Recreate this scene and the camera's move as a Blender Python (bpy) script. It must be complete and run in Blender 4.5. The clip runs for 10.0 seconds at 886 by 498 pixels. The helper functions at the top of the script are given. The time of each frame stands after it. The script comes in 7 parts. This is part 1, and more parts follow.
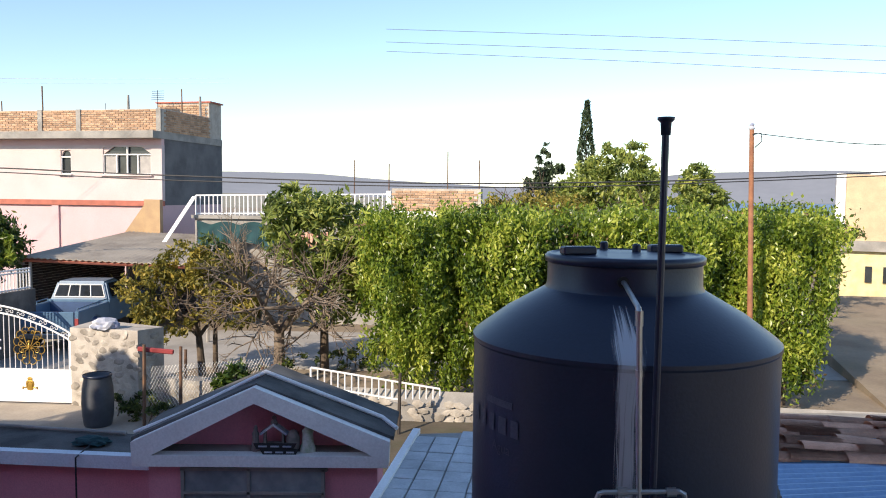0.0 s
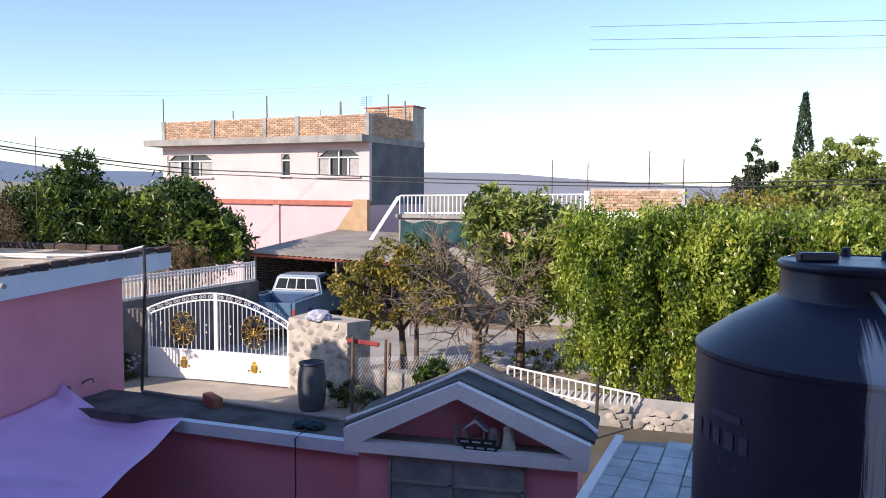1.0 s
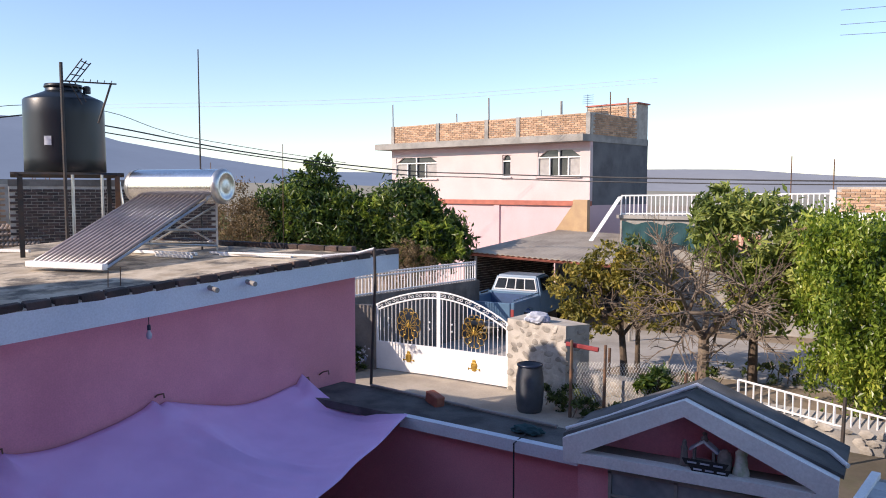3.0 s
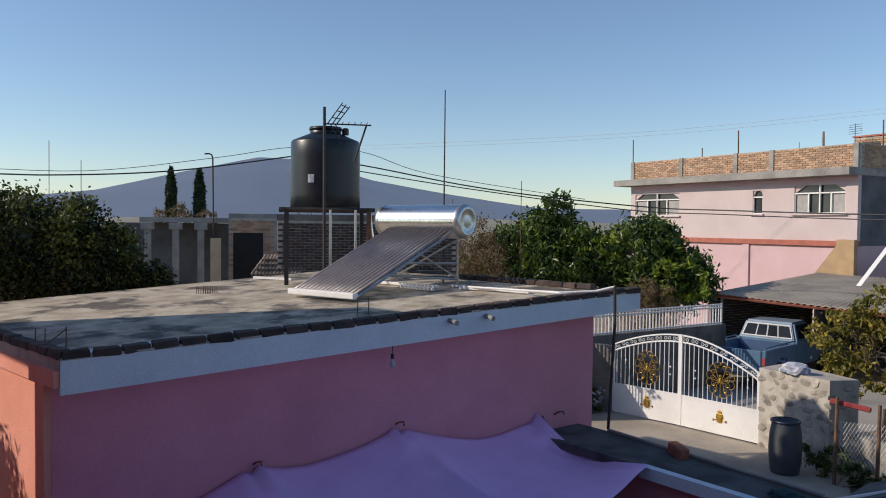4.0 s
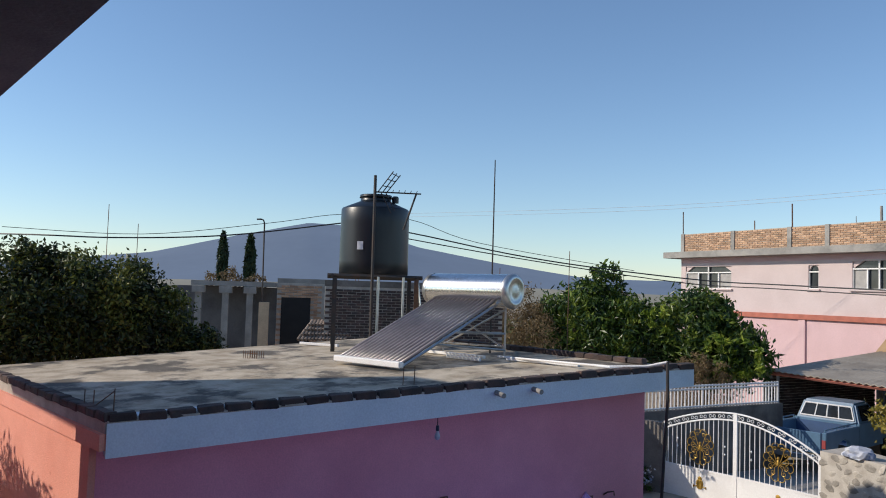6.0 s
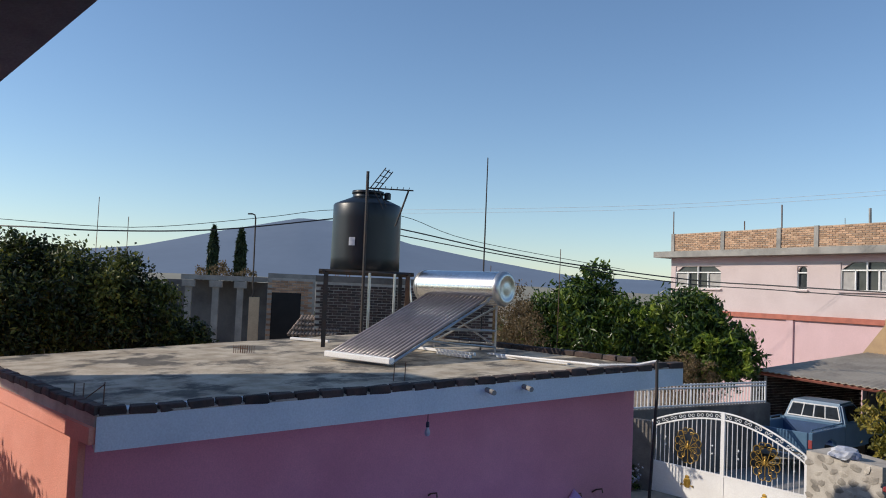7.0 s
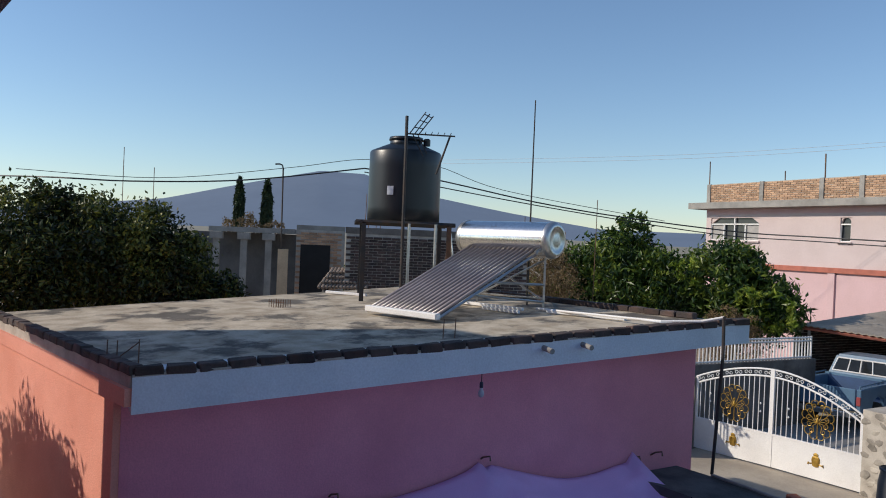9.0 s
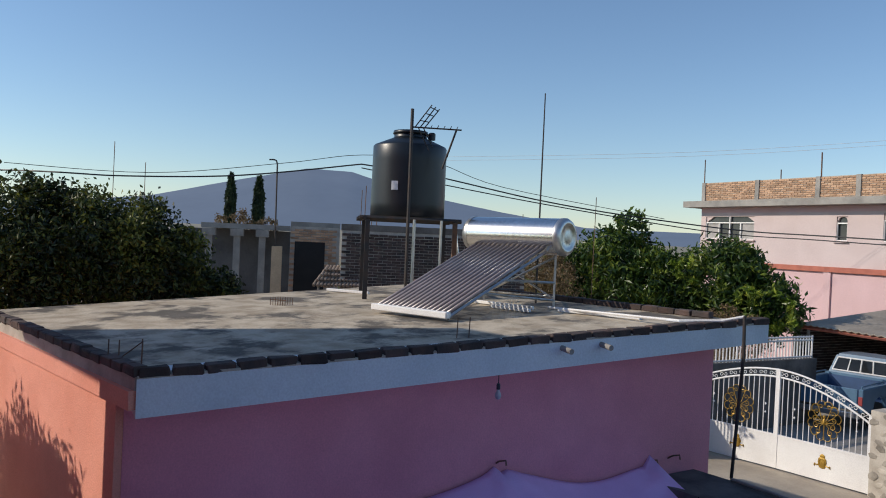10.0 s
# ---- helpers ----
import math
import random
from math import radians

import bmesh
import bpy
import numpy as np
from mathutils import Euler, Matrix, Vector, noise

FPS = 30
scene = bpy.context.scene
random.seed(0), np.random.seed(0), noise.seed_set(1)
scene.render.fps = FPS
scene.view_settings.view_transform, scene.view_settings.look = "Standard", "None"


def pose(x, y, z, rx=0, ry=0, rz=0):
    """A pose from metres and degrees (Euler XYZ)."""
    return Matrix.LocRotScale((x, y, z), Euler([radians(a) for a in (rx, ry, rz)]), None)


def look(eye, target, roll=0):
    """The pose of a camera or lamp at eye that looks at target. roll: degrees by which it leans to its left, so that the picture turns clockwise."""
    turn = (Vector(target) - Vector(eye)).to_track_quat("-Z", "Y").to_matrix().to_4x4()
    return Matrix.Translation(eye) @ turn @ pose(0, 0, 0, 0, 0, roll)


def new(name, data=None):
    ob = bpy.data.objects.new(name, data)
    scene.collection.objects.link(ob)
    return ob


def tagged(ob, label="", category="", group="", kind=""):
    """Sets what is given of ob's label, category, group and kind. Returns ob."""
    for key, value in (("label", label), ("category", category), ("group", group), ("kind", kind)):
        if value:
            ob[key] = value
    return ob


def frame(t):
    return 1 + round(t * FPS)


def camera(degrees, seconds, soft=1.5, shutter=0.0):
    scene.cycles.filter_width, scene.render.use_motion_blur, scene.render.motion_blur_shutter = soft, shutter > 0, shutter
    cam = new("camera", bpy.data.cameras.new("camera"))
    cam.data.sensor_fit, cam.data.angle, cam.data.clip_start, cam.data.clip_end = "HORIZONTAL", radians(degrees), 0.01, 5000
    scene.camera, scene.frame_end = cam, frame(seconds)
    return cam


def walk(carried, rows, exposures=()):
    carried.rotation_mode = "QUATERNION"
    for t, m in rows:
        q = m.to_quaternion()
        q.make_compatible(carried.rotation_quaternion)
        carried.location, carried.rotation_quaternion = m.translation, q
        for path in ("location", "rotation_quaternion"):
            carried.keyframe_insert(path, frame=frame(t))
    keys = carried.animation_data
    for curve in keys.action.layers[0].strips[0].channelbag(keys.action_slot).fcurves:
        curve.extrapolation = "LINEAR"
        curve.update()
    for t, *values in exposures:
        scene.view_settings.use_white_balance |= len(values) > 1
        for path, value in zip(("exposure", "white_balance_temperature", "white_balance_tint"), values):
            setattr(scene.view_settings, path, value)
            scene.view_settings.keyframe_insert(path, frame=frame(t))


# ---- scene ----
cam = camera(58.9, 10.0, soft=1.0)
PATH = [
    (0, (-0.025, 0.113, 4.402), (-0.018, 2.108, 4.263), 0.6),
    (0.5, (-0.091, 0.099, 4.406), (-0.404, 2.069, 4.258), -0.2),
    (1, (-0.107, 0.11, 4.409), (-0.588, 2.045, 4.265), 0.5),
    (1.5, (-0.112, 0.097, 4.411), (-0.607, 2.029, 4.271), 1.7),
    (2, (-0.132, 0.053, 4.418), (-0.744, 1.952, 4.267), 2.3),
    (2.2, (-0.128, 0.088, 4.42), (-0.809, 1.963, 4.269), 1.1),
    (3.3, (-0.213, 0.226, 4.491), (-1.358, 1.858, 4.333), 0.0),
    (3.5, (-0.244, 0.255, 4.47), (-1.5, 1.804, 4.319), -0.3),
    (4, (-0.348, 0.32, 4.462), (-1.807, 1.687, 4.401), 0.6),
    (4.5, (-0.381, 0.331, 4.475), (-1.918, 1.61, 4.485), 1.1),
    (5, (-0.403, 0.332, 4.49), (-1.957, 1.59, 4.52), 1.4),
    (5.5, (-0.421, 0.343, 4.481), (-1.962, 1.615, 4.583), 1.7),
    (7, (-0.418, 0.321, 4.48), (-1.94, 1.615, 4.582), 2.4),
    (7.5, (-0.531, 0.249, 4.451), (-2.039, 1.561, 4.504), 3.5),
    (8, (-0.756, 0.176, 4.467), (-2.243, 1.514, 4.453), 3.1),
    (8.5, (-0.902, 0.288, 4.434), (-2.366, 1.651, 4.414), 2.2),
    (9, (-1.156, 0.491, 4.449), (-2.712, 1.749, 4.428), 2.4),
    (9.5, (-1.342, 0.508, 4.427), (-2.883, 1.782, 4.406), 2.4),
    (10, (-1.592, 0.479, 4.41), (-3.127, 1.761, 4.386), 2.6),
]
EXPOSURES = [(0, 0.60, 6750, 12), (0.5, 0.40, 6500, 15), (1, 0.56, 6300, 19), (2, 0.60, 6300, 21), (3.3, 0.38, 6600, 17), (4, -0.24, 6400, 12), (4.5, -0.34, 6300, 11), (5, -0.2, 6200, 10), (5.5, -0.1, 6200, 10), (7, -0.2, 6200, 10), (8.5, -0.22, 6250, 10), (10, -0.26, 6250, 10)]
walk(cam, [(t, look(eye, target, roll)) for t, eye, target, roll in PATH], EXPOSURES)

# ---- light ----
SUN_YAW, SUN_ELEV = 143.0, 29.0
world = bpy.data.worlds.new("world")
scene.world = world
world.use_nodes = True
wn = world.node_tree
sky = wn.nodes.new("ShaderNodeTexSky")
sky.sky_type = "NISHITA"
sky.sun_disc = False
sky.sun_elevation = radians(SUN_ELEV)
sky.sun_rotation = radians(-SUN_YAW)
sky.air_density, sky.dust_density, sky.ozone_density = 1.0, 0.15, 3.0
wn.links.new(sky.outputs[0], wn.nodes["Background"].inputs[0])
wn.nodes["Background"].inputs[1].default_value = 0.15
sun_data = bpy.data.lights.new("sun", "SUN")
sun_data.energy, sun_data.angle, sun_data.color = 4.3, radians(0.6), (1.0, 0.87, 0.70)
sun = new("sun", sun_data)
sy, se = radians(SUN_YAW), radians(SUN_ELEV)
SUN_WAY = Vector((-math.sin(sy) * math.cos(se), math.cos(sy) * math.cos(se), math.sin(se)))
sun.matrix_world = look(SUN_WAY * 60, (0, 0, 0))


# ---- materials ----
def rgb(c):
    return (c[0], c[1], c[2], 1.0)


def mat(name, col, col2=None, rough=0.8, scale=3.0, fine=40.0, bump=0.15, metal=0.0, stain=None, stain_scale=0.7, stain_amount=0.35, each=0.0, stain_from=(0.5, 0.72)):
    """Procedural surface: two scales of colour variation, stains, fine relief; each: spread of tone between pieces."""
    m = bpy.data.materials.new(name)
    m.use_nodes = True
    nt = m.node_tree
    N, L = nt.nodes, nt.links
    bs = N["Principled BSDF"]
    co = N.new("ShaderNodeTexCoord").outputs["Object"]
    geo = N.new("ShaderNodeNewGeometry")
    pos = geo.outputs["Position"]
    n1 = N.new("ShaderNodeTexNoise")
    n1.inputs["Scale"].default_value, n1.inputs["Detail"].default_value = scale, 6
    n2 = N.new("ShaderNodeTexNoise")
    n2.inputs["Scale"].default_value, n2.inputs["Detail"].default_value = fine, 4
    L.new(pos, n1.inputs["Vector"]), L.new(pos, n2.inputs["Vector"])
    col2 = col2 or tuple(0.78 * c for c in col)
    mx = N.new("ShaderNodeMix")
    mx.data_type = "RGBA"
    mx.inputs["A"].default_value, mx.inputs["B"].default_value = rgb(col), rgb(col2)
    rmp = N.new("ShaderNodeMapRange")
    rmp.inputs["From Min"].default_value, rmp.inputs["From Max"].default_value = 0.38, 0.64
    L.new(n1.outputs["Fac"], rmp.inputs["Value"])
    L.new(rmp.outputs["Result"], mx.inputs["Factor"])
    out = mx.outputs["Result"]
    grain = N.new("ShaderNodeMix")
    grain.data_type, grain.blend_type = "RGBA", "MULTIPLY"
    grain.inputs["Factor"].default_value = 0.45
    L.new(out, grain.inputs["A"])
    gr = N.new("ShaderNodeMapRange")
    gr.inputs["To Min"].default_value, gr.inputs["To Max"].default_value = 0.55, 1.35
    L.new(n2.outputs["Fac"], gr.inputs["Value"])
    L.new(gr.outputs["Result"], grain.inputs["B"])
    out = grain.outputs["Result"]
    if stain:
        n3 = N.new("ShaderNodeTexNoise")
        n3.inputs["Scale"].default_value, n3.inputs["Detail"].default_value, n3.inputs["Roughness"].default_value = stain_scale, 9, 0.65
        L.new(pos, n3.inputs["Vector"])
        sr = N.new("ShaderNodeMapRange")
        sr.inputs["From Min"].default_value, sr.inputs["From Max"].default_value = stain_from
        sr.inputs["To Max"].default_value = stain_amount
        L.new(n3.outputs["Fac"], sr.inputs["Value"])
        ms = N.new("ShaderNodeMix")
        ms.data_type = "RGBA"
        ms.inputs["B"].default_value = rgb(stain)
        L.new(out, ms.inputs["A"]), L.new(sr.outputs["Result"], ms.inputs["Factor"])
        out = ms.outputs["Result"]
    if each:
        oi = N.new("ShaderNodeObjectInfo")
        hs = N.new("ShaderNodeHueSaturation")
        er = N.new("ShaderNodeMapRange")
        er.inputs["To Min"].default_value, er.inputs["To Max"].default_value = 1 - each, 1 + each
        ad = N.new("ShaderNodeMath")
        ad.operation = "ADD"
        L.new(oi.outputs["Random"], ad.inputs[0]), L.new(geo.outputs["Random Per Island"], ad.inputs[1])
        fr = N.new("ShaderNodeMath")
        fr.operation = "FRACT"
        L.new(ad.outputs[0], fr.inputs[0])
        L.new(fr.outputs[0], er.inputs["Value"])
        L.new(er.outputs["Result"], hs.inputs["Value"])
        L.new(out, hs.inputs["Color"])
        out = hs.outputs["Color"]
    L.new(out, bs.inputs["Base Color"])
    bs.inputs["Roughness"].default_value, bs.inputs["Metallic"].default_value = rough, metal
    if bump:
        b = N.new("ShaderNodeBump")
        b.inputs["Strength"].default_value, b.inputs["Distance"].default_value = bump, 0.02
        L.new(n2.outputs["Fac"], b.inputs["Height"])
        L.new(b.outputs["Normal"], bs.inputs["Normal"])
    return m


def leaf_mat(name, dark, mid, light, gloss=0.45, through_amount=0.35):
    """Leaves: tone by leaf and by clump, some light passing through."""
    m = bpy.data.materials.new(name)
    m.use_nodes = True
    nt = m.node_tree
    N, L = nt.nodes, nt.links
    bs = N["Principled BSDF"]
    geo = N.new("ShaderNodeNewGeometry")
    ramp = N.new("ShaderNodeValToRGB")
    els = ramp.color_ramp.elements
    els[0].position, els[0].color = 0.1, rgb(dark)
    els[1].position, els[1].color = 0.95, rgb(light)
    e = els.new(0.55)
    e.color = rgb(mid)
    n1 = N.new("ShaderNodeTexNoise")
    n1.inputs["Scale"].default_value = 1.3
    L.new(geo.outputs["Position"], n1.inputs["Vector"])
    a = N.new("ShaderNodeMath")
    a.operation = "MULTIPLY_ADD"
    a.inputs[1].default_value = 0.55
    L.new(geo.outputs["Random Per Island"], a.inputs[0])
    s = N.new("ShaderNodeMapRange")
    s.inputs["From Min"].default_value, s.inputs["From Max"].default_value, s.inputs["To Max"].default_value = 0.35, 0.65, 0.5
    L.new(n1.outputs["Fac"], s.inputs["Value"])
    L.new(s.outputs["Result"], a.inputs[2])
    L.new(a.outputs[0], ramp.inputs[0])
    L.new(ramp.outputs[0], bs.inputs["Base Color"])
    bs.inputs["Roughness"].default_value = gloss
    tr = N.new("ShaderNodeBsdfTranslucent")
    L.new(ramp.outputs[0], tr.inputs[0])
    mix = N.new("ShaderNodeMixShader")
    mix.inputs[0].default_value = through_amount
    L.new(bs.outputs[0], mix.inputs[1]), L.new(tr.outputs[0], mix.inputs[2])
    L.new(mix.outputs[0], N["Material Output"].inputs["Surface"])
    return m


PINK = mat("pink_paint", (0.80, 0.33, 0.40), (0.74, 0.29, 0.355), rough=0.85, scale=1.2, fine=60, bump=0.2, stain=(0.5, 0.19, 0.25), stain_amount=0.35)
SALMON = mat("salmon_paint", (0.80, 0.35, 0.26), (0.74, 0.30, 0.215), rough=0.85, scale=1.2, fine=60, bump=0.25, stain=(0.5, 0.2, 0.15), stain_amount=0.3)
DUSTY = mat("dusty_glass", (0.20, 0.23, 0.25), (0.3, 0.33, 0.34), rough=0.25, scale=3, fine=12, bump=0.0)
# dark tone also stands in for shade on the carport and arcade back walls
SIDE = mat("dark_grey_render", (0.15, 0.15, 0.155), (0.10, 0.10, 0.105), rough=0.9, scale=1.2, fine=20, stain=(0.24, 0.24, 0.24), stain_amount=0.4)
PALE = mat("pale_blue_paint", (0.72, 0.78, 0.84), (0.65, 0.72, 0.79), rough=0.8, scale=2, fine=50, stain=(0.42, 0.45, 0.48), stain_scale=1.4, stain_amount=0.3)
WHITE = mat("white_paint", (0.85, 0.845, 0.83), (0.79, 0.78, 0.77), rough=0.6, scale=2, fine=50, bump=0.1, stain=(0.5, 0.46, 0.4), stain_amount=0.25)
HOUSE_WHITE = mat("house_cream_pink_paint", (0.62, 0.515, 0.50), (0.57, 0.465, 0.45), rough=0.85, scale=0.8, fine=30, stain=(0.52, 0.4, 0.37), stain_amount=0.3)
HOUSE_PINK = mat("house_pink_paint", (0.66, 0.46, 0.47), (0.61, 0.42, 0.425), rough=0.85, scale=0.8, fine=30, stain=(0.55, 0.38, 0.36), stain_amount=0.25)
BAND = mat("terracotta_band", (0.48, 0.16, 0.11), rough=0.85)
CONCRETE = mat("roof_concrete", (0.58, 0.50, 0.38), (0.38, 0.31, 0.22), rough=0.92, scale=3.2, fine=28, bump=0.5, stain=(0.05, 0.046, 0.042), stain_scale=1.15, stain_amount=0.82, stain_from=(0.495, 0.585))
GREY = mat("grey_concrete", (0.36, 0.34, 0.31), (0.26, 0.25, 0.23), rough=0.9, scale=2.2, fine=40, bump=0.3, stain=(0.12, 0.11, 0.1), stain_amount=0.5)
DARKROOF = mat("dark_roof_felt", (0.11, 0.108, 0.105), (0.05, 0.05, 0.05), rough=0.9, scale=3, fine=60, bump=0.35, stain=(0.3, 0.28, 0.25), stain_amount=0.35)
DIRT = mat("dry_earth", (0.30, 0.24, 0.17), (0.22, 0.17, 0.12), rough=0.95, scale=0.9, fine=14, bump=0.4, stain=(0.16, 0.15, 0.09), stain_scale=0.25, stain_amount=0.6)
SOIL = mat("dark_garden_soil", (0.13, 0.105, 0.075), (0.09, 0.075, 0.05), rough=0.95, scale=1.5, fine=14, bump=0.5, stain=(0.10, 0.11, 0.05), stain_scale=1.2, stain_amount=0.6)
DRIVE = mat("driveway_concrete", (0.46, 0.40, 0.32), (0.36, 0.31, 0.25), rough=0.9, scale=1.0, fine=25, bump=0.25, stain=(0.2, 0.17, 0.13), stain_scale=0.6, stain_amount=0.5)
ROAD = mat("street_concrete", (0.40, 0.38, 0.35), (0.33, 0.31, 0.28), rough=0.9, scale=0.7, fine=20, stain=(0.2, 0.19, 0.17), stain_amount=0.4)
BRICK = mat("red_brick", (0.50, 0.325, 0.205), (0.41, 0.25, 0.155), rough=0.9, scale=6, fine=60, bump=0.35, each=0.3)
DARKBRICK = mat("weathered_brick", (0.10, 0.065, 0.055), (0.05, 0.042, 0.04), rough=0.92, scale=5, fine=50, bump=0.4, each=0.35)
MORTAR = mat("lime_mortar", (0.50, 0.46, 0.40), (0.38, 0.34, 0.29), rough=0.95, scale=4, fine=50, bump=0.3)
STONE = mat("field_stone", (0.44, 0.40, 0.34), (0.26, 0.235, 0.20), rough=0.9, scale=4, fine=30, bump=0.5, each=0.35)
# blue in the base colour stands in for sky sheen on black plastic
BLACKPL = mat("black_polyethylene", (0.017, 0.026, 0.054), (0.024, 0.034, 0.064), rough=0.36, scale=2, fine=90, bump=0.04)
GREENPL = mat("dark_polyethylene", (0.006, 0.010, 0.014), (0.010, 0.014, 0.019), rough=0.36, scale=2, fine=90, bump=0.04)
PRINT = mat("faded_print", (0.075, 0.08, 0.12), rough=0.5, scale=8)
WIRE = mat("pale_wire", (0.7, 0.7, 0.72), rough=0.5)
STEEL = mat("galvanised_steel", (0.62, 0.62, 0.61), (0.52, 0.52, 0.51), rough=0.33, scale=4, fine=30, bump=0.03, metal=0.9)
BRIGHT = mat("stainless_steel", (0.80, 0.79, 0.77), (0.74, 0.73, 0.71), rough=0.22, scale=3, fine=20, bump=0.02, metal=1.0)
RUST = mat("rusty_steel", (0.22, 0.12, 0.07), (0.12, 0.08, 0.06), rough=0.8, scale=8, fine=60, metal=0.2)
DARKMETAL = mat("dark_steel", (0.05, 0.05, 0.05), (0.08, 0.06, 0.05), rough=0.6, scale=8, fine=60, metal=0.4)
GOLD = mat("gold_paint", (0.50, 0.31, 0.06), (0.38, 0.23, 0.04), rough=0.4, scale=12, fine=60, metal=0.5)
TUBE = mat("coated_glass_tube", (0.29, 0.255, 0.265), (0.24, 0.21, 0.22), rough=0.22, scale=4, fine=20, bump=0.0)
TARP = mat("lilac_tarpaulin", (0.86, 0.57, 0.92), (0.80, 0.52, 0.86), rough=0.55, scale=2.5, fine=120, bump=0.12)
GREENNET = mat("green_shade_cloth", (0.014, 0.065, 0.07), (0.01, 0.045, 0.055), rough=0.85, scale=3, fine=80)
TRUCK = mat("truck_blue_paint", (0.115, 0.21, 0.32), (0.095, 0.175, 0.275), rough=0.35, scale=2, fine=40, bump=0.02)
TRUCK2 = mat("truck_bed_blue", (0.05, 0.10, 0.22), (0.04, 0.08, 0.17), rough=0.5, scale=2, fine=40)
RUBBER = mat("black_rubber", (0.02, 0.02, 0.02), rough=0.85)
GLASS = mat("window_glass", (0.03, 0.035, 0.04), (0.05, 0.055, 0.06), rough=0.06, scale=1.5, fine=8, bump=0.0)
RED = mat("red_plastic", (0.36, 0.06, 0.06), rough=0.5)
CLAY = mat("clay_roof_tile", (0.72, 0.40, 0.27), (0.58, 0.30, 0.20), rough=0.9, scale=5, fine=50, bump=0.3, stain=(0.3, 0.22, 0.17), stain_scale=3, stain_amount=0.5, each=0.2)
BLUESHEET = mat("blue_sheet_metal", (0.22, 0.36, 0.55), (0.18, 0.31, 0.49), rough=0.45, scale=2, fine=30, bump=0.05, stain=(0.3, 0.25, 0.2), stain_amount=0.2)
TILEWHITE = mat("whitewashed_floor_tile", (0.55, 0.58, 0.60), (0.43, 0.46, 0.48), rough=0.85, scale=5, fine=45, bump=0.3, stain=(0.26, 0.27, 0.28), stain_scale=2.2, stain_amount=0.5, each=0.12)
BARK = mat("bark", (0.14, 0.105, 0.075), (0.08, 0.06, 0.045), rough=0.95, scale=9, fine=45, bump=0.6)
TWIG = mat("dry_twig", (0.24, 0.19, 0.14), (0.17, 0.13, 0.1), rough=0.95, scale=9, fine=45)
CABLE = mat("black_cable", (0.025, 0.025, 0.028), rough=0.6)
CURTAIN = mat("curtain_cloth", (0.42, 0.40, 0.38), (0.34, 0.325, 0.31), rough=0.95, scale=5, fine=60)
CREAM = mat("cream_brick_wall", (0.62, 0.47, 0.30), (0.54, 0.40, 0.26), rough=0.9, scale=3, fine=25, stain=(0.4, 0.3, 0.2), stain_amount=0.3)
YELLOW = mat("pale_yellow_paint", (0.78, 0.66, 0.36), rough=0.85)
BEIGE = mat("beige_render", (0.46, 0.32, 0.18), (0.40, 0.27, 0.16), rough=0.9)
FIGURE = mat("painted_plaster", (0.26, 0.22, 0.20), (0.15, 0.13, 0.12), rough=0.8, scale=14, fine=50)
CLOTH = mat("pale_cloth", (0.62, 0.63, 0.66), (0.2, 0.24, 0.36), rough=0.9, scale=5)
MANGO = leaf_mat("glossy_green_leaves", (0.012, 0.03, 0.008), (0.055, 0.105, 0.02), (0.24, 0.30, 0.045), 0.34)
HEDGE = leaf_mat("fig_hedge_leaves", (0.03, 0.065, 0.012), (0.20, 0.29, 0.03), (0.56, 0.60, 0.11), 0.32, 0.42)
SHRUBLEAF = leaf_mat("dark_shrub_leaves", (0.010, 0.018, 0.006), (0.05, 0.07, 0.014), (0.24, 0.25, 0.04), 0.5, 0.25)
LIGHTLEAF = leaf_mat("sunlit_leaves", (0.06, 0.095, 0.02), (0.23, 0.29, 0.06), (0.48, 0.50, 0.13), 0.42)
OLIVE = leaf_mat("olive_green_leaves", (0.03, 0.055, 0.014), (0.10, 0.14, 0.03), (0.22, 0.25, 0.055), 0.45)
YELLOWLEAF = leaf_mat("yellowing_leaves", (0.08, 0.085, 0.018), (0.26, 0.23, 0.04), (0.48, 0.36, 0.07), 0.5)
CYPRESS = leaf_mat("cypress_needles", (0.012, 0.026, 0.012), (0.03, 0.055, 0.02), (0.06, 0.085, 0.03), 0.6, 0.15)
DRYBRUSH = leaf_mat("dry_brush", (0.11, 0.075, 0.035), (0.20, 0.14, 0.07), (0.30, 0.22, 0.12), 0.8)
FLOWERS = leaf_mat("red_bougainvillea", (0.30, 0.02, 0.05), (0.5, 0.04, 0.08), (0.6, 0.1, 0.12), 0.6)


BARREL = mat("dusty_grey_plastic", (0.075, 0.085, 0.10), (0.05, 0.056, 0.068), rough=0.5, scale=3, fine=30, bump=0.05, stain=(0.16, 0.16, 0.16), stain_amount=0.4)
STATUE = mat("green_and_white_plaster", (0.34, 0.42, 0.26), (0.62, 0.62, 0.56), rough=0.7, scale=16, fine=60)
WALLSTAIN = mat("stained_dark_render", (0.22, 0.20, 0.18), (0.14, 0.125, 0.11), rough=0.95, scale=1.6, fine=22, bump=0.4, stain=(0.05, 0.045, 0.04), stain_scale=1.1, stain_amount=0.8)


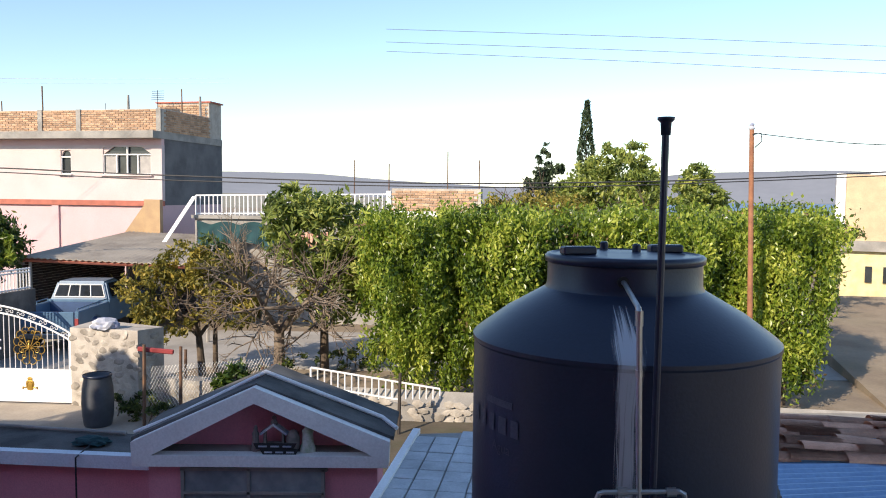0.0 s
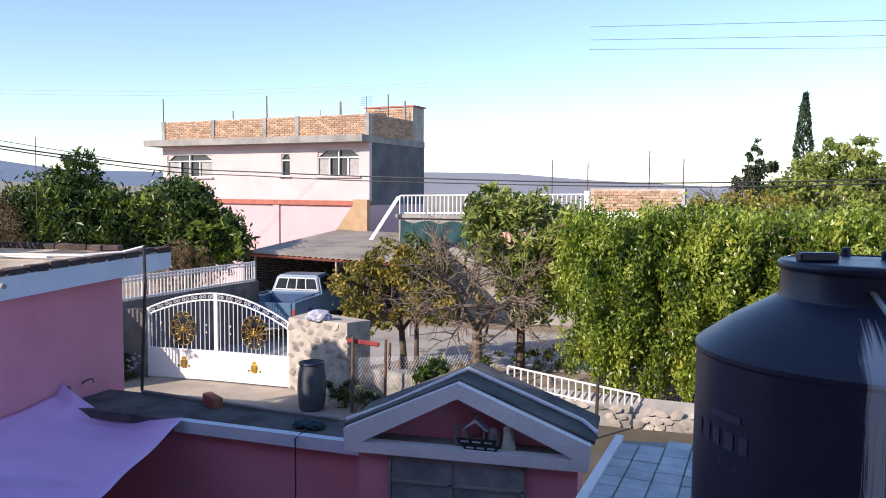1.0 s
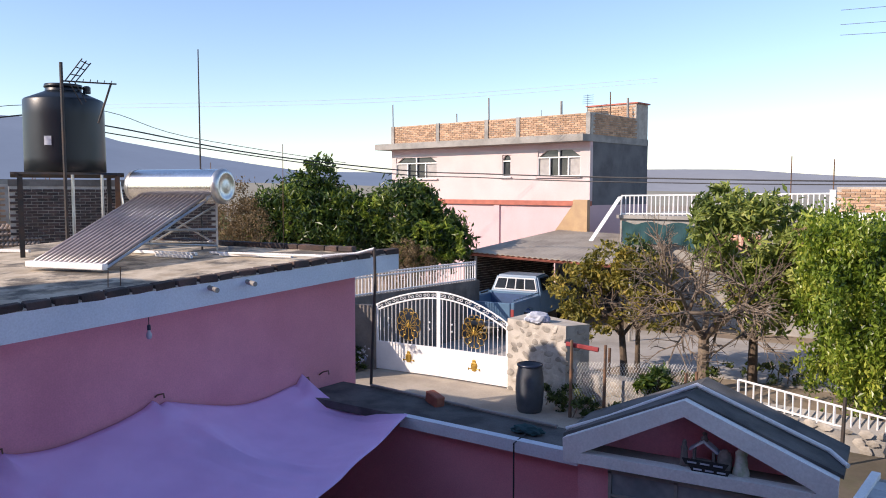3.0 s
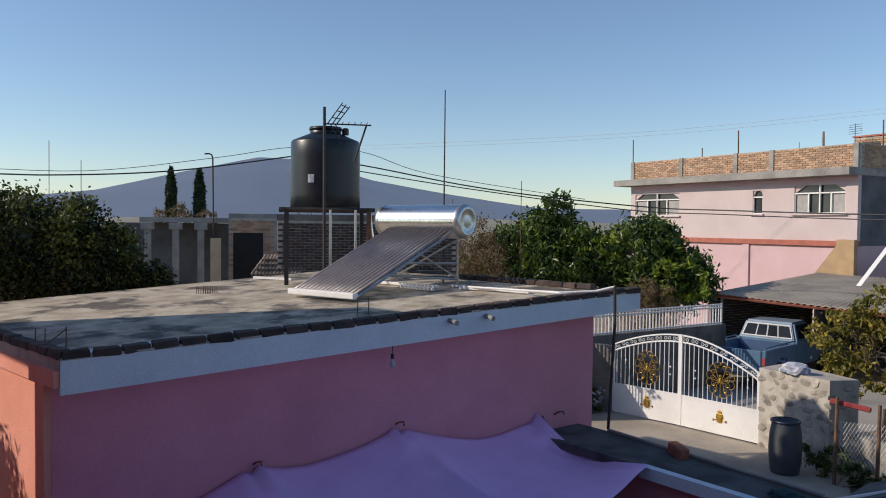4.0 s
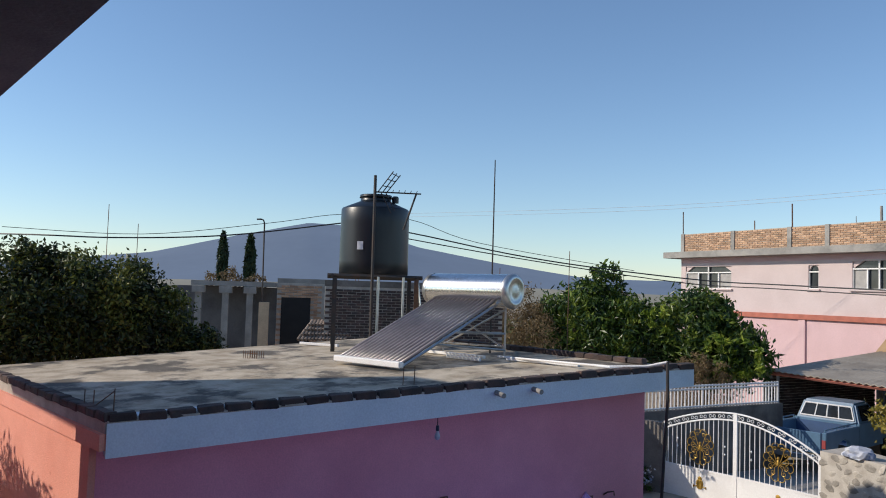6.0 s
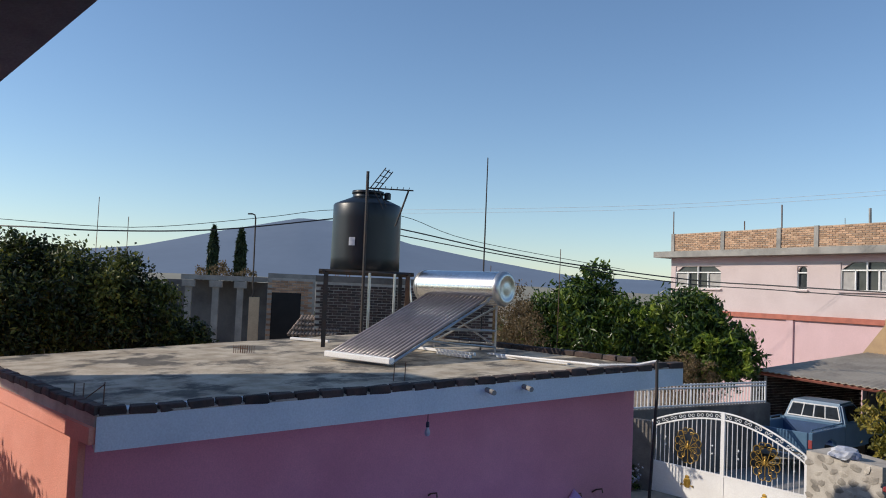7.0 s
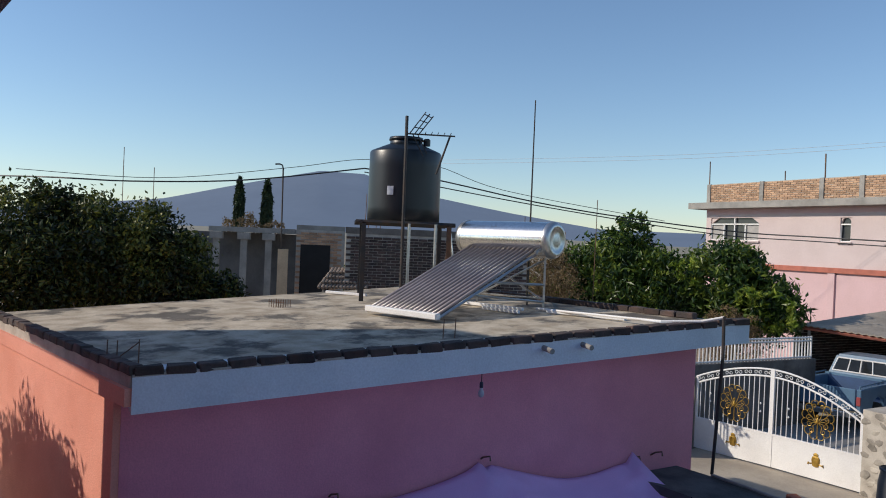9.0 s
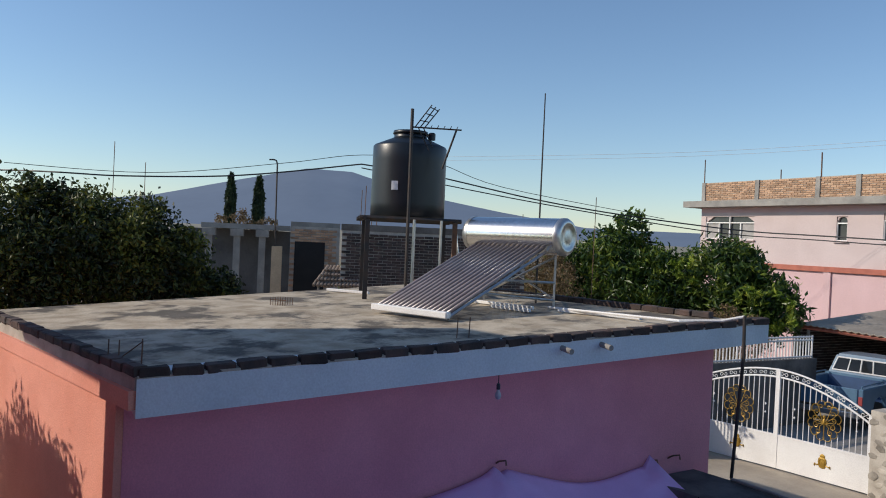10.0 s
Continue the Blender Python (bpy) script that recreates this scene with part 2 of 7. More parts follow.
def lime_mat():
    """Chalky runs: a crust broken up into vertical threads, bare plastic between them."""
    m = bpy.data.materials.new("limescale_runs")
    m.use_nodes = True
    N, L = m.node_tree.nodes, m.node_tree.links
    bs = N["Principled BSDF"]
    bs.inputs["Base Color"].default_value, bs.inputs["Roughness"].default_value = (0.66, 0.70, 0.76, 1), 0.85
    co = N.new("ShaderNodeTexCoord").outputs["UV"]
    mp = N.new("ShaderNodeMapping")
    mp.inputs["Scale"].default_value = (17, 3.2, 1)
    L.new(co, mp.inputs["Vector"])
    n1 = N.new("ShaderNodeTexNoise")
    n1.inputs["Scale"].default_value, n1.inputs["Detail"].default_value, n1.inputs["Roughness"].default_value = 1.0, 6, 0.65
    L.new(mp.outputs["Vector"], n1.inputs["Vector"])
    sep = N.new("ShaderNodeSeparateXYZ")
    L.new(co, sep.inputs[0])
    # thinner towards both sides and downwards
    side = N.new("ShaderNodeMath")
    side.operation = "PINGPONG"
    side.inputs[1].default_value = 0.5
    L.new(sep.outputs["X"], side.inputs[0])
    edge = N.new("ShaderNodeMapRange")
    edge.inputs["From Max"].default_value, edge.inputs["To Min"].default_value, edge.inputs["To Max"].default_value = 0.34, -0.40, 0.02
    L.new(side.outputs[0], edge.inputs["Value"])
    down = N.new("ShaderNodeMapRange")
    down.inputs["To Min"].default_value, down.inputs["To Max"].default_value = 0.17, -0.02
    L.new(sep.outputs["Y"], down.inputs["Value"])
    top = N.new("ShaderNodeMapRange")
    top.inputs["From Max"].default_value, top.inputs["To Min"].default_value, top.inputs["To Max"].default_value = 0.10, -0.35, 0.0
    L.new(sep.outputs["Y"], top.inputs["Value"])
    fade = N.new("ShaderNodeMath")
    L.new(down.outputs["Result"], fade.inputs[0]), L.new(top.outputs["Result"], fade.inputs[1])
    a, b = N.new("ShaderNodeMath"), N.new("ShaderNodeMath")
    L.new(n1.outputs["Fac"], a.inputs[0]), L.new(edge.outputs["Result"], a.inputs[1])
    L.new(a.outputs[0], b.inputs[0]), L.new(fade.outputs[0], b.inputs[1])
    cut = N.new("ShaderNodeMapRange")
    cut.inputs["From Min"].default_value, cut.inputs["From Max"].default_value, cut.inputs["To Max"].default_value = 0.35, 0.58, 0.85
    L.new(b.outputs[0], cut.inputs["Value"])
    L.new(cut.outputs["Result"], bs.inputs["Alpha"])
    return m


LIMERUN = lime_mat()


# ---- mesh building ----
def part(name, bm, material, parent=None, label="", smooth=False):
    me = bpy.data.meshes.new(name)
    bm.to_mesh(me)
    bm.free()
    me.materials.append(material)
    if smooth:
        for p in me.polygons:
            p.use_smooth = True
    ob = new(name, me)
    if parent:
        ob.parent = parent
    if label:
        ob["label"] = label
    return ob


def thing(name, at=(0, 0, 0), turn=0.0, label="", category="", group="", kind=""):
    ob = new(name)
    ob.matrix_basis = pose(at[0], at[1], at[2], 0, 0, turn)
    return tagged(ob, label, category, group, kind)


def box(bm, c, s, turn=0.0, bevel=0.0, tilt=None):
    m = pose(c[0], c[1], c[2], 0, 0, turn)
    if tilt:
        m = m @ tilt
    r = bmesh.ops.create_cube(bm, size=1.0, matrix=m @ Matrix.Diagonal((s[0], s[1], s[2], 1)))
    if bevel:
        es = list({e for v in r["verts"] for e in v.link_edges})
        bmesh.ops.bevel(bm, geom=es, offset=bevel, segments=1, affect="EDGES")
    return bm


def rod(bm, a, b, r0, r1=None, seg=8, caps=True):
    a, b = Vector(a), Vector(b)
    d = b - a
    if d.length < 1e-6:
        return bm
    m = Matrix.Translation((a + b) / 2) @ d.to_track_quat("Z", "Y").to_matrix().to_4x4()
    bmesh.ops.create_cone(bm, cap_ends=caps, segments=seg, radius1=r0, radius2=r0 if r1 is None else r1, depth=d.length, matrix=m)
    return bm


def pipe(bm, pts, r, seg=8):
    """One continuous round tube along the points."""
    P = [Vector(p) for p in pts]
    P = [p for i, p in enumerate(P) if i == 0 or (p - P[i - 1]).length > 1e-5]
    rings, side = [], None
    for i, p in enumerate(P):
        d = (P[min(i + 1, len(P) - 1)] - P[max(i - 1, 0)]).normalized()
        if side is None:
            side = d.orthogonal().normalized()
        side = (side - d * side.dot(d)).normalized()
        up = d.cross(side)
        rings.append([bm.verts.new(p + (side * math.cos(2 * math.pi * k / seg) + up * math.sin(2 * math.pi * k / seg)) * r) for k in range(seg)])
    for A, C in zip(rings, rings[1:]):
        for k in range(seg):
            bm.faces.new((A[k], A[(k + 1) % seg], C[(k + 1) % seg], C[k]))
    bm.faces.new(rings[0][::-1]), bm.faces.new(rings[-1])
    return bm


def lathe(bm, profile, seg=48, at=(0, 0, 0)):
    rings = []
    for r, z in profile:
        if r < 1e-5:
            rings.append([bm.verts.new((at[0], at[1], at[2] + z))])
        else:
            rings.append([bm.verts.new((at[0] + r * math.cos(2 * math.pi * k / seg), at[1] + r * math.sin(2 * math.pi * k / seg), at[2] + z)) for k in range(seg)])
    for A, B in zip(rings, rings[1:]):
        for k in range(seg):
            k2 = (k + 1) % seg
            f = [A[k % len(A)], A[k2 % len(A)], B[k2 % len(B)], B[k % len(B)]]
            u = []
            for v in f:
                if v not in u:
                    u.append(v)
            if len(u) > 2:
                bm.faces.new(u)
    return bm


def prism(bm, poly, z0, z1):
    """A slab on a plan outline (anticlockwise); z0 and z1 may be functions of x and y."""
    f0 = z0 if callable(z0) else (lambda x, y: z0)
    f1 = z1 if callable(z1) else (lambda x, y: z1)
    lo = [bm.verts.new((x, y, f0(x, y))) for x, y in poly]
    hi = [bm.verts.new((x, y, f1(x, y))) for x, y in poly]
    bm.faces.new(lo[::-1]), bm.faces.new(hi)
    for k in range(len(poly)):
        j = (k + 1) % len(poly)
        bm.faces.new((lo[k], lo[j], hi[j], hi[k]))
    bmesh.ops.recalc_face_normals(bm, faces=bm.faces)
    return bm


def outline(bm, pts, depth_vec):
    """A flat outline given by points in space, thickened along depth_vec."""
    d = Vector(depth_vec)
    a = [bm.verts.new(p) for p in pts]
    b = [bm.verts.new(Vector(p) + d) for p in pts]
    bm.faces.new(a), bm.faces.new(b[::-1])
    for k in range(len(pts)):
        j = (k + 1) % len(pts)
        bm.faces.new((a[k], b[k], b[j], a[j]))
    bmesh.ops.recalc_face_normals(bm, faces=bm.faces)
    return bm


def B():
    return bmesh.new()


def mesh_part(name, verts, faces, material, parent=None, label=""):
    me = bpy.data.meshes.new(name)
    me.from_pydata(verts, [], faces)
    me.materials.append(material)
    ob = new(name, me)
    if parent:
        ob.parent = parent
    if label:
        ob["label"] = label
    return ob


def leaves(name, centres, material, parent, length=0.1, width=0.05, seed=1, droop=0.4, label=""):
    """Many small folded leaves, one island each, at the given points."""
    rng = np.random.default_rng(seed)
    n = len(centres)
    C = np.asarray(centres)
    a = rng.normal(size=(n, 3))
    a[:, 2] -= droop
    a /= np.linalg.norm(a, axis=1)[:, None]
    b = rng.normal(size=(n, 3))
    b -= (b * a).sum(1)[:, None] * a
    b /= np.linalg.norm(b, axis=1)[:, None]
    c = np.cross(a, b)
    L = length * rng.uniform(0.6, 1.3, n)[:, None]
    W = width * rng.uniform(0.6, 1.3, n)[:, None]
    V = np.stack([C - a * L / 2, C + b * W / 2 + c * W * 0.18, C + a * L / 2, C - b * W / 2 + c * W * 0.18], 1).reshape(-1, 3)
    i = np.arange(n) * 4
    Fc = np.concatenate([np.stack([i, i + 1, i + 2], 1), np.stack([i, i + 2, i + 3], 1)])
    return mesh_part(name, V.tolist(), Fc.tolist(), material, parent, label)


def clumps(rng, blobs, per_blob, spread=0.14, shell=0.62):
    """Leaf points: many small clumps scattered over the outer part of some ellipsoids, leaves scattered round each clump."""
    out = []
    for (cx, cy, cz, rx, ry, rz), n in zip(blobs, per_blob):
        k = max(6, n // 26)
        d = rng.normal(size=(k, 3))
        d /= np.linalg.norm(d, axis=1)[:, None]
        rad = shell + (1.06 - shell) * rng.random(k) ** 0.6
        centre = np.array([cx, cy, cz]) + d * rad[:, None] * np.array([rx, ry, rz])
        pick = rng.integers(0, k, n)
        sc = spread * min(rx, ry, rz)
        out.append(centre[pick] + rng.normal(size=(n, 3)) * np.array([sc, sc, sc * 0.8]))
    return np.concatenate(out)


def branch(bm, rng, a, way, length, r, depth, spread=0.6):
    a = Vector(a)
    b = a + way * length
    rod(bm, a, b, r, r * 0.68, seg=6 if r > 0.03 else 4, caps=False)
    if depth == 0:
        return
    for k in range(3 if depth > 1 else 2 + int(rng.integers(0, 2))):
        w = (way + Vector(rng.normal(size=3)) * spread).normalized()
        branch(bm, rng, b - way * length * 0.15 * k, w, length * (0.62 + 0.2 * rng.random()), r * 0.6, depth - 1, spread)


def tree(name, base, height, trunk_r, blobs, count, leaf, label, category="tree", length=0.13, width=0.055, seed=3, depth=3, bare=False, group="", lean=(0, 0), shell=0.5):
    rng = np.random.default_rng(seed)
    t = thing(name, (0, 0, 0), 0, label, category, group)
    bm = B()
    way = Vector((lean[0], lean[1], 1)).normalized()
    stem = height * (0.35 if not bare else 0.28)
    rod(bm, base, Vector(base) + way * stem, trunk_r, trunk_r * 0.75, seg=10)
    top = Vector(base) + way * stem * 0.96
    for k in range(5 if bare else 4):
        ang = 2 * math.pi * (k + rng.random() * 0.6) / (5 if bare else 4)
        w = Vector((math.cos(ang) * (0.95 if bare else 0.7), math.sin(ang) * (0.95 if bare else 0.7), 0.75)).normalized()
        branch(bm, rng, top, w, height * (0.22 if not bare else 0.26), trunk_r * 0.55, depth, 0.5)
    part("trunk", bm, TWIG if bare else BARK, t)
    vol = [b[3] * b[4] * b[5] for b in blobs]
    per = [max(30, int(count * v / sum(vol))) for v in vol]
    leaves("crown", clumps(rng, blobs, per, shell=shell), leaf, t, length, width, seed + 5)
    return t


# ---- ground and distance ----
def smooth01(v, a, b):
    s = min(1.0, max(0.0, (v - a) / (b - a)))
    return s * s * (3 - 2 * s)


def ground_z(x, y):
    d = math.hypot(x, y)
    return -15.0 * smooth01(d, 45, 260)


def make_ground():
    radii = [0.0, 4, 8, 14, 20, 28, 36, 45, 60, 80, 105, 135, 170, 210, 260, 330, 450, 650, 950, 1400, 2100, 3000, 4400]
    seg = 96
    vs, fs = [(0, 0, 0)], []
    for r in radii[1:]:
        for k in range(seg):
            a = 2 * math.pi * k / seg
            x, y = r * math.cos(a), r * math.sin(a)
            vs.append((x, y, ground_z(x, y)))
    for k in range(seg):
        fs.append((0, 1 + k, 1 + (k + 1) % seg))
    for i in range(len(radii) - 2):
        for k in range(seg):
            a, b = 1 + i * seg + k, 1 + i * seg + (k + 1) % seg
            fs.append((a, a + seg, b + seg, b))
    ob = mesh_part("ground", vs, fs, DIRT)
    tagged(ob, "dry brown earth with sparse olive scrub", "ground", kind="structure")


make_ground()


# distance haze is painted: hazy base colour plus a faint glow of its own
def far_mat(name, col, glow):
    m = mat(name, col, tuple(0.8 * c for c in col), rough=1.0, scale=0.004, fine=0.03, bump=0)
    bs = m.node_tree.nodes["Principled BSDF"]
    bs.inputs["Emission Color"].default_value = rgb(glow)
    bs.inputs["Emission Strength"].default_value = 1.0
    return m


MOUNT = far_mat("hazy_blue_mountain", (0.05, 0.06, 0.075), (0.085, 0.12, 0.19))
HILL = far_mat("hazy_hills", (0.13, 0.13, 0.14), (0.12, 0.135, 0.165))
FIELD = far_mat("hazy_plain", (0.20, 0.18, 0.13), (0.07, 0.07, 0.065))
LAKE = mat("lake_water", (0.16, 0.25, 0.36), (0.18, 0.27, 0.38), rough=0.6, scale=0.01, fine=0.3, bump=0)


def ridge(name, crest, dist, depth, foot, material, label, rough_h=4.0, seed=1):
    """A range of hills: crest gives (yaw to the left in degrees, height); it falls away before and behind."""
    rng = np.random.default_rng(seed)
    vs, fs = [], []
    lo, hi = crest[0][0], crest[-1][0]
    n = 140
    rows = ((-1.0, 0.0), (-0.6, 0.3), (-0.25, 0.72), (0.0, 1.0), (0.4, 0.6), (1.0, 0.0))
    wob = np.cumsum(rng.normal(size=n)) * 0.25
    wob -= np.linspace(wob[0], wob[-1], n)
    for i in range(n):
        yaw = lo + (hi - lo) * i / (n - 1)
        h = np.interp(yaw, [c[0] for c in crest], [c[1] for c in crest]) + wob[i] * rough_h * 0.3
        a = radians(yaw)
        for s, f in rows:
            d = dist + s * depth
            jig = 1.0
            vs.append((-math.sin(a) * d, math.cos(a) * d, foot + max(0.0, (h - foot)) * f * jig))
    k = len(rows)
    for i in range(n - 1):
        for j in range(k - 1):
            a = i * k + j
            fs.append((a, a + 1, a + k + 1, a + k))
    ob = mesh_part(name, vs, fs, material)
    for p in ob.data.polygons:
        p.use_smooth = True
    tagged(ob, label, "hills", kind="structure")


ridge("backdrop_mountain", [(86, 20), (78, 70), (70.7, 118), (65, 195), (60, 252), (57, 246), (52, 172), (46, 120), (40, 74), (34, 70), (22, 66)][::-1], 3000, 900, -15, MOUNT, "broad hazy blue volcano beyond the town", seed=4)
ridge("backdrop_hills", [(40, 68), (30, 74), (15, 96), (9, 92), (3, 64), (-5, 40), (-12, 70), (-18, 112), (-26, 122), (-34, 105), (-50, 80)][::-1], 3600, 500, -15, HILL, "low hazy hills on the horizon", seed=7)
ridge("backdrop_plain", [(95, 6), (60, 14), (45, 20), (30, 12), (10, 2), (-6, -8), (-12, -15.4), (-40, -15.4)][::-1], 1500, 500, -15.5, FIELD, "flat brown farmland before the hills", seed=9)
lake = B()
prism(lake, [(230, 820), (1500, 820), (1500, 2500), (560, 2500)], -15.2, -14.0)
tagged(part("lake_water", lake, LAKE), "still blue-grey lake before the hills", "lake", kind="structure")

# garden soil between the porch and the stone wall
bm = B()
prism(bm, [(-3.0, 8.6), (12.0, 7.6), (12.0, 14.6), (-0.2, 15.0), (-5.6, 15.4), (-4.9, 13.6)], -0.3, 0.018)
tagged(part("ground_garden", bm, SOIL), "dark garden soil behind the porch", "garden", kind="structure")
# street and driveway
bm = B()
prism(bm, [(-11.4, 9.0), (-3.0, 9.0), (-5.2, 15.2), (-7.4, 16.3), (-11.4, 16.5)], -0.3, 0.012)
tagged(part("driveway", bm, DRIVE), "pale worn concrete driveway before the gate", "driveway", kind="structure")
bm = B()
prism(bm, [(-30, 17.2), (-7.4, 17.2), (-6.0, 19.6), (14, 18.6), (14, 24.2), (-30, 25.5)], -0.3, 0.02)
tagged(part("road", bm, ROAD), "sunlit bare concrete street", "street", kind="structure")

# ---- the terrace under the camera and its canopy ----
bm = B()
prism(bm, [(-7.2, -2.6), (2.6, -2.6), (2.6, 3.75), (0.0, 3.75), (-0.6, 1.2), (-7.2, 1.2)], 2.55, 2.85)
tagged(part("floor_terrace", bm, GREY), "grey concrete roof terrace", "terrace", kind="structure")
bm = B()
prism(bm, [(-7.2, -2.8), (2.6, -2.8), (2.6, -2.6), (-7.2, -2.6)], 0.0, 5.6)
tagged(part("wall_south", bm, PINK), "pink painted wall behind the terrace", "wall", kind="structure")
bm = B()
prism(bm, [(-7.2, -2.6), (-6.9, -2.6), (-6.9, 0.2), (-7.2, 0.2)], 2.85, 5.6)
tagged(part("wall_west", bm, PINK), "pink painted side wall of the terrace", "wall", kind="structure")
bm = B()
prism(bm, [(-7.4, -2.9), (2.8, -2.9), (2.8, 1.20), (-7.4, 1.29)], 5.6, 5.78)
tagged(part("ceiling_canopy", bm, GREY), "rough grey concrete canopy slab", "canopy", kind="structure")
bm = B()
prism(bm, [(-7.0, -2.6), (2.6, -2.6), (2.6, 3.6), (0.1, 3.6), (-0.6, 1.1), (-7.0, 1.1)], 0.0, 2.55)
tagged(part("wall_lower_storey", bm, PINK), "pink painted lower storey", "wall", kind="structure")

# unseen block, added to throw shade on the salmon wall and roof corner
bm = B()
prism(bm, [(-9.9, -2.6), (-7.3, -2.6), (-7.3, 0.9), (-9.9, 0.9)], 0.0, 5.8)
tagged(part("wall_shade_low", bm, PINK), "unseen pink block beside the terrace, added to cast shade", "wall", kind="structure")
# unseen upper mass, sized to keep sun off porch, tiled roof and tank
bm = B()
prism(bm, [(-9.9, -3.0), (-1.0, -3.0), (-1.0, -0.4), (-9.9, -0.4)], 5.8, 8.25)
tagged(part("wall_shade_upper", bm, PINK), "unseen pink upper block, added to shade the porch and tiled roof", "wall", kind="structure")
# thin unseen wing, added so its shadow crosses the flat roof's front strip
bm = B()
prism(bm, [(-13.7, -0.9), (-9.92, -0.9), (-9.92, -0.42), (-13.7, -0.42)], 5.45, 8.23)
tagged(part("wall_shade_wing", bm, PINK), "unseen thin pink wing, added to shade the flat roof's front", "wall", kind="structure")

# ---- pink neighbour house with flat roof ----
RC, RR = Vector((-7.96, 2.66)), Vector((-6.36, 9.69))
EDGE = (RR - RC).normalized()
OUT = Vector((EDGE.y, -EDGE.x))


def roof_z(x, y):
    return 3.08 + 0.055 * y


def on_front(s, off=0.0):
    p = RC + EDGE * s + OUT * off
    return p.x, p.y


LEN = (RR - RC).length
WALL_OFF = -0.33
w0, w1 = on_front(0.03, WALL_OFF - 0.06), on_front(LEN - 0.55, WALL_OFF)
bm = B()
prism(bm, [w0, w1, (-12.9, 9.3), (-13.4, 2.50), (-8.36, 2.70)], 0.0, lambda x, y: roof_z(x, y) - 0.14)
tagged(part("wall_pink_house", bm, PINK), "plain pink painted house wall", "wall", kind="structure")
bm = B()
prism(bm, [(-13.45, 2.42), (-8.365, 2.632), (-8.365, 2.70), (-13.45, 2.49)], 0.0, lambda x, y: roof_z(x, y) - 0.15)
tagged(part("wall_salmon_side", bm, SALMON), "sunlit salmon painted side wall", "wall", kind="structure")
bm = B()
prism(bm, [on_front(0, -0.10), on_front(LEN, -0.10), (-13.2, 9.7), (-13.7, 2.4)], lambda x, y: roof_z(x, y) - 0.13, lambda x, y: roof_z(x, y) - 0.05)
tagged(part("roof_slab", bm, CONCRETE), "stained weathered concrete flat roof", "roof", kind="structure")
# fascia leaning outwards at its foot
bm = B()
a0, a1, b0, b1 = on_front(0, 0.0), on_front(LEN, 0.0), on_front(0, -0.1), on_front(LEN, -0.1)
H0, H1 = 0.37, 0.28
vs = [(a0[0], a0[1], roof_z(*a0) - 0.03), (a1[0], a1[1], roof_z(*a1) - 0.03), (a1[0], a1[1], roof_z(*a1) - H1), (a0[0], a0[1], roof_z(*a0) - H0)]
outline(bm, vs, (-OUT.x * 0.42, -OUT.y * 0.42, 0))
fascia = part("fascia", bm, PALE)
tagged(fascia, "pale blue painted concrete fascia", "fascia", kind="structure")
bm = B()
prism(bm, [(RC.x - 5.7, 2.36), (RC.x - 0.02, 2.605), (RC.x - 0.02, 2.95), (RC.x - 5.7, 2.95)], lambda x, y: roof_z(x, y) - 0.30, lambda x, y: roof_z(x, y) - 0.145)
tagged(part("eave_side", bm, SALMON), "pink painted roof edge", "fascia", kind="structure")

# ---- low pink block with a narrow flat roof ----
bm = B()
prism(bm, [(-6.95, 8.2), (-5.1, 8.07), (-2.9, 7.86), (-2.9, 8.4), (-6.3, 8.93), (-6.84, 8.97)], 0.0, 1.66)
tagged(part("wall_low_block", bm, PINK), "pink painted low wall", "wall", kind="structure")
bm = B()
prism(bm, [(-6.95, 8.14), (-5.1, 8.0), (-2.9, 7.79), (-2.9, 8.44), (-6.3, 8.97), (-6.86, 9.0)], 1.66, 1.762)
tagged(part("roof_low_block", bm, DARKROOF), "dark grey flat roof strip", "roof", kind="structure")
bm = B()
prism(bm, [(-5.22, 7.95), (-5.1, 7.94), (-2.9, 7.73), (-2.9, 7.84), (-5.1, 8.05), (-5.22, 8.06)], 1.64, 1.775)
tagged(part("trim_low_block", bm, PALE), "pale blue painted roof edging", "trim", kind="structure")

# ---- gabled porch ----
GY = 7.15
GL, GR, GA = -2.84, -0.47, -1.71


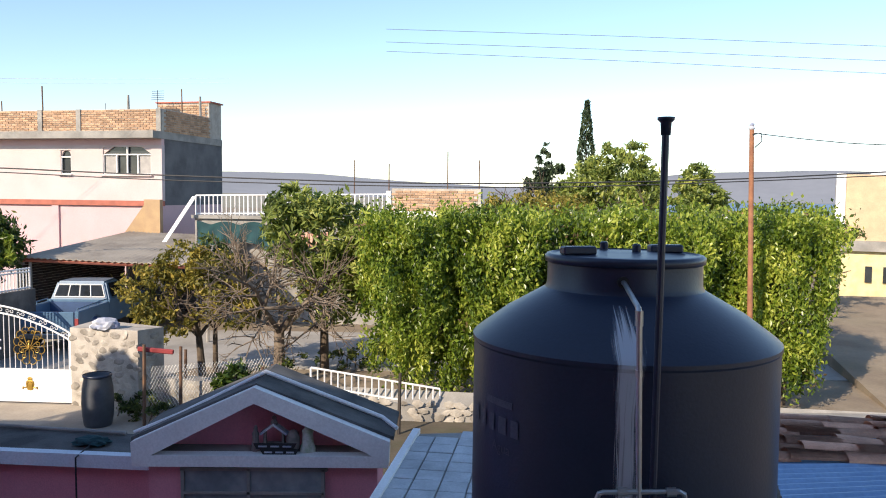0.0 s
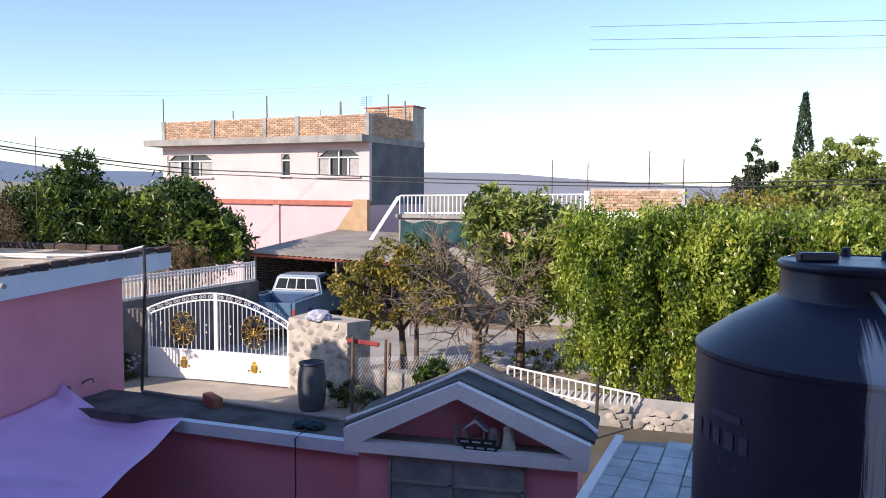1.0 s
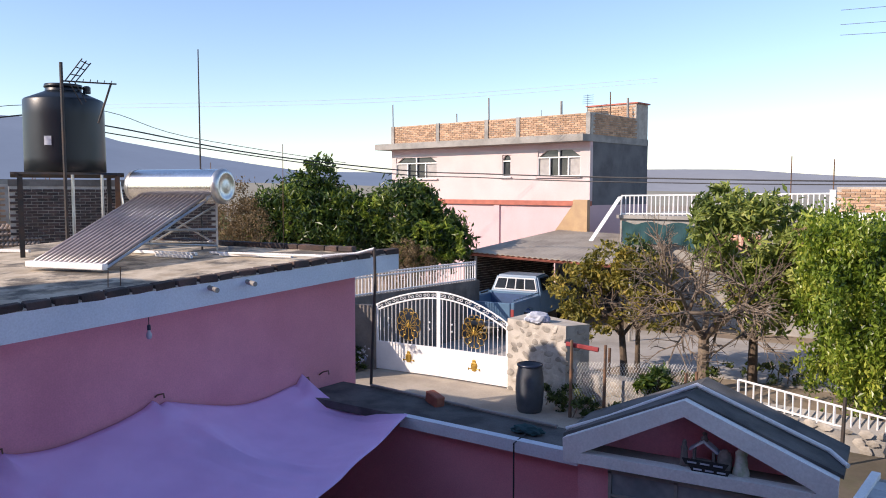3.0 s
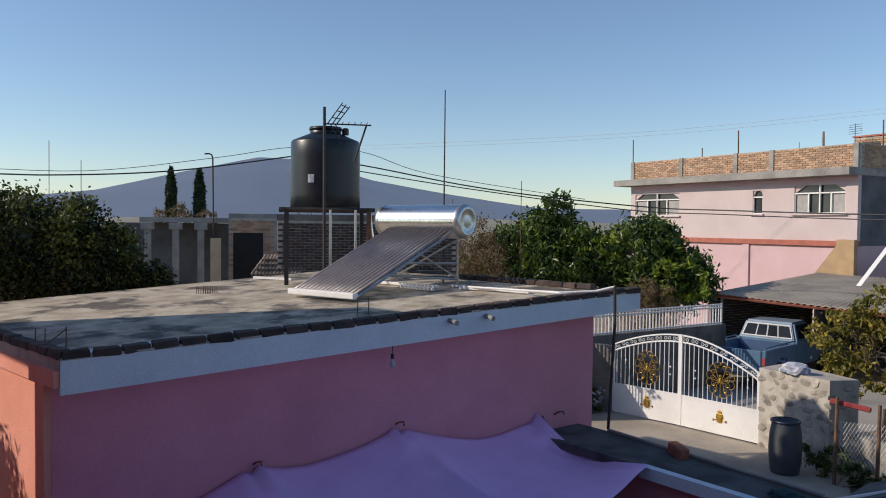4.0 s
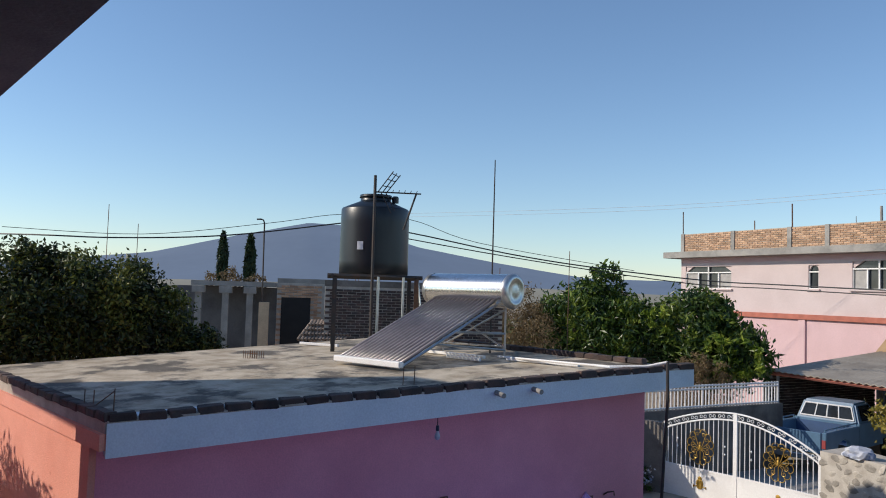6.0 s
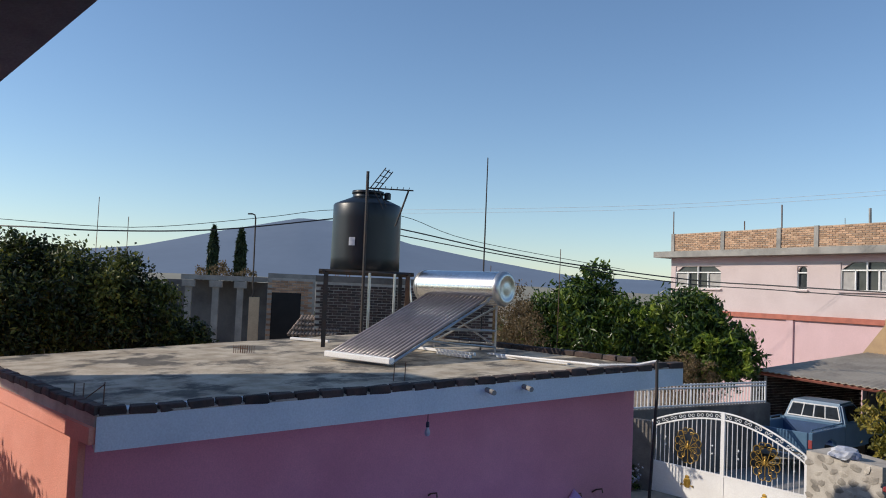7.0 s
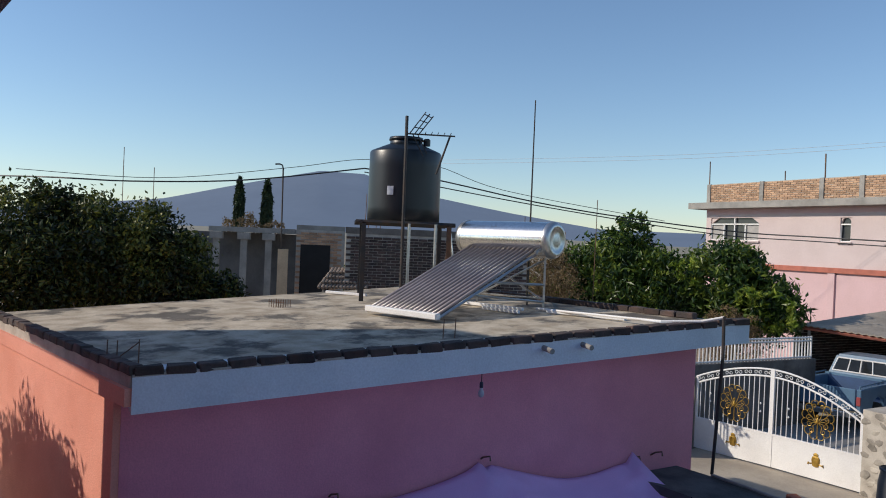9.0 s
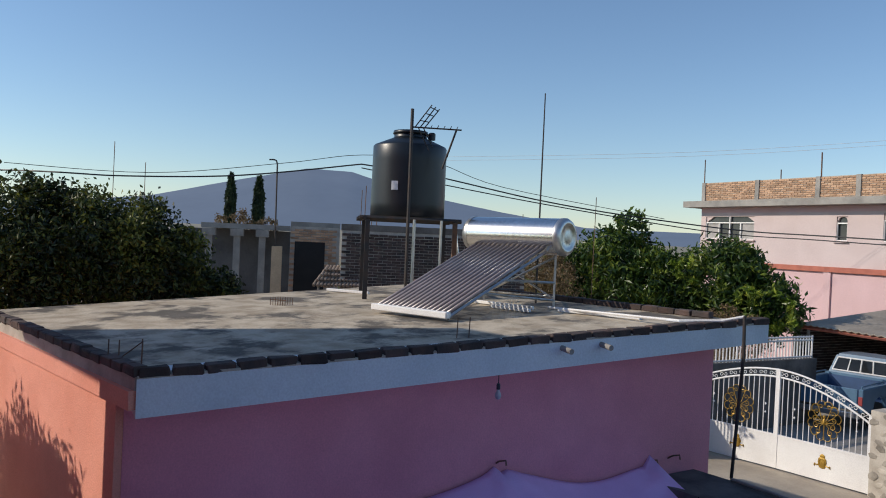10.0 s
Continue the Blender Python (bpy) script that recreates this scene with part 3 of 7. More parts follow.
def gable_porch():
    t = thing("gabled_porch", (0, 0, 0), 0, "pink porch with white gable trim and dark felt roof", "porch")
    zl, za = 2.09, 2.60
    zr = 2.115
    bm = B()
    prism(bm, [(GL + 0.12, GY + 0.12), (GR - 0.12, GY + 0.12), (GR - 0.12, 8.0), (GL + 0.12, 8.0)], 0.0, 1.95)
    part("wall", bm, PINK, t)
    bm = B()
    outline(bm, [(GL + 0.12, GY + 0.34, 1.99), (GR - 0.12, GY + 0.34, 1.99), (GR - 0.12, GY + 0.34, 2.06), (GA, GY + 0.34, 2.54), (GL + 0.12, GY + 0.34, 2.04)], (0, 0.1, 0))
    part("tympanum", bm, PINK, t)
    bm = B()
    prism(bm, [(GL + 0.1, GY + 0.03), (GR - 0.1, GY + 0.03), (GR - 0.1, GY + 0.36), (GL + 0.1, GY + 0.36)], 1.90, 1.985)
    part("ledge", bm, GREY, t, "dusty concrete ledge")
    for nm, p in (("left", [(GL, GY, zl + 0.02), (GA, GY, za + 0.03), (GA, GY, za - 0.12), (GL + 0.2, GY, zl - 0.09), (GL + 0.01, GY, zl - 0.20)]),
                  ("right", [(GA, GY, za + 0.03), (GR, GY, zr + 0.02), (GR - 0.01, GY, zr - 0.22), (GR - 0.2, GY, zr - 0.09), (GA, GY, za - 0.12)])):
        bm = B()
        outline(bm, p, (0, 0.14, 0))
        part("rake_trim", bm, WHITE, t, "white painted rake board")
    bm = B()
    outline(bm, [(GL + 0.02, GY + 0.003, zl - 0.10), (GR - 0.02, GY + 0.003, zr - 0.12), (GR - 0.02, GY + 0.003, zr - 0.225), (GL + 0.02, GY + 0.003, zl - 0.205)], (0, 0.134, 0))
    part("base_trim", bm, WHITE, t, "white painted base moulding")
    RB = 8.05
    for p in ([(GL - 0.03, GY + 0.1, zl + 0.005), (GA, GY + 0.1, za + 0.012), (GA + 0.02, RB, za + 0.02), (GL - 0.03, RB, zl + 0.01)],
              [(GA, GY + 0.1, za + 0.012), (GR + 0.03, GY + 0.1, zr + 0.005), (GR + 0.04, RB, zr + 0.02), (GA + 0.02, RB, za + 0.02)]):
        bm = B()
        outline(bm, p, (0, 0, 0.035))
        part("roof_slope", bm, DARKROOF, t, "dark felt roof slope")
    bm = B()
    pipe(bm, [(GL - 0.04, GY + 0.2, zl + 0.05), (GL + 0.35, GY + 0.3, zl + 0.20), (GA + 0.02, GY + 0.42, za + 0.08), (GR - 0.1, GY + 0.46, zr + 0.12), (GR + 0.05, GY + 0.3, zr + 0.06)], 0.022)
    part("mortar_ridge", bm, WHITE, t, "white mortar line")
    bm = B()
    box(bm, (GA - 0.02, GY + 0.10, 1.35), (1.28, 0.04, 0.98))
    part("window_pane", bm, DUSTY, t, "dusty window glass")
    bm = B()
    for dx in (-0.66, -0.05, 0.64):
        box(bm, (GA + dx - 0.02, GY + 0.085, 1.35), (0.03, 0.05, 1.0))
    box(bm, (GA - 0.02, GY + 0.085, 1.845), (1.36, 0.05, 0.03)), box(bm, (GA - 0.02, GY + 0.085, 1.62), (1.3, 0.05, 0.025))
    part("window_frame", bm, GREY, t)
    return t


gable_porch()


def figure_group():
    """The little devotional scene on the ledge: plain shapes on a dark double plaque."""
    ledge = 1.985

    def turned(name, x, h, r, material, label, prof=None):
        prof = prof or [(0, 0), (1.25, 0), (1.3, 0.08), (0.95, 0.3), (0.8, 0.55), (0.95, 0.68), (0.5, 0.76), (0.55, 0.86), (0.4, 0.96), (0, 1.0)]
        bm = lathe(B(), [(r * a, h * b) for a, b in prof], 14, (x, GY + 0.17, ledge))
        for v in bm.verts:
            v.co += noise.noise_vector(v.co * 26) * 0.006
        tagged(part(name, bm, material, smooth=True), label, "figurine", "figurines on the ledge")

    turned("figurine", -1.735, 0.25, 0.036, FIGURE, "weathered grey plaster figurine on the ledge")
    turned("figurine", -1.385, 0.21, 0.062, FIGURE, "rounded grey plaster figurine beside the statue", [(0, 0), (0.8, 0), (1.0, 0.25), (1.05, 0.6), (0.8, 0.85), (0.4, 0.97), (0, 1.0)])
    turned("statue", -1.245, 0.30, 0.058, STATUE, "green and white painted plaster statue on the ledge")
    hut = thing("model_hut", (-1.56, GY + 0.17, ledge + 0.075), 0, "tiny plaster hut with a pitched roof", "figurine", "figurines on the ledge")
    for dx in (-0.085, 0.085):
        part("post", box(B(), (dx, 0, 0.055), (0.022, 0.05, 0.11)), FIGURE, hut)
    part("base", box(B(), (0, 0, -0.035), (0.24, 0.1, 0.08), bevel=0.008), FIGURE, hut)
    for e in (-1, 1):
        bm = B()
        outline(bm, [(e * 0.13, -0.05, 0.10), (0, -0.05, 0.20), (0, -0.05, 0.175), (e * 0.115, -0.05, 0.09)], (0, 0.1, 0))
        part("roof_slope", bm, CLOTH, hut)
    part("figure", lathe(B(), [(0, 0), (0.03, 0), (0.034, 0.03), (0.018, 0.06), (0.024, 0.08), (0, 0.10)], 10, (0, 0, 0.17)), FIGURE, hut)
    for z, w, x in ((ledge + 0.085, 0.40, -1.53), (ledge + 0.03, 0.36, -1.49)):
        bm = B()
        outline(bm, [(x - w / 2, GY + 0.05, z + 0.026), (x + w / 2, GY + 0.05, z + 0.026), (x + w / 2 - 0.03, GY + 0.05, z - 0.026), (x - w / 2 + 0.03, GY + 0.05, z - 0.026)], (0, 0.014, 0))
        pl = part("plaque", bm, RUBBER)
        tagged(pl, "small black plaque with worn pale lettering", "plaque", "plaques on the ledge")
        for k in range(3):
            part("lettering", box(B(), (x - w * 0.28 + w * 0.28 * k, GY + 0.046, z), (w * 0.2, 0.006, 0.014)), CLOTH, pl, "worn pale lettering")


figure_group()

# ---- whitewashed tiled roof beside the porch ----
bm = B()
prism(bm, [(-0.52, 4.6), (2.0, 4.6), (2.0, 6.95), (-0.22, 6.68), (-0.28, 6.4)], 0.0, 2.36)
tagged(part("roof_tiled", bm, GREY), "grey concrete flat roof under pale tiles", "roof", kind="structure")
bm = B()
outline(bm, [(-0.56, 4.6, 2.40), (-0.24, 6.72, 2.40), (-0.24, 6.72, 2.22), (-0.56, 4.6, 2.22)], (0.06, -0.01, 0))
tagged(part("trim_tiled_roof", bm, WHITE), "white painted roof edging", "trim", kind="structure")


# ---- water tanks ----
def tank_profile(r, h, neck_r, groove=True, body_f=0.715):
    p = [(0, 0), (r * 0.97, 0), (r, 0.02)]
    body = h * body_f
    for k in range(1, 5):
        z = body * k / 5
        p += [(r * 0.998, z - 0.012), (r * 0.988, z), (r * 0.998, z + 0.012)] if (groove and k in (1, 2)) else [(r * (1 - 0.002 * k), z)]
    p += [(r * 0.99, body), (r * 0.975, body + 0.018), (r * 0.95, body + 0.035), (neck_r * 1.08, h * max(0.875, body_f + 0.11)), (neck_r * 1.01, h * max(0.885, body_f + 0.118)), (neck_r, h * max(0.895, body_f + 0.126)), (neck_r, h * 0.965)]
    return p


def near_tank():
    x, y, z = 0.652, 2.99, 2.853
    r = 0.547
    t = thing("water_tank", (x, y, z), 0, "large black plastic rooftop water tank with lime streaks", "water tank")
    prof = [(0, 0), (r * 0.985, 0), (r * 1.005, 0.02), (r * 1.004, 0.30), (r * 1.002, 0.62), (r, 1.018), (r * 1.008, 1.026), (r * 1.008, 1.040), (r * 0.985, 1.052),
            (0.43, 1.132), (0.305, 1.203), (0.287, 1.214), (0.280, 1.230), (0.278, 1.315), (0.0, 1.315)]
    bm = lathe(B(), prof, 96)
    part("body", bm, BLACKPL, t, smooth=True).data.set_sharp_from_angle(angle=radians(24))
    bm = lathe(B(), [(0.279, 1.306), (0.288, 1.310), (0.289, 1.330), (0.281, 1.338), (0.265, 1.341), (0.262, 1.336), (0.1, 1.346), (0, 1.348)], 64)
    part("lid", bm, BLACKPL, t, "black screw-on lid", smooth=True)
    for gx, gy, turn in ((-0.185, -0.09, 12), (0.165, 0.05, 4)):
        bm = B()
        box(bm, (gx, gy, 1.355), (0.125, 0.05, 0.03), turn, bevel=0.006)
        part("lid_grip", bm, BLACKPL, t)
    for dx, dy in ((-0.05, 0.12), (0.04, -0.02)):
        bm = lathe(B(), [(0, 0), (0.016, 0), (0.016, 0.03), (0.011, 0.036), (0, 0.036)], 12, (dx, dy, 1.34))
        part("lid_knob", bm, BLACKPL, t)
    # outlet, down pipe, vent pipe
    bm = B()
    pipe(bm, [(-0.085, -0.24, 1.262), (-0.087, -0.30, 1.262), (-0.09, -0.33, 1.258), (-0.112, -0.585, 1.222), (-0.112, -0.602, 1.20)], 0.0085, 10)
    part("outlet_pipe", bm, STEEL, t, "short galvanised outlet pipe")
    bm = B()
    rod(bm, (-0.085, -0.262, 1.262), (-0.086, -0.282, 1.262), 0.02, seg=14)
    part("outlet_flange", bm, RUBBER, t, "black rubber flange")
    bm = B()
    pipe(bm, [(-0.112, -0.60, 1.21), (-0.10, -0.605, 0.66), (-0.10, -0.605, 0.0)], 0.009, 10)
    rod(bm, (-0.112, -0.60, 1.17), (-0.112, -0.60, 1.215), 0.0125, seg=10)
    rod(bm, (-0.109, -0.602, 1.02), (-0.109, -0.602, 1.04), 0.0115, seg=10)
    part("down_pipe", bm, STEEL, t, "thin galvanised down pipe")
    bm = B()
    pipe(bm, [(-0.06, -0.60, 0.0), (-0.054, -0.59, 0.68), (-0.042, -0.57, 1.77)], 0.011, 10)
    part("vent_pipe", bm, BLACKPL, t, "tall black vent pipe")
    bm = lathe(B(), [(0, -0.03), (0.014, -0.03), (0.016, 0.006), (0.022, 0.012), (0.025, 0.016), (0.025, 0.022), (0, 0.024)], 20, (-0.042, -0.57, 1.758))
    part("vent_cap", bm, BLACKPL, t, smooth=True)
    bm = B()
    pipe(bm, [(-0.225, -0.59, 0.0), (-0.225, -0.60, 0.645), (-0.218, -0.605, 0.668), (-0.205, -0.605, 0.672), (0.02, -0.605, 0.676), (0.035, -0.605, 0.668), (0.04, -0.60, 0.645), (0.04, -0.59, 0.0)], 0.0085, 8)
    for vx in (-0.165, -0.02):
        rod(bm, (vx, -0.605, 0.674), (vx + 0.03, -0.605, 0.675), 0.014, seg=10)
    part("valve_manifold", bm, STEEL, t, "galvanised valve pipes")
    # lime crust running down from the outlet, one thin sheet over the shoulder and flank
    zs, rs = [p[1] for p in prof[2:-1]], [p[0] for p in prof[2:-1]]
    levels = [1.19 - 0.0125 * k for k in range(78)]
    verts, uvs = [], []
    for i, zz in enumerate(levels):
        rr = float(np.interp(zz, zs, rs)) + 0.0025
        half = 0.06 if zz > 1.05 else 0.06 - 0.016 * min(1, (1.05 - zz) / 0.15)
        mid = -0.088 - 0.02 * min(1.0, (1.19 - zz) / 0.3)
        for k in range(13):
            lx = mid + half * (k / 6 - 1)
            ang = -math.pi / 2 + lx / rr
            verts.append((rr * math.cos(ang), rr * math.sin(ang), zz))
            uvs.append((k / 12, i / 77))
    faces = [(i * 13 + k, i * 13 + 13 + k, i * 13 + 14 + k, i * 13 + 1 + k) for i in range(77) for k in range(12)]
    crust = mesh_part("lime_crust", verts, faces, LIMERUN, t, "chalky white lime streaks")
    lay = crust.data.uv_layers.new(name="UVMap")
    for lp in crust.data.loops:
        lay.data[lp.index].uv = uvs[lp.vertex_index]
    for ob in t.children:
        if ob.name.split(".")[0] in ("outlet_pipe", "outlet_flange", "down_pipe", "vent_pipe", "vent_cap", "valve_manifold"):
            ob.matrix_basis = pose(0.02, 0, 0)
    # worn print on the flank: bars for the maker's mark, and the word below it
    def bent(nm, a_mid, zc, wid, hgt, thick=0.0):
        b2 = B()
        n = 8
        for i in range(n):
            q = []
            for aa, zz in ((i / n, 0), ((i + 1) / n, 0), ((i + 1) / n, 1), (i / n, 1)):
                ang = a_mid + (aa - 0.5) * wid / r
                rr = r * 1.003 + 0.002
                q.append(b2.verts.new((rr * math.cos(ang), rr * math.sin(ang), zc + (zz - 0.5) * hgt)))
            b2.faces.new(q)
        part(nm, b2, PRINT, t, "faded grey-blue print")
    am = -math.pi / 2 - 1.08
    bent("print_bar", am + 0.03, 0.853, 0.15, 0.024)
    for k, wd in enumerate((0.036, 0.04, 0.034, 0.042, 0.036)):
        bent("print_bar", am - 0.27 + k * 0.115, 0.778, wd, 0.058)
    fc = bpy.data.curves.new("print_word", "FONT")
    fc.body, fc.size, fc.align_x = "Agua", 0.05, "CENTER"
    fo = new("print_word_source", fc)
    bpy.context.view_layer.update()
    me = bpy.data.meshes.new_from_object(fo.evaluated_get(bpy.context.evaluated_depsgraph_get()))
    bpy.data.objects.remove(fo)
    for v in me.vertices:
        ang = am + 0.06 + v.co.x / r
        rr = r * 1.003 + 0.002
        v.co = Vector((rr * math.cos(ang), rr * math.sin(ang), 0.685 + v.co.y))
    me.materials.append(PRINT)
    wo = new("print_word", me)
    wo.parent = t
    return t


near_tank()


def far_tank():
    x, y, z = -11.85, 8.25, 4.75
    st = thing("tank_stand", (0, 0, 0), 0, "tall grey steel stand on the flat roof", "stand")
    u = Vector((0.52, 0.85, 0)).normalized()
    v = Vector((-u.y, u.x, 0))
    c = Vector((x, y, 0))
    legs = []
    for a in (-0.67, 0.70):
        for b in (-0.62, 0.62):
            p = c + u * a + v * b
            legs.append(p)
            bm = B()
            zb = roof_z(p.x, p.y) - 0.05
            box(bm, (p.x, p.y, (zb + 4.68) / 2), (0.07, 0.07, 4.68 - zb), 58)
            part("leg", bm, RUST if a > 0 and b < 0 else DARKMETAL, st)
    bm = B()
    for b in (-0.62, 0, 0.62):
        rod(bm, c + u * -0.8 + v * b + Vector((0, 0, 4.70)), c + u * 0.8 + v * b + Vector((0, 0, 4.70)), 0.035, seg=4)
    for a in (-0.72, 0.72):
        rod(bm, c + u * a + v * -0.66 + Vector((0, 0, 4.70)), c + u * a + v * 0.66 + Vector((0, 0, 4.70)), 0.035, seg=4)
    part("top_frame", bm, DARKMETAL, st)
    bm = B()
    p = c + u * 0.05 - v * 0.66
    rod(bm, (p.x, p.y, roof_z(p.x, p.y) - 0.05), (p.x, p.y, 4.7), 0.025), rod(bm, (p.x + 0.3, p.y + 0.3, roof_z(p.x, p.y) - 0.05), (p.x + 0.3, p.y + 0.3, 4.7), 0.022)
    pp = c + u * 0.75 - v * 0.3
    rod(bm, (pp.x + 0.12, pp.y + 0.1, roof_z(p.x, p.y)), (pp.x, pp.y, 4.7), 0.02)
    part("brace", bm, STEEL, st)
    t = thing("water_tank", (x, y, 4.735), 0, "black plastic water tank on a tall steel stand", "water tank")
    r, h = 0.605, 1.42
    part("body", lathe(B(), tank_profile(r, h, 0.27, False, 0.80) + [(0, h * 0.965)], 64), GREENPL, t, smooth=True)
    part("lid", lathe(B(), [(0.27, h * 0.955), (0.29, h * 0.96), (0.28, h * 0.995), (0, h * 1.005)], 40), GREENPL, t, smooth=True)
    bm = lathe(B(), [(0, 0), (0.06, 0), (0.06, 0.1), (0.04, 0.12), (0, 0.12)], 12, (0.28, 0.22, h * 0.9))
    part("filler_cap", bm, GREENPL, t)
    bm = B()
    a = math.atan2(-0.80, 0.50)
    for i in range(4):
        q = [bm.verts.new(((r + 0.006) * math.cos(a + (k - 2) * 0.045), (r + 0.006) * math.sin(a + (k - 2) * 0.045), zz)) for k, zz in ((i, 0.42), (i + 1, 0.42), (i + 1, 0.56), (i, 0.56))]
        bm.faces.new(q)
    part("label_sticker", bm, CLOTH, t, "faded white sticker")
    # aerial on a mast strapped to the stand
    an = thing("aerial_mast", (0, 0, 0), 0, "steel mast with a bent television aerial beside the tank", "aerial")
    bm = B()
    px, py = -11.24, 7.80
    rod(bm, (px + 0.02, py, roof_z(px, py) - 0.05), (px, py, 6.40), 0.026)
    part("mast", bm, DARKMETAL, an)
    bm = B()
    w = Vector((0.52, 0.85, 0)).normalized()
    o = Vector((px, py, 6.12))
    rod(bm, o, o + w * 0.78, 0.012)
    rod(bm, o + w * 0.70, o + w * 0.5 + Vector((0, 0, -0.62)), 0.016)
    rod(bm, o + w * 0.05, o + w * 0.30 + Vector((0, 0, 0.36)), 0.009), rod(bm, o + w * 0.13, o + w * 0.36 + Vector((0, 0, 0.33)), 0.009)
    rod(bm, o + w * 0.2, o + w * 0.42 + Vector((0, 0, 0.30)), 0.009)
    for k in (0.3, 0.62, 0.9):
        rod(bm, o + w * (0.05 + 0.25 * k) + Vector((0, 0, 0.36 * k)), o + w * (0.2 + 0.22 * k) + Vector((0, 0, 0.30 * k)), 0.008)
    rod(bm, o + w * 0.1, o + w * 0.28 + Vector((0, 0, -0.34)), 0.009), rod(bm, o + w * 0.18, o + w * 0.34 + Vector((0, 0, -0.3)), 0.009)
    for k in range(5):
        rod(bm, o + w * (0.3 + 0.1 * k) + Vector((0, 0, 0.01)), o + w * (0.3 + 0.1 * k) + Vector((0.1, -0.06, 0.03)), 0.006)
    part("aerial", bm, DARKMETAL, an)


far_tank()


def solar_heater():
    u = Vector((0.985, 0.17, 0)).normalized()
    lo = Vector((-9.56, 6.60, 3.47))
    hi = Vector((-9.72, 8.62, 4.42))
    t = thing("solar_water_heater", (0, 0, 0), 0, "rooftop solar water heater with silver tank and glass tubes", "solar heater")
    half = 0.60
    cyl_c = hi + Vector((0, 0.06, 0.10))
    R = 0.262
    m = Matrix.Translation(cyl_c) @ u.to_track_quat("Z", "Y").to_matrix().to_4x4()
    L = 0.78
    bm = lathe(B(), [(R, -L), (R, L)], 48)
    for v in bm.verts:
        v.co = m @ v.co
    part("tank_shell", bm, BRIGHT, t, "polished steel drum", smooth=True)
    for s in (-1, 1):
        bm = lathe(B(), [(R + 0.004, (L - 0.02) * s), (R + 0.006, (L + 0.03) * s), (R - 0.02, (L + 0.07) * s), (R * 0.72, (L + 0.085) * s), (R * 0.66, (L + 0.07) * s), (R * 0.3, (L + 0.07) * s), (0, (L + 0.09) * s)], 48)
        for v in bm.verts:
            v.co = m @ v.co
        part("end_cap", bm, STEEL, t, "ribbed grey end cap", smooth=True)
    n = 15
    axis = (hi - lo).normalized()
    for k in range(n):
        o = u * (half * (2 * k / (n - 1) - 1))
        bm = B()
        rod(bm, lo + o + axis * 0.05, hi + o, 0.026, seg=12)
        part("glass_tube", bm, TUBE, t, smooth=True)
    bm = B()
    c = lo + axis * 0.02
    box(bm, c, (2 * half + 0.12, 0.10, 0.085), math.degrees(math.atan2(u.y, u.x)), bevel=0.012)
    part("foot_bar", bm, WHITE, t, "white tube holder bar")
    for s in (-1, 1):
        bm = B()
        o = u * (half + 0.04) * s
        rod(bm, lo + o - Vector((0, 0, 0.03)), hi + o - Vector((0, 0, 0.06)), 0.022, seg=4)
        part("side_rail", bm, STEEL, t)
    back = Vector((0.0, 0.12, 0))
    base = {}
    for s in (-1, 1):
        o = u * (half + 0.02) * s
        foot = Vector((hi.x, hi.y, 0)) + o + back
        foot.z = roof_z(foot.x, foot.y) - 0.05
        base[s] = foot
        bm = B()
        rod(bm, foot, hi + o + back - Vector((0, 0, 0.1)), 0.022, seg=4)
        rod(bm, foot + Vector((0, 0, 0.35)), lo + o + axis * 1.15 - Vector((0, 0, 0.05)), 0.018, seg=4)
        rod(bm, foot + Vector((0, 0, 0.1)), lo + o + axis * 0.75 - Vector((0, 0, 0.05)), 0.018, seg=4)
        part("leg", bm, STEEL, t)
    bm = B()
    rod(bm, base[-1] + Vector((0, 0, 0.12)), base[1] + Vector((0, 0, 0.72)), 0.016, seg=4)
    rod(bm, base[1] + Vector((0, 0, 0.12)), base[-1] + Vector((0, 0, 0.72)), 0.016, seg=4)
    rod(bm, base[-1] + Vector((0, 0, 0.15)), base[1] + Vector((0, 0, 0.15)), 0.016, seg=4)
    part("cross_brace", bm, STEEL, t)
    bm = B()
    rod(bm, (-9.62, 9.02, roof_z(-9, 8.9) - 0.05), (-9.62, 9.02, 6.64), 0.016, 0.009, seg=6)
    tagged(part("whip_aerial", bm, DARKMETAL), "tall thin whip aerial behind the heater", "aerial")


solar_heater()


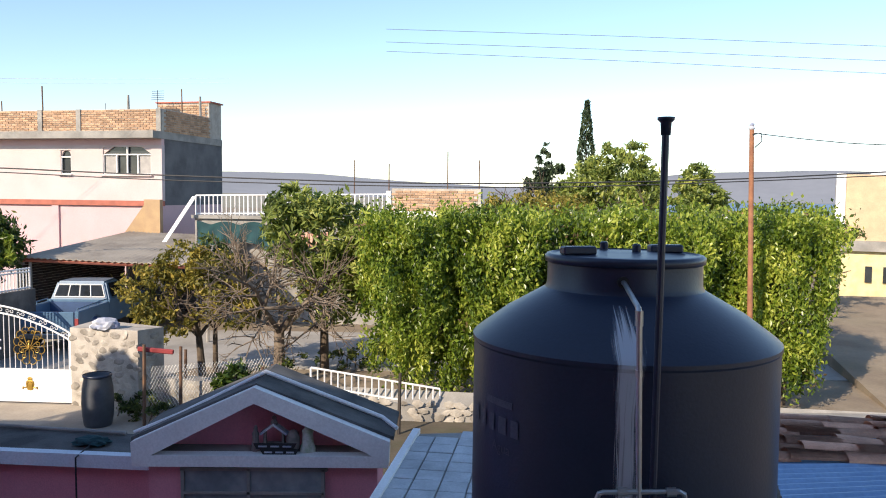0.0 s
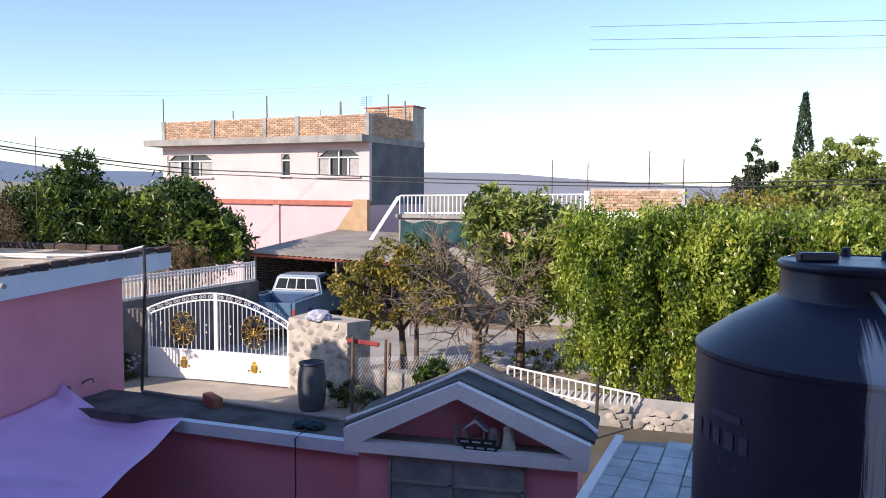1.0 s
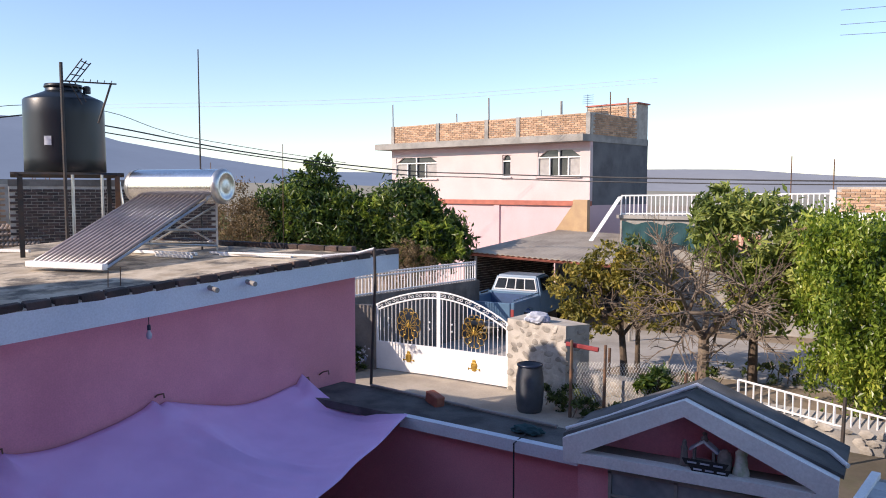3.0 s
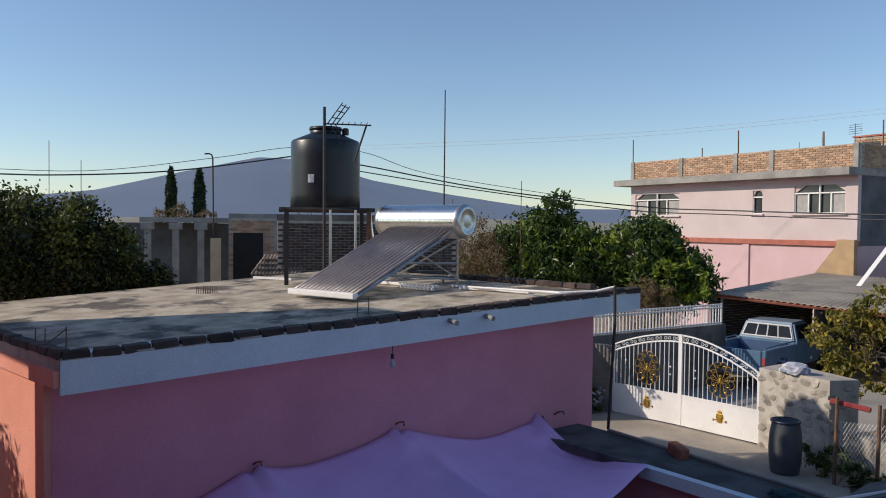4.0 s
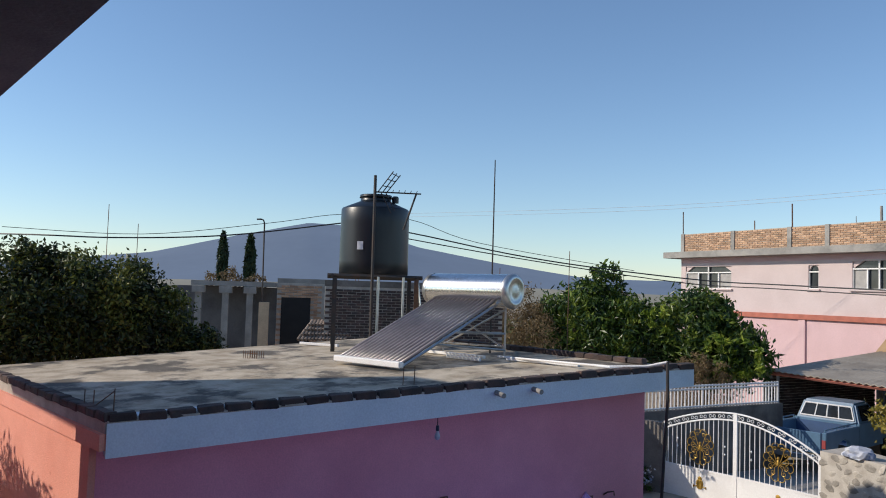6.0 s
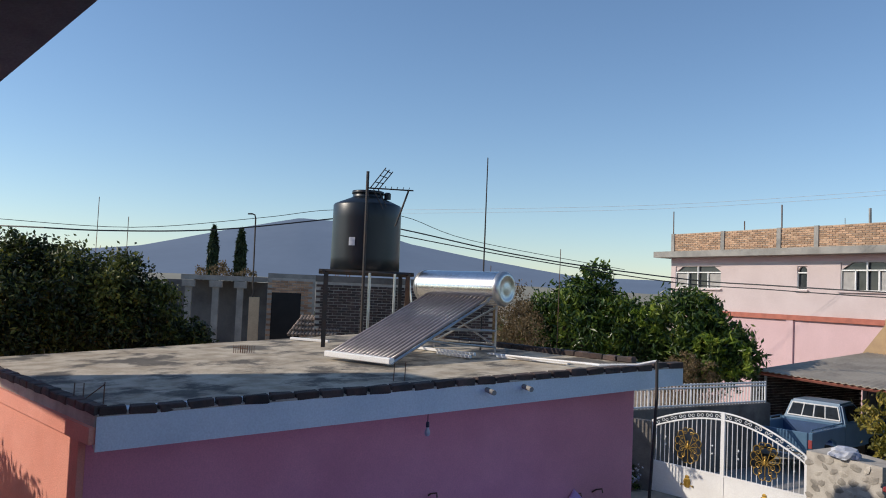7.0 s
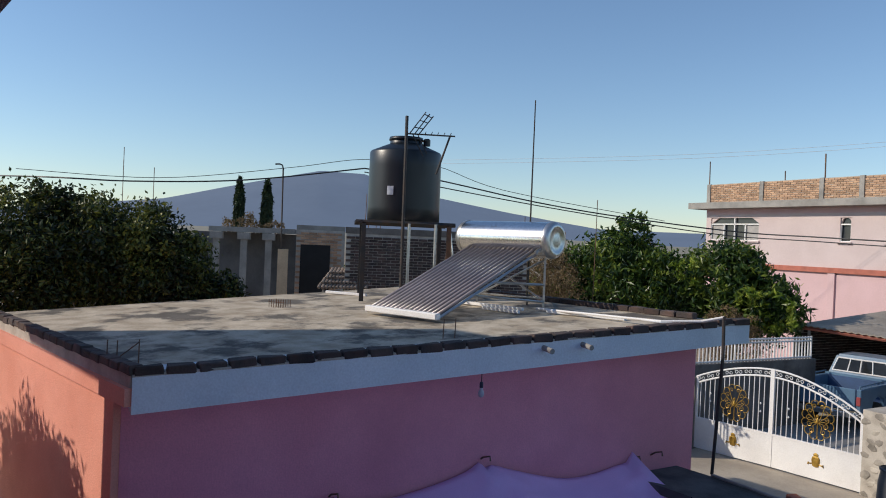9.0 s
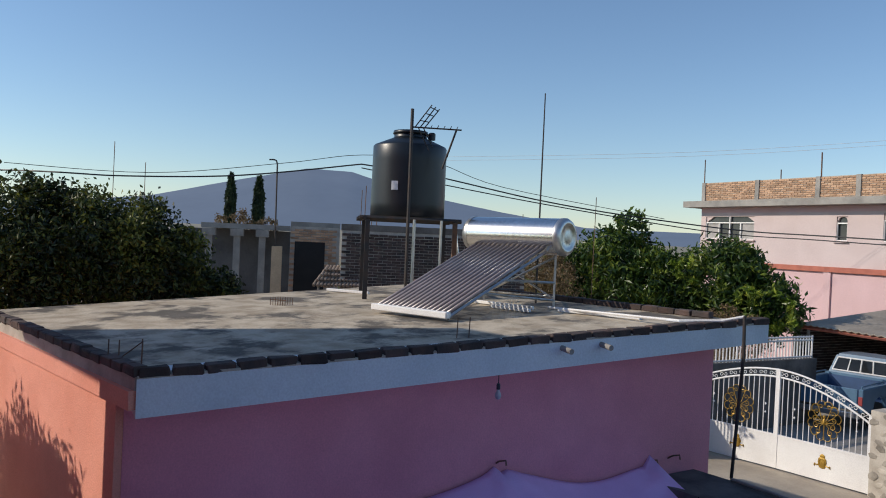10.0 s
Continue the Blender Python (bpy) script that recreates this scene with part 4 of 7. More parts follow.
# ---- the tarpaulin ----
def tarpaulin():
    rng = np.random.default_rng(2)
    hooks = [Vector(p) for p in ((-8.35, 2.6, 1.45), (-7.86, 4.6, 1.83), (-7.475, 6.274, 2.06), (-7.0, 8.28, 1.89))]
    edge = [Vector(p) for p in ((-4.6, 2.4, 1.35), (-4.75, 4.4, 1.42), (-4.85, 6.3, 1.60), (-5.10, 7.95, 1.80))]
    nu, nv = 70, 40
    vs, fs = [], []
    for i in range(nu + 1):
        f = i / nu * (len(hooks) - 1)
        k = min(int(f), len(hooks) - 2)
        g = f - k
        top, bot = hooks[k].lerp(hooks[k + 1], g), edge[k].lerp(edge[k + 1], g)
        top = top - Vector((0, 0, 0.20 * math.sin(math.pi * g) ** 1.0 * (hooks[k + 1] - hooks[k]).length / 2.2))
        for j in range(nv + 1):
            v = j / nv
            p = top.lerp(bot, v)
            sag = 0.22 * math.sin(math.pi * v)
            # folds fan out from each hook
            near = min(g, 1 - g)
            fold = 0.10 * math.exp(-near * 5 / (v + 0.15)) * math.cos(near * 55 / (v + 0.22)) * (1 - v) ** 0.6
            fold += 0.014 * math.sin(7 * v + 9 * f)
            p = p - Vector((0, 0, sag - fold))
            vs.append(p)
    for i in range(nu):
        for j in range(nv):
            a = i * (nv + 1) + j
            fs.append((a, a + 1, a + nv + 2, a + nv + 1))
    t = thing("tarpaulin", (0, 0, 0), 0, "lilac tarpaulin awning tied to wall hooks, sagging in folds", "tarpaulin")
    ob = mesh_part("sheet", [tuple(v) for v in vs], fs, TARP, t)
    for p in ob.data.polygons:
        p.use_smooth = True
    mod = ob.modifiers.new("thickness", "SOLIDIFY")
    mod.thickness = 0.006
    for h in hooks[1:] + [Vector((-6.90, 8.58, 1.93))]:
        bm = B()
        o = Vector((-OUT.x, -OUT.y, 0)) * 0.06
        pipe(bm, [h + o, h + Vector((0.02, 0, 0.05)), h + Vector((0.09, 0.03, 0.07)), h + Vector((0.1, 0.03, 0.02))], 0.010, 6)
        part("wall_hook", bm, RUST, t, "bent rusty wall hook")


tarpaulin()


# ---- gate, pier, driveway things ----
GLp, GMp, GRp = Vector((-11.2, 16.12, 0)), Vector((-9.42, 16.12, 0)), Vector((-7.55, 16.0, 0))


def gate_leaf(a, b, high_at_b, z_side, z_mid, label):
    w = (b - a).length
    t = thing("gate_leaf", tuple(a), math.degrees(math.atan2((b - a).y, (b - a).x)), label, "gate", "two leaves of the driveway gate")

    def arch(x):
        s = x / w if high_at_b else 1 - x / w
        return z_side + (z_mid - z_side) * math.sin(s * math.pi / 2) ** 0.9

    bm = B()
    box(bm, (w / 2, 0, 0.375), (w - 0.03, 0.03, 0.66), bevel=0.006)
    part("sheet_panel", bm, WHITE, t, "white steel sheet panel")
    bm = B()
    box(bm, (0.02, 0, (arch(0) + 0.05) / 2), (0.05, 0.05, arch(0) - 0.05)), box(bm, (w - 0.02, 0, (arch(w) + 0.05) / 2), (0.05, 0.05, arch(w) - 0.05))
    box(bm, (w / 2, 0, 0.72), (w, 0.045, 0.04))
    n = 14
    for off in (0.0, -0.15):
        for k in range(n):
            x0, x1 = w * k / n, w * (k + 1) / n
            rod(bm, (x0, 0, arch(x0) + off - 0.02), (x1, 0, arch(x1) + off - 0.02), 0.02, seg=6)
    part("gate_frame", bm, WHITE, t)
    k = 0
    x = 0.11
    while x < w - 0.08:
        bm = B()
        gap = 0.37 * math.sqrt(max(0.0, 1 - ((x - w * 0.53) / 0.33) ** 2))
        if gap > 0.05:
            rod(bm, (x, 0, 0.72), (x, 0, 1.22 - gap), 0.0095, seg=6)
            if 1.22 + gap < arch(x) - 0.17:
                b2 = B()
                rod(b2, (x, 0, 1.22 + gap), (x, 0, arch(x) - 0.17), 0.0095, seg=6)
                part("bar", b2, WHITE, t)
        else:
            rod(bm, (x, 0, 0.72), (x, 0, arch(x) - 0.17), 0.0095, seg=6)
        part("bar", bm, WHITE, t)
        x += 0.115
    # S-scrolls between the two arch rails
    for k in range(8):
        bm = B()
        xc = w * (k + 0.5) / 8
        zc = arch(xc) - 0.095
        sg = 1 if high_at_b else -1
        pts = []
        for e in (-1, 1):
            half = []
            for i in range(9):
                q = -0.5 * math.pi + 1.6 * math.pi * i / 8
                rr = 0.040 * (1 - 0.07 * i)
                half.append((xc + sg * e * (0.045 + rr * math.cos(q)), 0, zc + e * (0.012 + rr * math.sin(q))))
            pts = half[::-1] + pts if e < 0 else pts + half
        pipe(bm, pts, 0.007, 4)
        part("arch_scroll", bm, WHITE, t)
    # gilt scroll medallion
    bm = B()
    cx, cz = w * 0.53, 1.22
    y = -0.014
    for s in (-1, 1):
        # scalloped rim
        for k in range(6):
            q0 = -math.pi / 2 + math.pi * (k + 0.5) / 6
            ex, ez = 0.255 * math.cos(q0), 0.31 * math.sin(q0)
            pts = []
            for i in range(9):
                q = q0 - 1.75 + 3.5 * i / 8
                pts.append((cx + s * (ex + 0.082 * math.cos(q)), y, cz + ez + 0.088 * math.sin(q)))
            pipe(bm, pts, 0.008, 4)
        # curls on stems that spring from the middle
        for q0, ln, rad in ((1.25, 0.27, 0.050), (0.72, 0.23, 0.060), (0.18, 0.20, 0.058), (-0.42, 0.20, 0.060), (-1.0, 0.24, 0.052)):
            hx, hz = ln * math.cos(q0) * 0.92, ln * math.sin(q0) * 1.05
            pts = [(cx + s * 0.012, y, cz - 0.05), (cx + s * (hx * 0.5 + 0.03), y, cz - 0.03 + hz * 0.42)]
            for i in range(12):
                q = q0 - 1.7 + 7.4 * i / 11
                rr = rad * (1 - 0.78 * i / 11)
                pts.append((cx + s * (hx + rr * math.cos(q)), y, cz + hz + rr * math.sin(q)))
            pipe(bm, pts, 0.008, 4)
    rod(bm, (cx, y, cz - 0.30), (cx, y, cz + 0.02), 0.010, seg=5)
    lathe(bm, [(0, -0.07), (0.03, -0.03), (0.022, 0.02), (0.012, 0.05), (0.03, 0.075), (0.028, 0.10), (0, 0.12)], 10, (cx, -0.02, cz + 0.0))
    part("medallion", bm, GOLD, t, "gilt scrollwork medallion")
    bm = B()
    cz = 0.42
    lathe(bm, [(0, -0.13), (0.06, -0.115), (0.075, -0.06), (0.09, 0.0), (0.075, 0.065), (0.045, 0.085), (0.055, 0.12), (0.02, 0.15), (0, 0.155)], 14, (0, 0, 0))
    for v in bm.verts:
        v.co = Vector((cx + v.co.x, -0.022 + v.co.y * 0.16, cz + v.co.z))
    for s in (-1, 1):
        pipe(bm, [(cx + s * 0.07, -0.022, cz - 0.06), (cx + s * 0.12, -0.022, cz - 0.075), (cx + s * 0.15, -0.022, cz - 0.055), (cx + s * 0.155, -0.022, cz - 0.10)], 0.013, 5)
        pipe(bm, [(cx + s * 0.05, -0.033, cz - 0.05), (cx + s * 0.055, -0.036, cz + 0.02), (cx + s * 0.02, -0.036, cz + 0.05)], 0.007, 4)
    part("emblem", bm, GOLD, t, "small gilt urn emblem")
    for zc in (1.15, 1.32):
        for xx in (w * 0.2, w * 0.86):
            bm = lathe(B(), [(0, -0.03), (0.022, 0), (0, 0.03)], 8, (xx, 0, zc))
            part("bead", bm, WHITE, t)
    return t


gate_leaf(GLp, GMp, True, 1.66, 2.08, "white double gate leaf with gilt scroll ornament, closed")
gate_leaf(GMp, GRp, False, 1.50, 2.08, "white gate leaf with gilt scrolls, closed against the stone pier")

rng_s = np.random.default_rng(11)
STONES = []
for k in range(8):
    bm = B()
    r = bmesh.ops.create_icosphere(bm, subdivisions=1, radius=0.5)
    for v in bm.verts:
        v.co *= 1 + rng_s.normal() * 0.13
        v.co.y *= 0.55
    me = bpy.data.meshes.new("stone")
    bm.to_mesh(me)
    bm.free()
    me.materials.append(STONE)
    STONES.append(me)


def stone_face(a, b, z0, z1, parent, size, seed, slope=0.0, proud=0.3):
    """Field stones set proud of a mortared face between two plan points; faces look to the right of a->b."""
    rng = np.random.default_rng(seed)
    a, b = Vector(a), Vector(b)
    w = (b - a).length
    ang = math.degrees(math.atan2((b - a).y, (b - a).x))
    n_rows = max(1, int((z1 - z0) / (size * 0.62)))
    for i in range(n_rows):
        n = max(1, int(w / size))
        for k in range(n):
            s = (k + 0.5 + 0.3 * rng.normal() * 0.6 + 0.5 * (i % 2)) / n
            if not 0.02 < s < 0.98:
                continue
            p = a.lerp(b, s)
            z = z0 + (z1 - z0 - slope * s) * (i + 0.5 + 0.15 * rng.normal()) / n_rows
            ob = new("stone", STONES[int(rng.integers(0, 8))])
            ob.parent = parent
            sc = size * rng.uniform(0.75, 1.2)
            ob.matrix_basis = pose(p.x, p.y, z, rng.normal() * 6, rng.normal() * 18, ang) @ Matrix.Diagonal((sc, sc * proud, sc * rng.uniform(0.45, 0.7), 1))


def stone_pier():
    a, b = (-7.56, 15.98), (-5.95, 15.38)
    ang = math.atan2(b[1] - a[1], b[0] - a[0])
    n = Vector((-math.sin(ang), math.cos(ang), 0))
    t = thing("stone_pier", (0, 0, 0), 0, "rough field-stone gate pier with pale mortar", "gate pier")
    bm = B()
    prism(bm, [a, b, (b[0] + n.x * 0.75, b[1] + n.y * 0.75), (a[0] + n.x * 0.75, a[1] + n.y * 0.75)], 0.0, 1.62)
    for v in bm.verts:
        if v.co.z > 1:
            v.co.z += 0.05 * math.sin(v.co.x * 5)
    part("mortar_core", bm, MORTAR, t, "pale mortar core")
    stone_face(a, b, 0.0, 1.62, t, 0.25, 5, 0.0, 0.22)
    stone_face(b, (b[0] + n.x * 0.75, b[1] + n.y * 0.75), 0.0, 1.6, t, 0.25, 6, 0.0, 0.22)
    return t


stone_pier()
bm = lathe(B(), [(0, 0), (0.235, 0), (0.25, 0.03), (0.275, 0.2), (0.288, 0.45), (0.275, 0.72), (0.24, 0.9), (0.245, 0.93), (0.235, 0.96), (0.22, 0.955), (0.215, 0.90), (0, 0.88)], 40)
brl = thing("plastic_barrel", (-6.42, 14.62, 0.012), 0, "dark grey plastic barrel with a black rim", "barrel")
part("body", bm, BARREL, brl, smooth=True)
bm = lathe(B(), [(0.243, 0.925), (0.262, 0.93), (0.262, 0.965), (0.243, 0.97)], 40)
part("rim", bm, BLACKPL, brl, smooth=True)


def brick_wall(name, a, b, z0, z1, label, material=None, course=0.085, length=0.27, depth=0.2, slope=0.0, limit=300, kind="structure", skip=None, parent=None):
    """Brick wall: recessed mortar body and bricks one by one on the face to the right of a->b."""
    a, b = Vector((a[0], a[1], 0)), Vector((b[0], b[1], 0))
    d = (b - a).normalized()
    n = Vector((d.y, -d.x, 0))
    w = (b - a).length
    bm = B()
    q0, q1 = a - n * depth, b - n * depth
    prism(bm, [(a.x, a.y), (b.x, b.y), (q1.x, q1.y), (q0.x, q0.y)], z0, lambda x, y: z1 + slope * ((Vector((x, y, 0)) - a).dot(d)) / w)
    body = part(name, bm, MORTAR)
    if parent:
        body.parent = parent
    else:
        tagged(body, label, "wall", kind=kind)
    me = bpy.data.meshes.new("brick")
    b2 = box(B(), (0, 0, 0), (length - 0.018, 0.03, course - 0.017), bevel=0.004)
    b2.to_mesh(me)
    b2.free()
    me.materials.append(material or BRICK)
    rng = np.random.default_rng(len(name))
    ang = math.degrees(math.atan2(d.y, d.x))
    rows = int((z1 - z0) / course)
    spots = []
    for i in range(rows):
        x = -length * (0.5 if i % 2 else 0.0)
        while x < w:
            c = x + length / 2
            if length * 0.4 < c < w - length * 0.4 and not (skip and skip(c, z0 + (i + 0.5) * course)):
                spots.append((c, z0 + (i + 0.5) * course))
            x += length
    rest_v, rest_f = [], []
    for k, (c, z) in enumerate(spots):
        p = a + d * c + n * (0.006 + 0.004 * rng.random())
        m = pose(p.x, p.y, z + rng.normal() * 0.003, 0, rng.normal() * 0.6, ang)
        if k < limit:
            ob = new("brick", me)
            ob.parent = body
            ob.matrix_basis = m
        else:
            o = len(rest_v)
            rest_v += [tuple(m @ v.co) for v in me.vertices]
            rest_f += [tuple(o + i for i in p2.vertices) for p2 in me.polygons]
    if rest_v:
        ob = mesh_part("bricks_rest", rest_v, rest_f, material or BRICK, body)
        ob["kind"] = "stuff"
    return body


# boundary wall with railing, left of the gate
bm = B()
prism(bm, [(-12.3, 13.6), (-12.1, 13.6), (-11.15, 21.6), (-11.35, 21.6)], 0.0, lambda x, y: 1.80 - 0.012 * (y - 13.6))
tagged(part("wall_boundary", bm, WALLSTAIN), "stained grey rendered boundary wall", "wall", kind="structure")
bm = B()
prism(bm, [(-11.95, 15.9), (-11.2, 16.05), (-11.2, 16.2), (-11.95, 16.1)], 0.0, 1.62)
tagged(part("wall_gate_side", bm, WALLSTAIN), "grey rendered wall beside the gate", "wall", kind="structure")


def railing(name, a, b, z_lo0, z_lo1, high, label, gap=0.11, r=0.014, group="", rails=2):
    a, b = Vector(a), Vector(b)
    t = thing(name, (0, 0, 0), 0, label, "railing", group)
    bm = B()
    for f in ((1.0, 0.06) if rails == 2 else (1.0, 0.85, 0.06)):
        rod(bm, (a.x, a.y, z_lo0 + high * f), (b.x, b.y, z_lo1 + high * f), r * 1.35, seg=6)
    part("rail", bm, WHITE, t)
    w = (b - a).length
    n = int(w / gap)
    for k in range(n + 1):
        p = a.lerp(b, k / n)
        z = z_lo0 + (z_lo1 - z_lo0) * k / n
        bm = B()
        big = k % 12 == 0
        rod(bm, (p.x, p.y, z - 0.02), (p.x, p.y, z + high + (0.03 if rails == 3 else 0)), r * (1.5 if big else 1.0), seg=5)
        part("post" if big else "baluster", bm, WHITE, t)
    return t


railing("railing", (-12.2, 13.7), (-11.25, 21.5), 1.80, 1.72, 0.55, "white steel railing on the boundary wall", 0.13, 0.017, rails=3)

# retaining wall with low railing before the street
bm = B()
prism(bm, [(-6.0, 15.9), (-2.6, 15.05), (-0.2, 15.05), (9.0, 14.6), (9.0, 15.0), (-0.2, 15.4), (-2.6, 15.4), (-6.0, 16.3)], 0.0, lambda x, y: 0.62 - 0.15 * min(2.4, max(0.0, x + 2.6)))
rw = part("wall_retaining", bm, GREY)
tagged(rw, "rough grey field-stone retaining wall", "wall", kind="structure")
stone_face((-6.0, 15.9), (-2.6, 15.05), 0.0, 0.6, rw, 0.28, 21, 0.0, 0.15)
stone_face((-2.6, 15.05), (2.0, 14.95), 0.0, 0.6, rw, 0.28, 22, 0.3, 0.15)
railing("railing", (-2.52, 15.2), (0.0, 15.2), 0.64, 0.24, 0.37, "low white steel railing on the stone wall", 0.13, 0.016)

# posts with wire mesh
for (x, y, h, mt) in ((-5.55, 14.6, 1.55, RUST), (-4.9, 14.7, 1.5, RUST), (-5.2, 15.9, 1.2, RUST), (-3.9, 15.5, 1.15, GREY), (-3.55, 15.5, 0.95, RUST), (-3.35, 15.5, 1.0, RUST), (-0.75, 14.2, 1.15, DARKMETAL)):
    bm = B()
    rod(bm, (x, y, 0), (x + 0.02, y, h), 0.035, 0.03, seg=7)
    tagged(part("fence_post", bm, mt), "thin weathered fence post in the yard", "post", "yard fence posts")
bm = B()
for k in range(-9, 50):
    for e in (-1, 1):
        f0, f1 = k / 40, (k + 9 * e) / 40
        lo, hi = (0.0, 1.0)
        for edge in (0.0, 1.0):
            q = (edge - f0) / (f1 - f0)
            if (f1 - f0) * (1 if edge == 0.0 else -1) > 0:
                lo = max(lo, q)
            else:
                hi = min(hi, q)
        if hi - lo < 0.02:
            continue
        p, q = [Vector((-5.5 + 2.1 * (f0 + (f1 - f0) * u), 14.65 + 0.9 * (f0 + (f1 - f0) * u), 0.12 + 1.0 * u)) for u in (lo, hi)]
        rod(bm, p, q, 0.003, seg=3, caps=False)
tagged(part("wire_mesh", bm, STEEL), "sagging diamond wire mesh fence", "fence")
bm = B()
box(bm, (-5.35, 14.7, 1.42), (0.66, 0.06, 0.09), 5, bevel=0.015, tilt=pose(0, 0, 0, 0, 6, 0))
tagged(part("red_board", bm, RED), "faded red board across two posts", "board")


def cloth_heap(c, r, seed):
    rng = np.random.default_rng(seed)
    bm = B()
    bmesh.ops.create_icosphere(bm, subdivisions=3, radius=1.0)
    for v in bm.verts:
        k = 1 + 0.35 * noise.noise(v.co * 2.2 + Vector((seed, 0, 0))) + 0.15 * noise.noise(v.co * 6)
        v.co = Vector((c[0] + v.co.x * r[0] * k, c[1] + v.co.y * r[1] * k, c[2] + max(-0.35, v.co.z) * r[2] * k))
    return bm


tagged(part("laundry", cloth_heap((-6.75, 15.75, 1.70), (0.28, 0.2, 0.16), 3), CLOTH), "crumpled pale cloth drying on the stone pier", "laundry")


# ---- pickup truck ----
def pickup():
    x0, y0 = -10.62, 21.0
    t = thing("pickup_truck", (x0, y0, 0.02), 1, "old pale blue pickup truck parked under the carport", "truck")

    def side(yz, x_in, x_out):
        bm = B()
        outline(bm, [(x_in, y, z) for y, z in yz], (x_out - x_in, 0, 0))
        return bm

    for s in (-1, 1):
        bm = side([(0, 0.55), (0, 1.14), (2.05, 1.14), (2.05, 0.55), (1.55, 0.5), (1.45, 0.78), (1.1, 0.88), (0.75, 0.78), (0.65, 0.5)], s * 0.80, s * 0.92)
        bmesh.ops.bevel(bm, geom=bm.edges[:], offset=0.02, segments=1, affect="EDGES")
        part("bed_side", bm, TRUCK, t)
        bm = B()
        rod(bm, (s * 0.86, 0.05, 1.20), (s * 0.86, 2.0, 1.22), 0.02, seg=6)
        for k in (0.05, 0.7, 1.35, 2.0):
            rod(bm, (s * 0.86, k, 1.12), (s * 0.86, k, 1.21), 0.018, seg=6)
        part("bed_rail", bm, TRUCK, t)
    bm = B()
    box(bm, (0, 1.0, 0.62), (1.62, 2.0, 0.05))
    box(bm, (0, 2.04, 0.86), (1.62, 0.06, 0.52))
    part("bed_floor", bm, TRUCK2, t, "dark blue bed liner")
    bm = B()
    box(bm, (0, 0.0, 0.86), (1.58, 0.06, 0.54), bevel=0.015)
    part("tailgate", bm, TRUCK, t)
    bm = B()
    box(bm, (0, -0.08, 0.48), (1.8, 0.12, 0.14), bevel=0.02)
    part("rear_bumper", bm, STEEL, t)
    for s in (-1, 1):
        bm = B()
        box(bm, (s * 0.86, -0.012, 0.84), (0.10, 0.03, 0.22), bevel=0.006)
        part("tail_lamp", bm, RED, t, "red tail lamp")
    # cab
    bm = B()
    lo = [(-0.90, 2.10), (0.90, 2.10), (0.90, 3.75), (-0.90, 3.75)]
    prism(bm, lo, 0.5, 1.18)
    part("cab_lower", bm, TRUCK, t)
    bm = B()
    a = [bm.verts.new(p) for p in ((-0.86, 2.14, 1.18), (0.86, 2.14, 1.18), (0.86, 3.7, 1.18), (-0.86, 3.7, 1.18))]
    c = [bm.verts.new(p) for p in ((-0.70, 2.28, 1.70), (0.70, 2.28, 1.70), (0.68, 3.2, 1.72), (-0.68, 3.2, 1.72))]
    bm.faces.new(c)
    for k in range(4):
        bm.faces.new((a[k], a[(k + 1) % 4], c[(k + 1) % 4], c[k]))
    bmesh.ops.bevel(bm, geom=bm.edges[:], offset=0.05, segments=2, affect="EDGES")
    part("cab_roof", bm, TRUCK, t, smooth=False)
    # rear window with white frame and four lights
    def on_rear(u, v):
        return Vector((u * (0.86 - 0.16 * v), 2.14 + 0.14 * v - 0.012, 1.18 + 0.52 * v))
    bm = B()
    bm.faces.new([bm.verts.new(on_rear(u, v)) for u, v in ((-0.86, 0.16), (0.86, 0.16), (0.84, 0.80), (-0.84, 0.80))])
    bmesh.ops.solidify(bm, geom=bm.faces[:], thickness=0.01)
    part("rear_window", bm, GLASS, t, "four-light rear window")
    bm = B()
    for p, q in (((-0.88, 0.14), (0.88, 0.14)), ((-0.86, 0.82), (0.86, 0.82)), ((-0.88, 0.14), (-0.86, 0.82)), ((0.88, 0.14), (0.86, 0.82)), ((0.0, 0.14), (0.0, 0.82)), ((-0.4, 0.14), (-0.4, 0.82)), ((0.4, 0.14), (0.4, 0.82))):
        rod(bm, on_rear(*p), on_rear(*q), 0.02, seg=5)
    part("window_trim", bm, WHITE, t, "pale window trim")
    for s in (-1, 1):
        bm = B()
        bm.faces.new([bm.verts.new(p) for p in ((s * 0.872, 2.35, 1.24), (s * 0.872, 3.45, 1.24), (s * 0.735, 3.12, 1.63), (s * 0.735, 2.42, 1.63))])
        bmesh.ops.solidify(bm, geom=bm.faces[:], thickness=0.01)
        part("side_window", bm, GLASS, t)
    bm = B()
    box(bm, (0, 4.45, 0.86), (1.74, 1.4, 0.5), bevel=0.06)
    part("bonnet", bm, TRUCK, t)
    for s in (-1, 1):
        for yy in (1.1, 4.4):
            bm = lathe(B(), [(0.2, -0.1), (0.34, -0.1), (0.36, -0.06), (0.36, 0.06), (0.34, 0.1), (0.2, 0.1)], 28)
            for v in bm.verts:
                v.co = Vector((s * 0.80 + v.co.z, yy + v.co.x, 0.36 + v.co.y))
            w = part("tyre", bm, RUBBER, t, smooth=True)
            bm = lathe(B(), [(0, 0.05), (0.12, 0.05), (0.2, 0.08), (0.2, -0.08), (0, -0.08)], 20)
            for v in bm.verts:
                v.co = Vector((s * 0.80 + v.co.z * s, yy + v.co.x, 0.36 + v.co.y))
            part("rim", bm, STEEL, w)


pickup()

